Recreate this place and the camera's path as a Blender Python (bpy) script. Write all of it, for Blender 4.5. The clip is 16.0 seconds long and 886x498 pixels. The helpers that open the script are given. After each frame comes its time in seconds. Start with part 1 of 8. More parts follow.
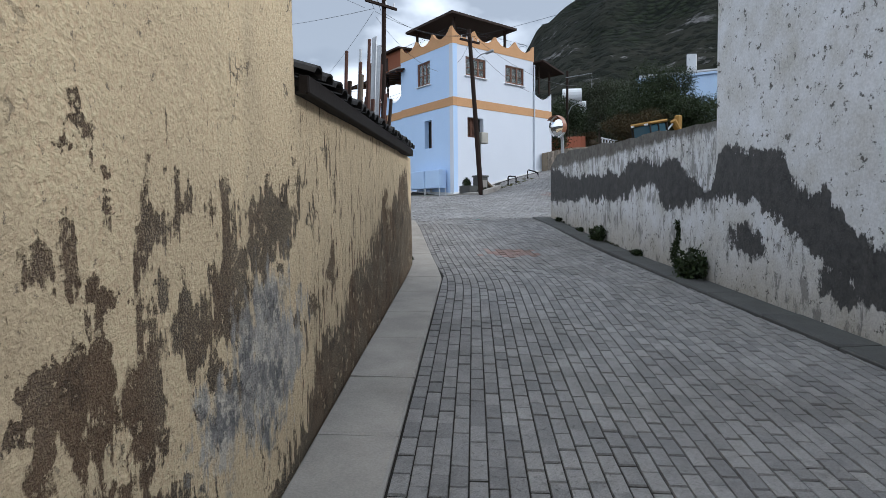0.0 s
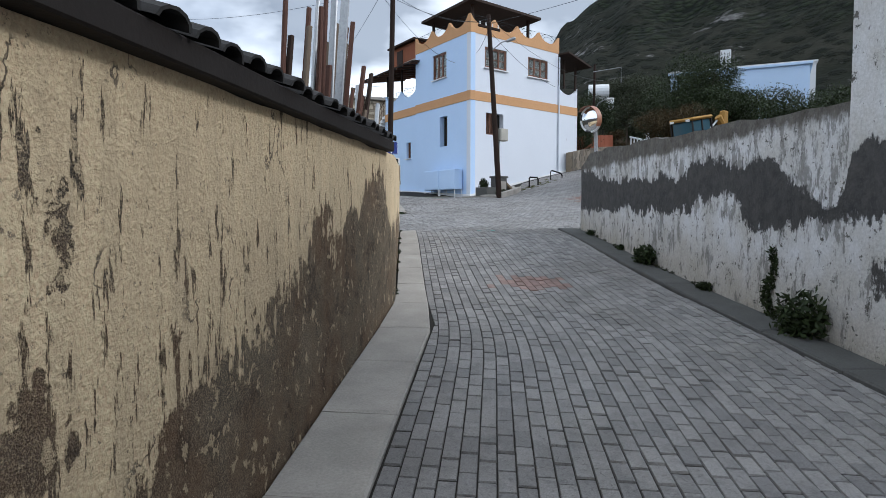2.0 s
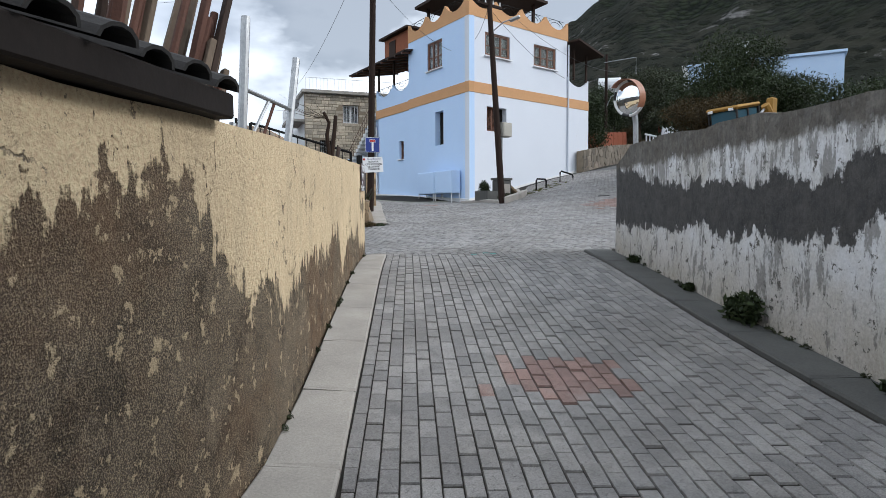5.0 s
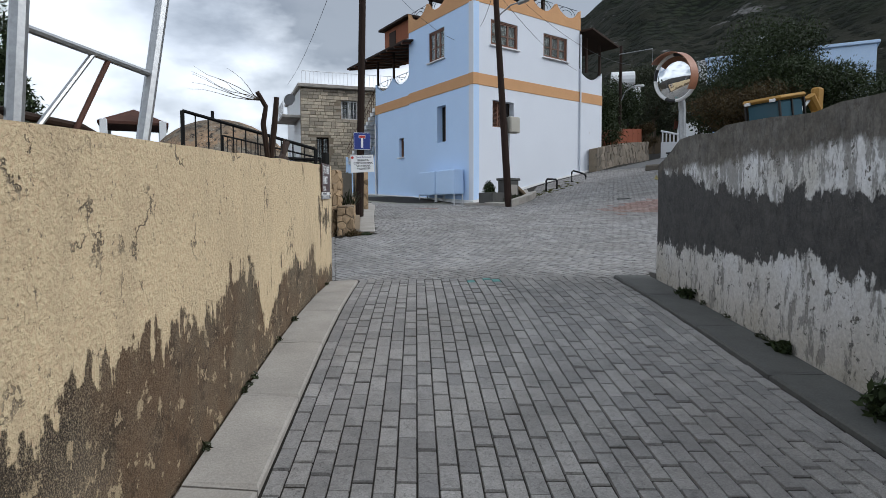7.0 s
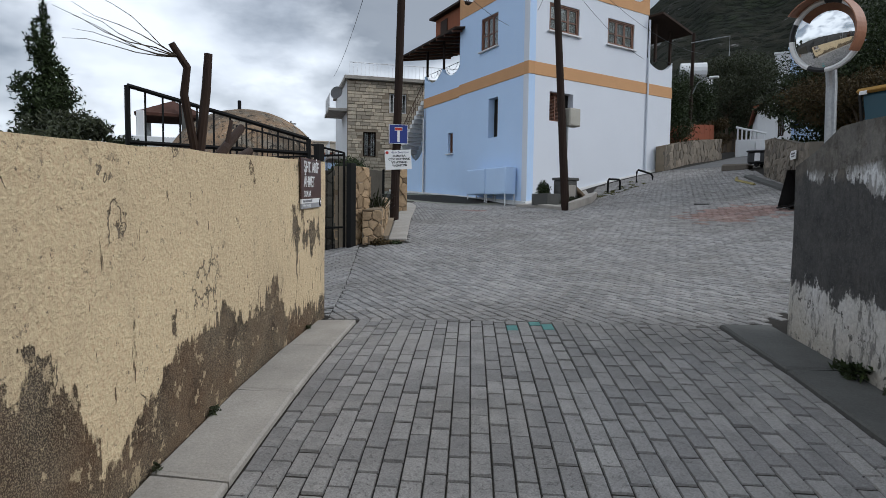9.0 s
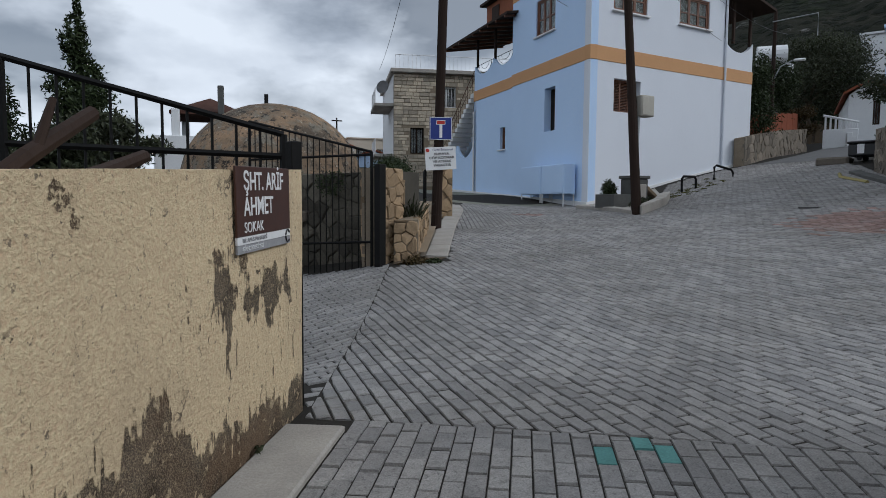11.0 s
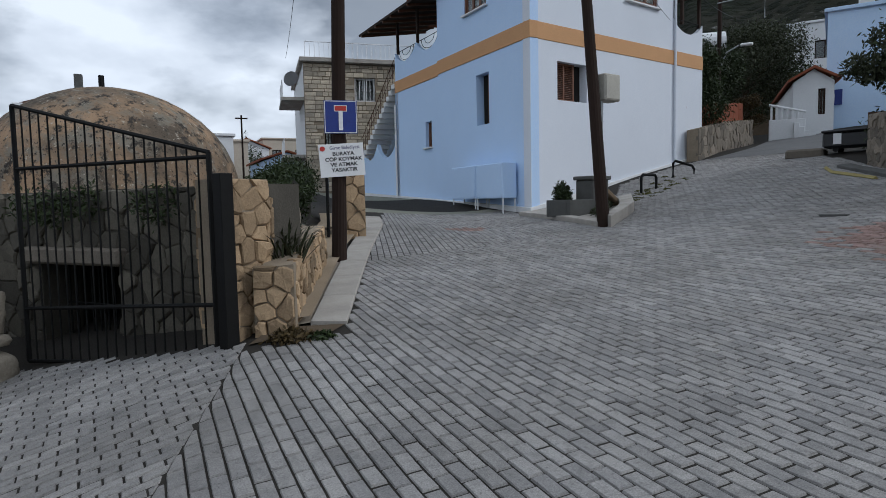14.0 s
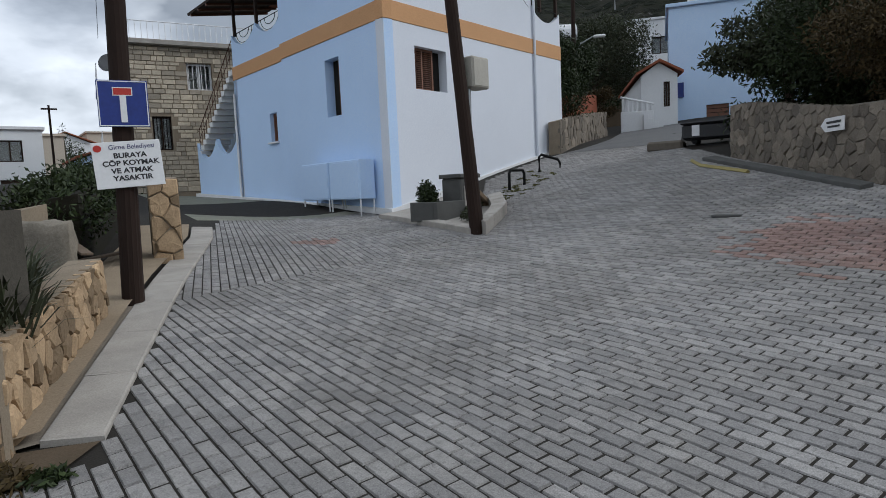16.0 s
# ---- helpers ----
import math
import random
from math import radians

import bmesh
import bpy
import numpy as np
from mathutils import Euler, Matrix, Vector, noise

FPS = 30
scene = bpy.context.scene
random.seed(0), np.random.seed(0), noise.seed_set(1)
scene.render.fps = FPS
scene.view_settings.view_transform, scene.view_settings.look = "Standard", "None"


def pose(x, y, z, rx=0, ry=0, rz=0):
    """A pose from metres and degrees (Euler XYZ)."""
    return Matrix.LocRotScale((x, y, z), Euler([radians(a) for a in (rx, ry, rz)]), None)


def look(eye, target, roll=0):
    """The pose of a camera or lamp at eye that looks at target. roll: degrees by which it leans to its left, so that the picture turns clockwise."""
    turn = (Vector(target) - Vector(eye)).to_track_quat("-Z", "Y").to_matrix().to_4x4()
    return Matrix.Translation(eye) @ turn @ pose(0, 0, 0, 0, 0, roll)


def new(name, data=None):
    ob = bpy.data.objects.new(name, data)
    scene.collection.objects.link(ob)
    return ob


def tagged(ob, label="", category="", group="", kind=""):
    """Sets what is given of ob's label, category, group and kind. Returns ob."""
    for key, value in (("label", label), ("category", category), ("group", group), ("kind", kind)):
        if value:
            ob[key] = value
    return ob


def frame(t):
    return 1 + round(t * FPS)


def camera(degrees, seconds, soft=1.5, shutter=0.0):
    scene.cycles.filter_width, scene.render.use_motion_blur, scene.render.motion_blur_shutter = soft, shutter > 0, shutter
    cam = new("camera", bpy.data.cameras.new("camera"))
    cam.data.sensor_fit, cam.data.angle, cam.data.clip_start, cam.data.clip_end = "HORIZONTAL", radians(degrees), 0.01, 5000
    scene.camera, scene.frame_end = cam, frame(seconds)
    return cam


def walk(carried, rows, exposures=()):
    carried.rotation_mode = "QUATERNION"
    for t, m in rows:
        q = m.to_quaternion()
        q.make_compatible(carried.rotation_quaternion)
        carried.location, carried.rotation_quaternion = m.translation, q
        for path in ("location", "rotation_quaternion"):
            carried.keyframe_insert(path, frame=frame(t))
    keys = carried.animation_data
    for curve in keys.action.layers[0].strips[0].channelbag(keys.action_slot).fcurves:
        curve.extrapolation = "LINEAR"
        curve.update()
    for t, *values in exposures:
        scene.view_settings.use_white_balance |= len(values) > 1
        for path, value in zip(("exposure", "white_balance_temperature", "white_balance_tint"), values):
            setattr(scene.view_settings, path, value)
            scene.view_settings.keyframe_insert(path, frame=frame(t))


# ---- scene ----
cam = camera(70.12, 16.0, soft=0.6)
# seconds, x, y, z, pitch, roll, yaw
PATH = [
    (0, 0.013, -0.071, 1.492, -3.45, 0.70, -27.40),
    (0.5, 0.459, 0.519, 1.564, -3.47, 0.66, -27.03),
    (1, 0.805, 1.183, 1.596, -3.52, 0.65, -26.86),
    (1.5, 1.208, 1.733, 1.640, -3.44, 0.43, -26.10),
    (2, 1.543, 2.273, 1.695, -3.52, -0.02, -25.56),
    (2.5, 1.862, 2.903, 1.751, -3.59, -0.29, -25.12),
    (3, 2.228, 3.464, 1.799, -3.62, -0.33, -25.30),
    (3.5, 2.535, 4.071, 1.810, -3.59, -0.30, -25.46),
    (4, 2.871, 4.585, 1.839, -3.40, -0.02, -25.26),
    (6.5, 4.484, 7.177, 2.043, -3.37, 0.61, -25.41),
    (7, 4.744, 7.624, 2.105, -3.50, 0.20, -24.62),
    (7.5, 4.971, 8.126, 2.174, -3.68, -0.15, -23.08),
    (8, 5.307, 8.596, 2.206, -3.77, -0.29, -22.13),
    (8.5, 5.549, 9.092, 2.206, -3.82, -0.48, -21.79),
    (9, 5.850, 9.578, 2.266, -3.80, -0.76, -19.72),
    (9.5, 6.096, 10.000, 2.346, -3.83, -1.09, -16.09),
    (12, 6.950, 13.018, 2.589, -4.35, -0.34, -14.89),
    (12.5, 7.155, 13.694, 2.656, -4.49, -0.25, -16.62),
    (13, 7.576, 14.306, 2.670, -4.44, 0.15, -17.34),
    (13.5, 7.818, 14.829, 2.693, -4.39, 0.48, -19.15),
    (14, 7.992, 15.341, 2.773, -4.34, 1.18, -21.42),
    (14.5, 8.225, 15.823, 2.861, -4.50, 1.62, -24.22),
    (15, 8.418, 16.355, 2.860, -5.04, 1.77, -27.61),
    (15.5, 8.718, 16.760, 2.911, -5.32, 2.22, -30.84),
    (16, 8.993, 17.157, 2.988, -5.42, 2.61, -34.04),
]
walk(cam, [(t, pose(x, y, z, 90 + p, r, w)) for t, x, y, z, p, r, w in PATH],
     exposures=[(0, -1.22, 5550, 8), (3, -1.1, 5650, 8), (4, -1.02, 5750, 8), (7, -1.48, 5750, 8), (9.5, -1.72, 5750, 8), (12, -2.08, 5600, 8), (12.5, -2.05, 5600, 8), (14, -1.86, 5600, 8), (16, -1.72, 5750, 8)])

# ---- sky and sun ----
SUN_AZ, SUN_EL = 121.0, 35.0      # clockwise from +y, above the horizon
world = bpy.data.worlds.new("sky")
scene.world = world
world.use_nodes = True
wn, wl = world.node_tree.nodes, world.node_tree.links
wn.clear()
w_out = wn.new("ShaderNodeOutputWorld")
w_bg = wn.new("ShaderNodeBackground")
w_sky = wn.new("ShaderNodeTexSky")
w_sky.sky_type = "NISHITA"
w_sky.sun_disc = False
w_sky.sun_elevation = radians(SUN_EL)
w_sky.sun_rotation = radians(SUN_AZ)
w_sky.air_density, w_sky.dust_density = 1.0, 1.5
w_co = wn.new("ShaderNodeTexCoord")
w_map = wn.new("ShaderNodeMapping")
w_map.inputs["Scale"].default_value = (1.0, 1.0, 2.2)
w_map.inputs["Location"].default_value = (3.4, 1.7, 0.6)
w_n = wn.new("ShaderNodeTexNoise")
w_n.inputs["Scale"].default_value, w_n.inputs["Detail"].default_value = 2.6, 7
w_n.inputs["Roughness"].default_value = 0.52
w_r = wn.new("ShaderNodeValToRGB")
w_r.color_ramp.elements[0].position, w_r.color_ramp.elements[1].position = 0.40, 0.54
w_r.color_ramp.elements[0].color = (0.3, 0.3, 0.3, 1)
w_n2 = wn.new("ShaderNodeTexNoise")
w_n2.inputs["Scale"].default_value, w_n2.inputs["Detail"].default_value = 3.3, 6
w_r2 = wn.new("ShaderNodeValToRGB")
w_r2.color_ramp.elements[0].position, w_r2.color_ramp.elements[1].position = 0.30, 0.50
w_r2.color_ramp.elements[0].color = (19.0, 19.6, 20.6, 1)
w_r2.color_ramp.elements[1].color = (32.0, 31.8, 31.5, 1)
w_mix = wn.new("ShaderNodeMix")
w_mix.data_type = "RGBA"
wl.new(w_co.outputs["Generated"], w_map.inputs["Vector"])
wl.new(w_map.outputs["Vector"], w_n.inputs["Vector"])
wl.new(w_map.outputs["Vector"], w_n2.inputs["Vector"])
wl.new(w_n.outputs["Fac"], w_r.inputs["Fac"])
wl.new(w_n2.outputs["Fac"], w_r2.inputs["Fac"])
wl.new(w_r.outputs["Color"], w_mix.inputs["Factor"])
wl.new(w_sky.outputs["Color"], w_mix.inputs["A"])
wl.new(w_r2.outputs["Color"], w_mix.inputs["B"])
wl.new(w_mix.outputs["Result"], w_bg.inputs["Color"])
w_bg.inputs["Strength"].default_value = 0.105
wl.new(w_bg.outputs["Background"], w_out.inputs["Surface"])

sun = bpy.data.lights.new("sun", "SUN")
sun.energy, sun.angle, sun.color = 5.0, radians(22), (1.0, 0.93, 0.84)
sun_ob = new("sun", sun)
az, el = radians(SUN_AZ), radians(SUN_EL)
sun_dir = Vector((math.sin(az) * math.cos(el), math.cos(az) * math.cos(el), math.sin(el)))
sun_ob.matrix_world = look(sun_dir * 60, (0, 0, 0))


# ---- materials ----
def smooth(a, b, v):
    s = min(1.0, max(0.0, (v - a) / (b - a)))
    return s * s * (3 - 2 * s)


class Mat:
    """A node material in the making."""

    def __init__(self, name, rough=0.8, metal=0.0):
        self.m = bpy.data.materials.new(name)
        self.m.use_nodes = True
        self.n, self.l = self.m.node_tree.nodes, self.m.node_tree.links
        self.b = self.n["Principled BSDF"]
        self.b.inputs["Roughness"].default_value = rough
        self.b.inputs["Metallic"].default_value = metal
        self.b.inputs["Specular IOR Level"].default_value = 0.5 if metal or rough < 0.6 else 0.2
        self.co = self.n.new("ShaderNodeTexCoord")

    def put(self, where, what):
        if isinstance(what, bpy.types.NodeSocket):
            self.l.new(what, where)
        else:
            where.default_value = what

    def noise(self, scale, detail=4, rough=0.55, stretch=None, coord="Object", kind="Fac"):
        t = self.n.new("ShaderNodeTexNoise")
        t.inputs["Scale"].default_value, t.inputs["Detail"].default_value, t.inputs["Roughness"].default_value = scale, detail, rough
        src = self.co.outputs[coord]
        if stretch:
            mp = self.n.new("ShaderNodeMapping")
            mp.inputs["Scale"].default_value = stretch
            self.l.new(src, mp.inputs["Vector"])
            src = mp.outputs["Vector"]
        self.l.new(src, t.inputs["Vector"])
        return t.outputs[kind]

    def voronoi(self, scale, feature="F1", coord="Object", stretch=None):
        t = self.n.new("ShaderNodeTexVoronoi")
        t.feature = feature
        t.inputs["Scale"].default_value = scale
        src = self.co.outputs[coord]
        if stretch:
            mp = self.n.new("ShaderNodeMapping")
            mp.inputs["Scale"].default_value = stretch
            self.l.new(src, mp.inputs["Vector"])
            src = mp.outputs["Vector"]
        self.l.new(src, t.inputs["Vector"])
        return t.outputs["Distance"]

    def ramp(self, fac, a, b, ca=(0, 0, 0), cb=(1, 1, 1)):
        r = self.n.new("ShaderNodeValToRGB")
        e = r.color_ramp.elements
        e[0].position, e[1].position = a, b
        e[0].color, e[1].color = (*ca, 1), (*cb, 1)
        self.l.new(fac, r.inputs["Fac"])
        return r.outputs["Color"]

    def curve(self, fac, stops):
        """A grey value along fac by (position, value) stops."""
        r = self.n.new("ShaderNodeValToRGB")
        e = r.color_ramp.elements
        while len(e) < len(stops):
            e.new(0.5)
        for k, (p, v) in zip(e, stops):
            k.position = p
            k.color = (v, v, v, 1)
        self.l.new(fac, r.inputs["Fac"])
        return r.outputs["Color"]

    def mix(self, fac, a, b, blend="MIX"):
        x = self.n.new("ShaderNodeMix")
        x.data_type, x.blend_type = "RGBA", blend
        self.put(x.inputs["Factor"], fac)
        for s, v in (("A", a), ("B", b)):
            self.put(x.inputs[s], v if isinstance(v, bpy.types.NodeSocket) else (*v, 1))
        return x.outputs["Result"]

    def math(self, op, a, b=0.0):
        x = self.n.new("ShaderNodeMath")
        x.operation = op
        self.put(x.inputs[0], a)
        self.put(x.inputs[1], b)
        return x.outputs[0]

    def ovals(self, u, v, spots):
        """Metres inside the nearest of some ovals (u, v, half width, half height); below 0 outside."""
        best = None
        for cu, cv, ru, rv in spots:
            a = self.math("DIVIDE", self.math("SUBTRACT", u, cu), ru)
            b = self.math("DIVIDE", self.math("SUBTRACT", v, cv), rv)
            r = self.math("SQRT", self.math("ADD", self.math("MULTIPLY", a, a), self.math("MULTIPLY", b, b)))
            d = self.math("MULTIPLY", self.math("SUBTRACT", 1.0, r), min(ru, rv))
            best = d if best is None else self.math("MAXIMUM", best, d)
        return best

    def uv(self):
        s = self.n.new("ShaderNodeSeparateXYZ")
        self.l.new(self.co.outputs["UV"], s.inputs["Vector"])
        return s.outputs["X"], s.outputs["Y"]

    def bump(self, height, strength=0.3, distance=0.01):
        x = self.n.new("ShaderNodeBump")
        x.inputs["Strength"].default_value, x.inputs["Distance"].default_value = strength, distance
        self.l.new(height, x.inputs["Height"])
        self.l.new(x.outputs["Normal"], self.b.inputs["Normal"])
        return self

    def colour(self, c):
        self.put(self.b.inputs["Base Color"], c if isinstance(c, bpy.types.NodeSocket) else (*c, 1))
        return self


def plain(name, c, rough=0.7, metal=0.0, vary=0.25, scale=3.0, grain=40.0, relief=0.15, stretch=None):
    """Paint, stone, wood or metal: one colour with broad stains and fine grain."""
    m = Mat(name, rough, metal)
    a = tuple(v * (1 - vary) for v in c)
    b = tuple(min(1, v * (1 + vary * 0.6)) for v in c)
    broad = m.mix(m.noise(scale, 5, 0.6, stretch), a, b)
    fine = m.noise(grain, 3, 0.6, stretch)
    m.colour(m.mix(0.22, broad, m.ramp(fine, 0.3, 0.7, (0.25, 0.25, 0.25), (0.75, 0.75, 0.75)), "OVERLAY"))
    return m.bump(fine, relief, 0.006).m


def per_piece(name, c, rough=0.85, vary=0.35, island=False, scale=6.0, grain=70.0, relief=0.4, tint=(1.0, 0.98, 0.94)):
    """Pieces that differ one from another: pavers, stones."""
    m = Mat(name, rough)
    if island:
        rnd = m.n.new("ShaderNodeNewGeometry").outputs["Random Per Island"]
    else:
        rnd = m.n.new("ShaderNodeObjectInfo").outputs["Random"]
    a = tuple(v * (1 - vary) for v in c)
    b = tuple(min(1, v * (1 + vary) * t) for v, t in zip(c, tint))
    base = m.mix(rnd, a, b)
    broad = m.noise(0.6, 4)
    base = m.mix(m.ramp(broad, 0.35, 0.7), base, m.mix(0.5, base, tuple(v * 0.55 for v in c)))
    stain = m.noise(scale, 5, 0.65)
    fine = m.noise(grain, 3, 0.6)
    base = m.mix(m.ramp(stain, 0.45, 0.75), base, m.mix(0.45, base, tuple(v * 0.4 for v in c)))
    m.colour(m.mix(0.3, base, m.ramp(fine, 0.3, 0.7, (0.25, 0.25, 0.25), (0.75, 0.75, 0.75)), "OVERLAY"))
    return m.bump(m.math("ADD", fine, m.math("MULTIPLY", stain, 0.8)), relief, 0.006).m


U0, USPAN = -16.0, 26.0            # a wall's u (metres) is laid to 0..1 by (u - U0) / USPAN


def peel_stops(pairs):
    return [((u - U0) / USPAN, v / 3.0) for u, v in pairs]


def old_plaster(name, paint, paint2, under, under2, edge_pairs, fallen, rubbed, patch=0.68, streak=0.45):
    """Flaking limewash over old render: bare below an uneven line, with loose patches and runs above it. UV in metres: along, up."""
    m = Mat(name, 0.9)
    u, v = m.uv()
    uf = m.math("DIVIDE", m.math("SUBTRACT", u, U0), USPAN)
    line = m.math("MULTIPLY", m.curve(uf, peel_stops(edge_pairs)), 3.0)
    n1 = m.noise(1.7, 6, 0.62)
    n2 = m.noise(7.0, 6, 0.66)
    nv = m.noise(5.0, 4, 0.6, (3.0, 3.0, 0.35))
    wob = m.math("ADD", m.math("MULTIPLY", m.math("SUBTRACT", n1, 0.5), 0.45), m.math("MULTIPLY", m.math("SUBTRACT", n2, 0.5), 0.55))
    wob = m.math("ADD", wob, m.math("MULTIPLY", m.math("SUBTRACT", nv, 0.5), streak))
    d = m.math("MAXIMUM", m.math("SUBTRACT", line, v), m.ovals(u, v, fallen))
    d = m.math("ADD", d, wob)
    bare = m.ramp(d, 0.0, 0.03)
    limed = m.ramp(m.math("ADD", m.ovals(u, v, rubbed), m.math("MULTIPLY", wob, 1.2)), -0.05, 0.12)
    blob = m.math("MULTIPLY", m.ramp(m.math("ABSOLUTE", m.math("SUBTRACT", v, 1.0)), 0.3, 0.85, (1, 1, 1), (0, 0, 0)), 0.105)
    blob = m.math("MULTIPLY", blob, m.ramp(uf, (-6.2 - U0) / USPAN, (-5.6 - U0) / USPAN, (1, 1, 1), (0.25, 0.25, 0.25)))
    spots = m.ramp(m.math("ADD", m.noise(2.6, 8, 0.68), blob), patch, patch + 0.012)
    bare = m.math("MAXIMUM", bare, spots)
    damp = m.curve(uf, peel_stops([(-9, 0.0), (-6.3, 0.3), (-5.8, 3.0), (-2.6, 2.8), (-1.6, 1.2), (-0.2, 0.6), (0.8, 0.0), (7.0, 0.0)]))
    drip = m.math("ADD", m.noise(5.5, 8, 0.72, (2.6, 2.6, 0.55)), m.math("MULTIPLY", m.math("SUBTRACT", damp, 1.0), 0.085))
    drip = m.math("ADD", drip, m.ramp(v, 0.0, 1.9, (0.10, 0.10, 0.10), (0, 0, 0)))
    bare = m.math("MAXIMUM", bare, m.ramp(drip, 0.58, 0.60))
    fine = m.noise(60, 4, 0.65)
    grit = m.noise(160, 2, 0.6)
    tone = m.mix(m.ramp(m.noise(1.1, 5, 0.6), 0.35, 0.68), paint, paint2)
    run = m.ramp(m.noise(1.3, 6, 0.7, (2.2, 2.2, 0.5)), 0.5, 0.72)
    tone = m.mix(m.math("MULTIPLY", run, 0.3), tone, under2)
    soak = m.ramp(m.noise(3.4, 7, 0.7, (2.4, 2.4, 0.3)), 0.44, 0.66)
    tone = m.mix(m.math("MULTIPLY", m.math("MULTIPLY", soak, damp), 0.45), tone, tuple(a * 0.5 + b * 0.5 for a, b in zip(under2, paint2)))
    tone = m.mix(m.ramp(m.noise(26, 6, 0.75), 0.60, 0.66), tone, under2)
    tone = m.mix(m.ramp(m.noise(14, 5, 0.7), 0.35, 0.7), m.mix(0.35, tone, paint2), tone)
    crack = m.ramp(m.math("ABSOLUTE", m.math("SUBTRACT", m.noise(1.5, 7, 0.6), 0.5)), 0.0025, 0.007)
    crack = m.math("MAXIMUM", crack, m.ramp(m.noise(2.1, 4), 0.40, 0.45))
    tone = m.mix(crack, under2, tone)
    raw = m.mix(m.ramp(m.noise(3.1, 6, 0.68), 0.35, 0.68), under, under2)
    raw = m.mix(m.ramp(grit, 0.46, 0.6), raw, m.mix(0.4, raw, paint))
    raw = m.mix(m.math("MULTIPLY", m.ramp(m.noise(0.9, 5, 0.65), 0.45, 0.62), 0.6), raw, tuple(v * k for v, k in zip(under2, (1.15, 0.85, 0.62))))
    raw = m.mix(m.math("MULTIPLY", m.ramp(m.noise(5.5, 7, 0.75), 0.52, 0.6), 0.55), raw, tuple(v * 0.45 for v in under))
    flake = m.ramp(m.noise(11, 6, 0.7), 0.58, 0.61)
    raw = m.mix(m.math("MULTIPLY", flake, 0.8), raw, paint2)
    chalk = m.mix(m.ramp(m.noise(4.2, 6, 0.7), 0.4, 0.62), (0.40, 0.37, 0.33), (0.15, 0.145, 0.14))
    chalk = m.mix(m.ramp(m.noise(13, 6, 0.7), 0.5, 0.6), chalk, (0.52, 0.47, 0.39))
    c = m.mix(limed, m.mix(bare, tone, raw), chalk)
    m.colour(m.mix(0.3, c, m.ramp(fine, 0.3, 0.7, (0.18, 0.18, 0.18), (0.82, 0.82, 0.82)), "OVERLAY"))
    h = m.math("ADD", m.math("MULTIPLY", m.math("SUBTRACT", 1.0, bare), 0.55), m.math("MULTIPLY", fine, 0.35))
    h = m.math("ADD", h, m.math("MULTIPLY", m.math("MULTIPLY", grit, bare), 0.5))
    h = m.math("ADD", h, m.math("MULTIPLY", crack, 0.25))
    h = m.math("ADD", h, m.math("MULTIPLY", n1, 0.8))
    h = m.math("ADD", h, m.math("MULTIPLY", m.noise(22, 5, 0.7), 0.6))
    return m.bump(h, 1.0, 0.028).m


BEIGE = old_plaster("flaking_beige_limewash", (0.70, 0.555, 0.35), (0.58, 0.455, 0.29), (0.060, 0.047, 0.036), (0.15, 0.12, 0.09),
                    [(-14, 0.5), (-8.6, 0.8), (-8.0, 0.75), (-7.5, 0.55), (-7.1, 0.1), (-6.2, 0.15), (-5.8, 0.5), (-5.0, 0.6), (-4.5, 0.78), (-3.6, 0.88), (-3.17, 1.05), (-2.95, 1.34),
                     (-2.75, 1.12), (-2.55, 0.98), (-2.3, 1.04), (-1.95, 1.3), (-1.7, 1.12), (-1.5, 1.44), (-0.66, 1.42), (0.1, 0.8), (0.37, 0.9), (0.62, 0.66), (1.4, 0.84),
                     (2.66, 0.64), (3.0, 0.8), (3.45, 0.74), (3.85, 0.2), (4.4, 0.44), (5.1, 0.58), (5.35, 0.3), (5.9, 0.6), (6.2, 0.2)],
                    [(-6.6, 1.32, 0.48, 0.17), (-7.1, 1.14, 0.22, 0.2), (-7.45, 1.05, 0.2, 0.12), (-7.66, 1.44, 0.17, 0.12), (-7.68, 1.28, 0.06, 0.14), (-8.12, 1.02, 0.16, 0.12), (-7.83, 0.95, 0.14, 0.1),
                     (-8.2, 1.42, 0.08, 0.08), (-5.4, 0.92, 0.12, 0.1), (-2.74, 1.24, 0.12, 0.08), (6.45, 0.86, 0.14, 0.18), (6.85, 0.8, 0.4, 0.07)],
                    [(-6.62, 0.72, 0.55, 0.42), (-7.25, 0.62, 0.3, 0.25)])


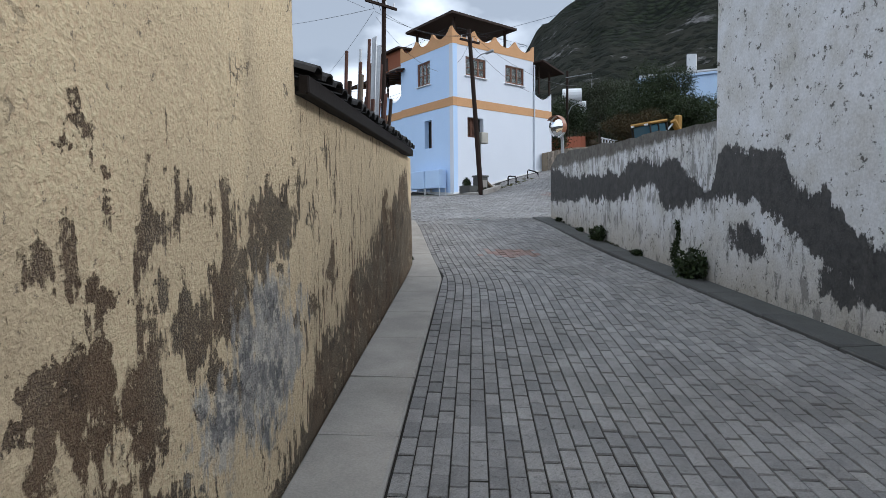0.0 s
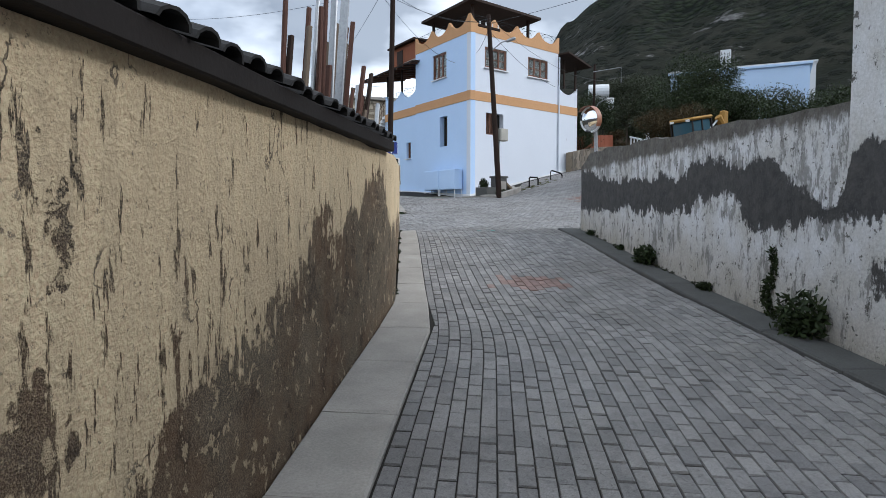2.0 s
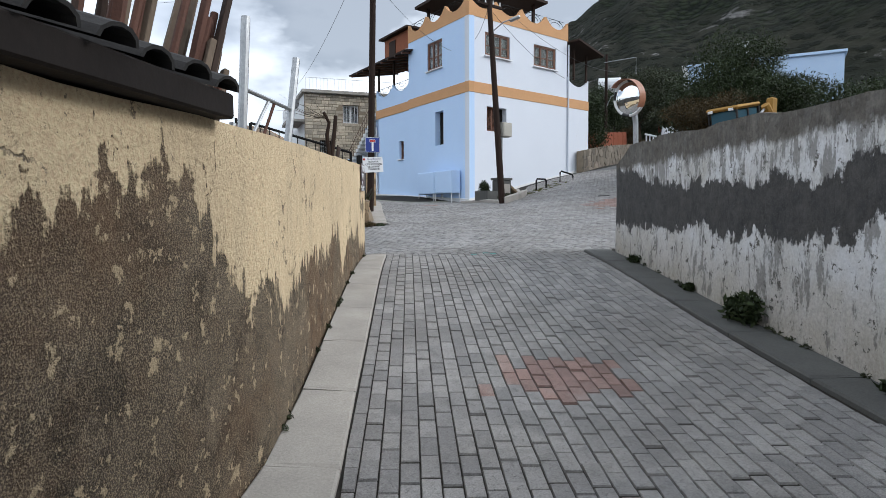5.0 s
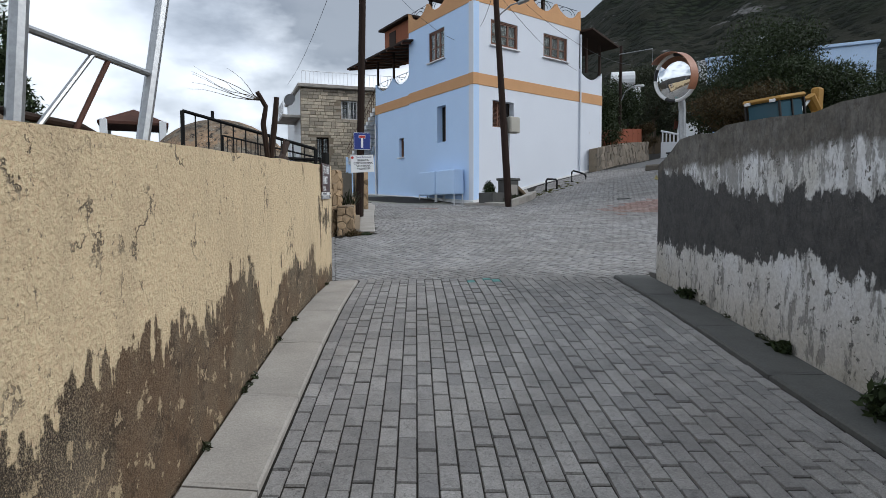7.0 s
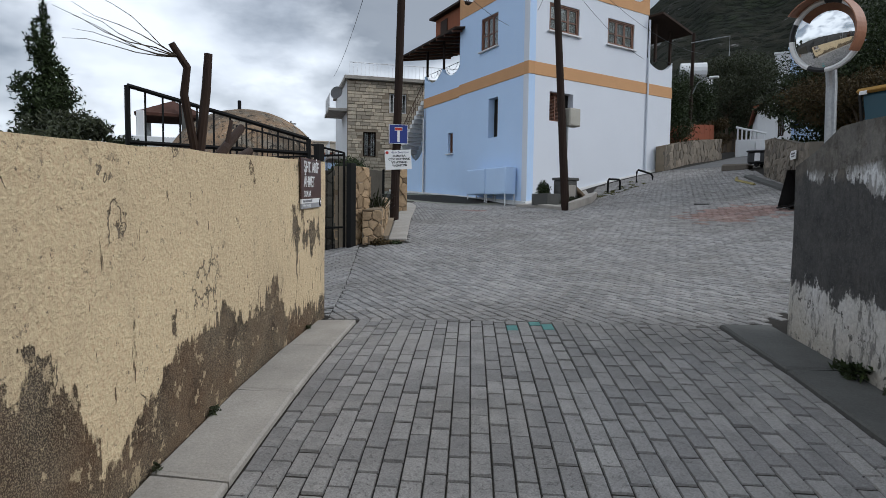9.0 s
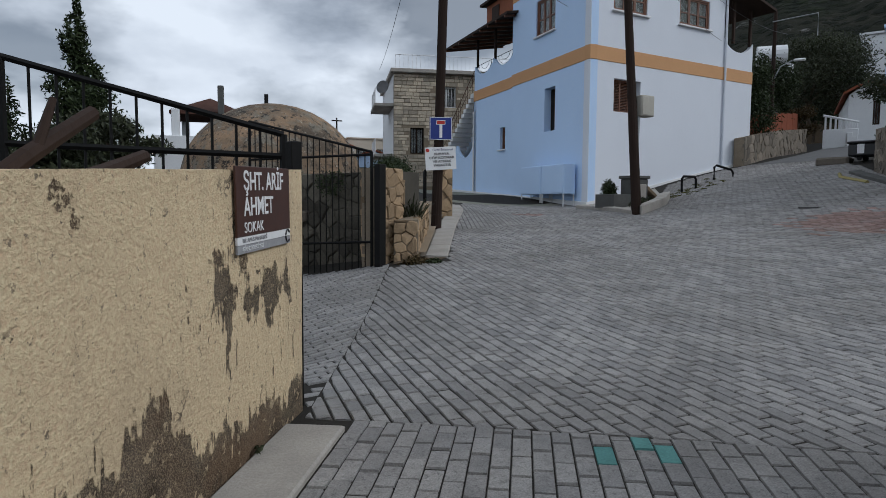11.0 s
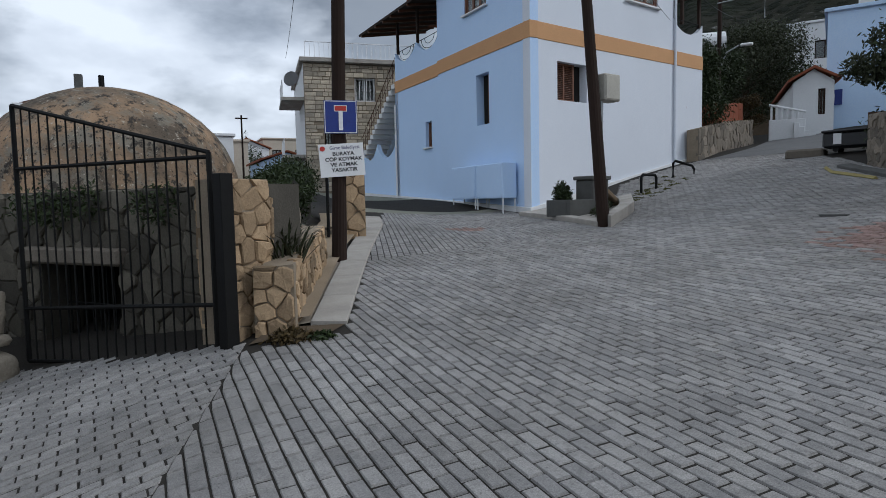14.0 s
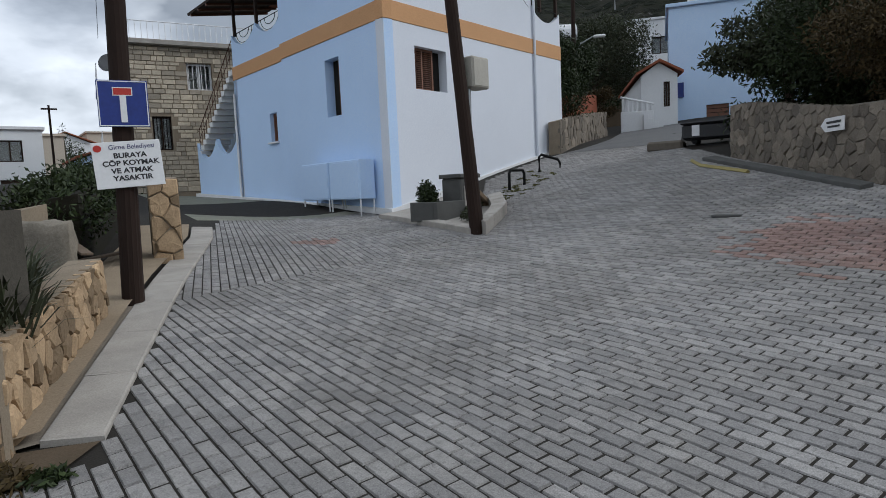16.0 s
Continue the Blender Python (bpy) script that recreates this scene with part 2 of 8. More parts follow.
def band_plaster(name, cap_height=2.5, worn=0.05):
    """White limewash worn to streaks, a bare cement band through the middle and a grey weathered top. UV in metres: along, up."""
    m = Mat(name, 0.92)
    u, v = m.uv()
    uf = m.math("DIVIDE", m.math("SUBTRACT", u, U0), USPAN)
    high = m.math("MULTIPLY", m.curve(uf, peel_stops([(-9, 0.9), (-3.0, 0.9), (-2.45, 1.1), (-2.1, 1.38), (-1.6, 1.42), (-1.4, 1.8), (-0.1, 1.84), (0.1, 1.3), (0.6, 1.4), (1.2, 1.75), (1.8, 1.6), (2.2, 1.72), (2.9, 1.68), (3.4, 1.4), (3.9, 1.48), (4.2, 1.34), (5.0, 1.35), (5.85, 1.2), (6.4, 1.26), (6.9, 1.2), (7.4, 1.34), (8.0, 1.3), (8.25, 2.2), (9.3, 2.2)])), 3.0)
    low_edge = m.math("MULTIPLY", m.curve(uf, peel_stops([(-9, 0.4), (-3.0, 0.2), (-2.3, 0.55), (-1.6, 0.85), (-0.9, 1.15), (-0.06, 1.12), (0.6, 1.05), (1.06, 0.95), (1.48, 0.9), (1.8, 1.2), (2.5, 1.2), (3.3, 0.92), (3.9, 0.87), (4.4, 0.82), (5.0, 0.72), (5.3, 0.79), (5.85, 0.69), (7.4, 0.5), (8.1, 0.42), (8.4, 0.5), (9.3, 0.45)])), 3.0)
    n1 = m.noise(1.9, 6, 0.62)
    n2 = m.noise(8, 6, 0.68)
    nv = m.noise(4.0, 6, 0.7, (1.6, 1.6, 0.5))
    wob = m.math("ADD", m.math("MULTIPLY", m.math("SUBTRACT", n1, 0.5), 0.35), m.math("MULTIPLY", m.math("SUBTRACT", nv, 0.5), 0.5))
    wob = m.math("ADD", wob, m.math("MULTIPLY", m.math("SUBTRACT", n2, 0.5), 0.35))
    d = m.math("MINIMUM", m.math("SUBTRACT", high, v), m.math("SUBTRACT", v, low_edge))
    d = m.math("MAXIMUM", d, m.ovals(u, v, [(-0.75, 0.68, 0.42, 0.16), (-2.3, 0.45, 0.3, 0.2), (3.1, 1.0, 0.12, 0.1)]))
    bare = m.ramp(m.math("ADD", d, wob), 0.0, 0.04)
    sx = m.n.new("ShaderNodeSeparateXYZ")
    m.l.new(m.co.outputs["Object"], sx.inputs["Vector"])
    top = m.ramp(m.math("ADD", m.math("SUBTRACT", sx.outputs["Z"], cap_height), m.math("MULTIPLY", wob, 0.5)), -0.1, 0.08)
    fine, grit = m.noise(55, 4, 0.65), m.noise(150, 2, 0.6)
    tone = m.mix(m.ramp(n1, 0.35, 0.7), (0.62, 0.63, 0.65), (0.45, 0.44, 0.41))
    low = m.ramp(m.math("ADD", v, m.math("MULTIPLY", wob, 0.6)), 0.1, 0.75, (1, 1, 1), (0, 0, 0))
    tone = m.mix(m.math("MULTIPLY", low, 0.55), tone, (0.34, 0.29, 0.21))
    run = m.ramp(m.math("ADD", m.noise(3.4, 8, 0.78, (1.8, 1.8, 0.6)), m.math("MULTIPLY", m.ramp(v, 0.9, 1.7), worn)), 0.535, 0.575)
    tone = m.mix(m.math("MULTIPLY", run, 0.75), tone, (0.17, 0.165, 0.155))
    spots = m.ramp(m.noise(9, 7, 0.75), 0.59, 0.61)
    tone = m.mix(spots, tone, (0.12, 0.115, 0.105))
    raw = m.mix(m.ramp(n2, 0.3, 0.7), (0.034, 0.035, 0.038), (0.085, 0.083, 0.080))
    raw = m.mix(m.ramp(grit, 0.52, 0.66), raw, (0.11, 0.107, 0.10))
    cap = m.mix(m.ramp(n2, 0.3, 0.7), (0.05, 0.046, 0.04), (0.14, 0.128, 0.11))
    c = m.mix(bare, tone, raw)
    c = m.mix(m.math("MULTIPLY", top, 0.92), c, cap)
    m.colour(m.mix(0.35, c, m.ramp(m.noise(38, 5, 0.7), 0.3, 0.7, (0.2, 0.2, 0.2), (0.8, 0.8, 0.8)), "OVERLAY"))
    h = m.math("ADD", m.math("MULTIPLY", m.math("SUBTRACT", 1.0, bare), 0.5), m.math("MULTIPLY", fine, 0.4))
    h = m.math("ADD", h, m.math("MULTIPLY", n1, 1.2))
    h = m.math("SUBTRACT", h, m.math("MULTIPLY", m.math("MAXIMUM", run, spots), 0.25))
    return m.bump(h, 0.7, 0.02).m


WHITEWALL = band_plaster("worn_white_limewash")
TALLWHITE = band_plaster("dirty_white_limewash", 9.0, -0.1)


def paver_mat(name, c, island):
    """Worn concrete blocks: each of its own grey, pitted, with dirt in broad drifts and dark drips."""
    m = Mat(name, 0.82)
    rnd = m.n.new("ShaderNodeNewGeometry").outputs["Random Per Island"] if island else m.n.new("ShaderNodeObjectInfo").outputs["Random"]
    base = m.mix(rnd, tuple(v * 0.78 for v in c), tuple(v * t for v, t in zip(c, (1.2, 1.19, 1.16))))
    drift = m.noise(0.55, 6, 0.65)
    base = m.mix(m.math("MULTIPLY", m.ramp(drift, 0.42, 0.66), 0.55), base, tuple(v * k for v, k in zip(c, (0.52, 0.50, 0.46))))
    base = m.mix(m.math("MULTIPLY", m.ramp(m.noise(1.7, 6, 0.7), 0.52, 0.72), 0.5), base, (0.36, 0.345, 0.32))
    base = m.mix(m.math("MULTIPLY", m.ramp(m.noise(9.0, 6, 0.7), 0.5, 0.68), 0.42), base, tuple(v * 0.42 for v in c))
    pits = m.ramp(m.noise(48, 6, 0.75), 0.56, 0.66)
    base = m.mix(m.math("MULTIPLY", pits, 0.38), base, tuple(v * 0.3 for v in c))
    fine = m.noise(120, 3, 0.65)
    m.colour(m.mix(0.5, base, m.ramp(fine, 0.3, 0.7, (0.2, 0.2, 0.2), (0.8, 0.8, 0.8)), "OVERLAY"))
    h = m.math("SUBTRACT", m.math("ADD", m.math("MULTIPLY", fine, 0.4), m.noise(14, 4, 0.6)), m.math("MULTIPLY", pits, 0.6))
    return m.bump(h, 0.7, 0.006).m


PAVER = paver_mat("grey_concrete_paver", (0.262, 0.255, 0.252), True)
PAVER_ONE = paver_mat("grey_concrete_paver_piece", (0.262, 0.255, 0.252), False)
JOINT = plain("sandy_dirt_joint", (0.028, 0.025, 0.021), 0.95, 0, 0.4, 1.5, 60, 0.5)
CONCRETE = plain("weathered_concrete", (0.37, 0.345, 0.31), 0.9, 0, 0.45, 2.2, 70, 0.5)
DARKCONC = plain("mossy_dark_concrete", (0.105, 0.105, 0.10), 0.9, 0, 0.4, 2.5, 60, 0.5)
HOUSE = plain("white_house_paint", (0.66, 0.69, 0.75), 0.75, 0, 0.05, 0.8, 30, 0.2)
# lane side of the white house: blue skylight put into its colour
HOUSE_SKYLIT = plain("house_paint_skylit_blue", (0.52, 0.67, 0.90), 0.75, 0, 0.06, 0.9, 30, 0.2)
BAND = plain("orange_band_paint", (0.55, 0.31, 0.15), 0.75, 0, 0.12, 1.2, 30, 0.2)
WOOD = plain("varnished_brown_wood", (0.15, 0.06, 0.03), 0.5, 0, 0.35, 3, 30, 0.3, (1, 1, 0.2))
DARKWOOD = plain("dark_stained_timber", (0.035, 0.021, 0.015), 0.75, 0, 0.35, 4, 40, 0.4, (1, 1, 0.15))
POLEWOOD = plain("tarred_pole_timber", (0.026, 0.016, 0.012), 0.9, 0, 0.4, 5, 50, 0.6, (1, 1, 0.1))
GREYWOOD = plain("weathered_grey_timber", (0.15, 0.115, 0.085), 0.85, 0, 0.4, 5, 50, 0.5, (1, 1, 0.12))
IRON = plain("black_painted_iron", (0.008, 0.008, 0.008), 0.65, 0.0, 0.3, 8, 60, 0.2)
RUST = plain("rusty_steel", (0.10, 0.045, 0.03), 0.8, 0.3, 0.4, 8, 60, 0.4)
IRON.node_tree.nodes["Principled BSDF"].inputs["Specular IOR Level"].default_value = 0.15
STEEL = plain("galvanised_steel", (0.36, 0.37, 0.38), 0.45, 0.8, 0.2, 5, 40, 0.15)
TILE = plain("grey_clay_roof_sheet", (0.04, 0.038, 0.037), 0.8, 0, 0.4, 4, 40, 0.4)
GUTTER = plain("dark_eave_board", (0.018, 0.014, 0.012), 0.8, 0, 0.4, 4, 40, 0.3)
STONE = per_piece("honey_stone", (0.35, 0.255, 0.16), 0.92, 0.6, False, 7.0, 50.0, 0.8)
STONE_GREY = per_piece("grey_rubble_stone", (0.20, 0.175, 0.145), 0.9, 0.4, False, 6.0, 50.0, 0.8)
STONE_ISL = per_piece("pale_ashlar_stone", (0.50, 0.44, 0.35), 0.9, 0.35, True, 5.0, 40.0, 0.6)
MORTAR = plain("lime_mortar", (0.25, 0.205, 0.15), 0.95, 0, 0.3, 4, 60, 0.6)
SOIL = plain("dry_soil", (0.10, 0.075, 0.05), 0.95, 0, 0.4, 3, 50, 0.6)
ROADGREY = plain("worn_grey_road", (0.13, 0.13, 0.13), 0.85, 0, 0.25, 1.2, 60, 0.4)


# ---- building helpers ----
def gz(x, y):
    """Height of the ground."""
    cx, cy = min(40.0, max(-14.0, x)), min(55.0, max(-12.0, y))
    s, s2 = smooth(12, 20, cy), smooth(9, 19, cx)
    z = -0.15 + 0.0173 * cx + 0.082 * cy + s * (-0.6213 + 0.0522 * cx) + s * s2 * (-0.5448 + 0.0995 * (cx - 9) - 0.0546 * (cy - 20))
    z += 0.13 * math.exp(-((cy - 13.5) / 3) ** 2) - 0.32 * math.exp(-((cx - 17.3) ** 2 + (cy - 31.9) ** 2) / 14)
    z -= 0.32 * smooth(27, 34, cx) * smooth(29, 35, cy)
    yard = ((21.3 - 16.4) * (7.25 - cx) + (8.55 - 7.25) * (cy - 16.4)) / 5.07
    if cy > 15:
        z -= 0.17 * min(3.0, max(0.0, yard)) * smooth(15, 17.5, cy) * (1 - smooth(26, 32, cy))
    return z


def mesh_of(name, bm, mats):
    me = bpy.data.meshes.new(name)
    bm.normal_update()
    bm.to_mesh(me)
    bm.free()
    for m in mats if isinstance(mats, (list, tuple)) else [mats]:
        me.materials.append(m)
    return me


def part(name, bm, material, parent=None, label=""):
    ob = new(name, mesh_of(name, bm, material))
    ob.parent = parent
    if label:
        ob["label"] = label
    return ob


def thing(name, label, category, at=(0, 0, 0), group="", kind=""):
    e = new(name)
    e.empty_display_size = 0.2
    e.location = at
    tagged(e, label, category, group, kind)
    return e


def under(e, ob):
    """Hang ob, built in world metres, under e."""
    ob.parent = e
    ob.matrix_parent_inverse = Matrix.Translation(-e.location)
    return ob


def wpart(name, bm, material, e, label=""):
    return under(e, part(name, bm, material, None, label)) if e.parent is None else part(name, bm, material, e, label)


def box(bm, m, sx, sy, sz, bev=0.0):
    """A box of that size about the middle of pose m."""
    r = bmesh.ops.create_cube(bm, size=1.0, matrix=m @ Matrix.Diagonal((sx, sy, sz, 1)))
    if bev:
        es = list({e for v in r["verts"] for e in v.link_edges})
        bmesh.ops.bevel(bm, geom=es, offset=bev, segments=1, affect="EDGES", profile=0.5)
    return bm


def boxed(m, sx, sy, sz, bev=0.0):
    return box(bmesh.new(), m, sx, sy, sz, bev)


def prism(bm, poly, z0, z1):
    """A prism over a polygon in plan; z0, z1 numbers or functions of x, y."""
    f0 = z0 if callable(z0) else (lambda x, y: z0)
    f1 = z1 if callable(z1) else (lambda x, y: z1)
    a = [bm.verts.new((x, y, f0(x, y))) for x, y in poly]
    b = [bm.verts.new((x, y, f1(x, y))) for x, y in poly]
    n = len(poly)
    bm.faces.new(a[::-1])
    bm.faces.new(b)
    for i in range(n):
        bm.faces.new((a[i], a[(i + 1) % n], b[(i + 1) % n], b[i]))
    bmesh.ops.recalc_face_normals(bm, faces=bm.faces[:])
    return bm


def tube(bm, pts, r0, r1=None, seg=8):
    """A round bar along points, tapering from r0 to r1."""
    r1 = r0 if r1 is None else r1
    pts = [Vector(p) for p in pts]
    rings = []
    for i, p in enumerate(pts):
        d = (pts[min(i + 1, len(pts) - 1)] - pts[max(i - 1, 0)]).normalized()
        q = d.to_track_quat("Z", "Y")
        r = r0 + (r1 - r0) * i / max(1, len(pts) - 1)
        rings.append([bm.verts.new(p + q @ Vector((math.cos(k * 2 * math.pi / seg) * r, math.sin(k * 2 * math.pi / seg) * r, 0))) for k in range(seg)])
    for a, b in zip(rings, rings[1:]):
        for k in range(seg):
            bm.faces.new((a[k], a[(k + 1) % seg], b[(k + 1) % seg], b[k]))
    bm.faces.new(rings[0][::-1])
    bm.faces.new(rings[-1])
    return bm


def tubed(pts, r0, r1=None, seg=8):
    return tube(bmesh.new(), pts, r0, r1, seg)


def heading(deg):
    return Vector((math.sin(radians(deg)), math.cos(radians(deg)), 0))


def frame_at(p, along, up=(0, 0, 1)):
    """A pose at p whose x runs along, z up, y across to the left of along."""
    x = Vector(along).normalized()
    z = Vector(up)
    y = z.cross(x).normalized()
    z = x.cross(y)
    return Matrix(((x.x, y.x, z.x, p[0]), (x.y, y.y, z.y, p[1]), (x.z, y.z, z.z, p[2]), (0, 0, 0, 1)))


def wall_strip(name, pts, tops, thick, side, material, du=0.25, dv=0.25, foot=-0.4, u_start=0.0, ragged=0.0, kindlabel="", seed=1):
    """A wall along plan points with a top height at each; the painted face keeps UV in metres. side: +1 thickness to the left."""
    bm = bmesh.new()
    uvl = bm.loops.layers.uv.new("UVMap")
    rnd = random.Random(seed)
    cols = []
    u = u_start
    for (p, q), (t0, t1) in zip(zip(pts, pts[1:]), zip(tops, tops[1:])):
        p2, q2 = Vector(p), Vector(q)
        ln = (q2 - p2).length
        k = max(1, int(ln / du))
        nrm = Vector((-(q2 - p2).y, (q2 - p2).x)).normalized() * side
        for i in range(k + (1 if q == pts[-1] else 0)):
            f = i / k
            c = p2.lerp(q2, f)
            cols.append((c, nrm, t0 + (t1 - t0) * f + (rnd.uniform(-ragged, ragged) if ragged else 0), u + ln * f))
        u += ln
    rows = 9
    front, back = [], []
    for c, nrm, top, uu in cols:
        g = gz(c.x, c.y)
        fr, bk = [], []
        for j in range(rows + 1):
            z = g + foot + (top - g - foot) * j / rows
            w = 0.012 * noise.noise(Vector((c.x * 1.3, c.y * 1.3, z * 1.5)))
            fr.append((bm.verts.new((c.x - nrm.x * w, c.y - nrm.y * w, z)), uu, z - g))
        for z in (g + foot, top):
            bk.append(bm.verts.new((c.x + nrm.x * thick, c.y + nrm.y * thick, z)))
        front.append(fr)
        back.append(bk)

    def face(vs, uvs):
        try:
            fc = bm.faces.new(vs)
        except ValueError:
            return
        for lp, q in zip(fc.loops, uvs):
            lp[uvl].uv = q

    for a, b in zip(front, front[1:]):
        for j in range(rows):
            vs = [a[j], b[j], b[j + 1], a[j + 1]]
            face([v[0] for v in vs], [(v[1], v[2]) for v in vs])
    for i in range(len(front) - 1):
        a, b, c, d = front[i][-1], front[i + 1][-1], back[i + 1][1], back[i][1]
        face([a[0], b[0], c, d], [(a[1], a[2]), (b[1], b[2]), (b[1], b[2] + thick), (a[1], a[2] + thick)])
        face([back[i][0], back[i][1], back[i + 1][1], back[i + 1][0]], [(a[1], 0), (a[1], a[2]), (b[1], b[2]), (b[1], 0)])
    for fr, bk, sg in ((front[0], back[0], -1), (front[-1], back[-1], 1)):
        for j in range(rows):
            za, zb = fr[j], fr[j + 1]
            f0, f1 = j / rows, (j + 1) / rows
            b0 = bm.verts.new(bk[0].co.lerp(bk[1].co, f0))
            b1 = bm.verts.new(bk[0].co.lerp(bk[1].co, f1))
            face([za[0], b0, b1, zb[0]], [(za[1], za[2]), (za[1] + sg * thick, za[2]), (za[1] + sg * thick, zb[2]), (zb[1], zb[2])])
    bmesh.ops.remove_doubles(bm, verts=bm.verts[:], dist=0.0005)
    bmesh.ops.recalc_face_normals(bm, faces=bm.faces[:])
    for f in bm.faces:
        f.smooth = False
    return mesh_of(name, bm, material)


# ---- the plan ----
BEND, L_END = Vector((4.0, 8.68)), Vector((6.81, 15.56))
HEAD_A, HEAD_B, HEAD_R = 30.2, 22.2, 21.7
A_START = BEND - heading(HEAD_A).to_2d() * 15
A_STEP = BEND - heading(HEAD_A).to_2d() * 6.18       # where the tall wall ends
R_END = Vector((10.16, 13.36))
R_TALL = R_END - heading(HEAD_R).to_2d() * 8.18
R_START = R_END - heading(HEAD_R).to_2d() * 19
HC = Vector((17.33, 31.93))                           # the house's street corner
HU, HL = Vector((0.9636, 0.2674)), Vector((-0.106, 0.9944))


def left_face(y):
    """x of the left-hand wall's face."""
    if y < BEND.y:
        return BEND.x + (y - BEND.y) * math.tan(radians(HEAD_A))
    return BEND.x + (y - BEND.y) * (L_END.x - BEND.x) / (L_END.y - BEND.y)


def right_face(y):
    return R_END.x + (y - R_END.y) * math.tan(radians(HEAD_R))


# ---- ground: one sheet ----
def axis(lo, hi, fine, a, b):
    """Grid lines: fine from a to b, widening outwards."""
    v = list(np.arange(a, b + 0.01, fine))
    s, x = fine, a
    while x > lo:
        s *= 1.5
        x -= s
        v.insert(0, x)
    s, x = fine, b
    while x < hi:
        s *= 1.5
        x += s
        v.append(x)
    return v


def build_ground():
    xs, ys = axis(-900, 900, 0.25, -6, 26), axis(-900, 900, 0.25, -8, 40)
    verts = [(x, y, gz(x, y) - 0.010) for y in ys for x in xs]
    n = len(xs)
    faces = [(j * n + i, j * n + i + 1, (j + 1) * n + i + 1, (j + 1) * n + i) for j in range(len(ys) - 1) for i in range(n - 1)]
    me = bpy.data.meshes.new("ground")
    me.from_pydata(verts, [], faces)
    me.materials.append(JOINT)
    me.shade_smooth()
    tagged(new("ground", me), "dark sandy earth under the street's pavers", "ground", kind="structure")


build_ground()


def ribbon(name, left, right, z_off, material, label, category="road", kind="structure", step=0.6):
    """A road surface between two plan lines of equal count."""
    bm = bmesh.new()
    rows = []
    for (a, b) in zip(left, right):
        a, b = Vector(a), Vector(b)
        k = max(2, int((a - b).length / step))
        rows.append([bm.verts.new((*a.lerp(b, i / 10), gz(*a.lerp(b, i / 10)) + z_off)) for i in range(11)])
    for a, b in zip(rows, rows[1:]):
        for i in range(10):
            bm.faces.new((a[i], a[i + 1], b[i + 1], b[i]))
    bmesh.ops.recalc_face_normals(bm, faces=bm.faces[:])
    for f in bm.faces:
        if f.normal.z < 0:
            f.normal_flip()
    return tagged(new(name, mesh_of(name, bm, material)), label, category, kind=kind)


# ---- left-hand wall ----
def build_left_wall():
    hA = heading(HEAD_A).to_2d()
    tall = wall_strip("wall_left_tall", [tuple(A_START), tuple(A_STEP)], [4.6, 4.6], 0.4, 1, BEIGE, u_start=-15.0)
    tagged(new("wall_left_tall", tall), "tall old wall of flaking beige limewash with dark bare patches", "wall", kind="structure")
    pts = [A_STEP, BEND - hA * 0.5, BEND + heading(26).to_2d() * 0.25, L_END]
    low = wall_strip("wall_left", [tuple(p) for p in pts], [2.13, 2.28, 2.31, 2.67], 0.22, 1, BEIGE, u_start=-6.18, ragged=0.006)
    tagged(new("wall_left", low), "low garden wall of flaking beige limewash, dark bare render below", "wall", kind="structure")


build_left_wall()


def build_right_wall():
    hR = heading(HEAD_R).to_2d()
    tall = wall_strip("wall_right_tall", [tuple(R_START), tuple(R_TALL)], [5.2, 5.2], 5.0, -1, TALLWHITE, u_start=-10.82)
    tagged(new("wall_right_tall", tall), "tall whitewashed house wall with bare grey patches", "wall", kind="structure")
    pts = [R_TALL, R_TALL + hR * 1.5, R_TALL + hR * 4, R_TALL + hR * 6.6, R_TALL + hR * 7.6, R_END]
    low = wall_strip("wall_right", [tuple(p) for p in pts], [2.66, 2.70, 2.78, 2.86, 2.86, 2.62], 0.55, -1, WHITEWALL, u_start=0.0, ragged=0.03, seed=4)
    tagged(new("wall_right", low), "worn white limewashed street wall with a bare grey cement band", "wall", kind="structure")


build_right_wall()


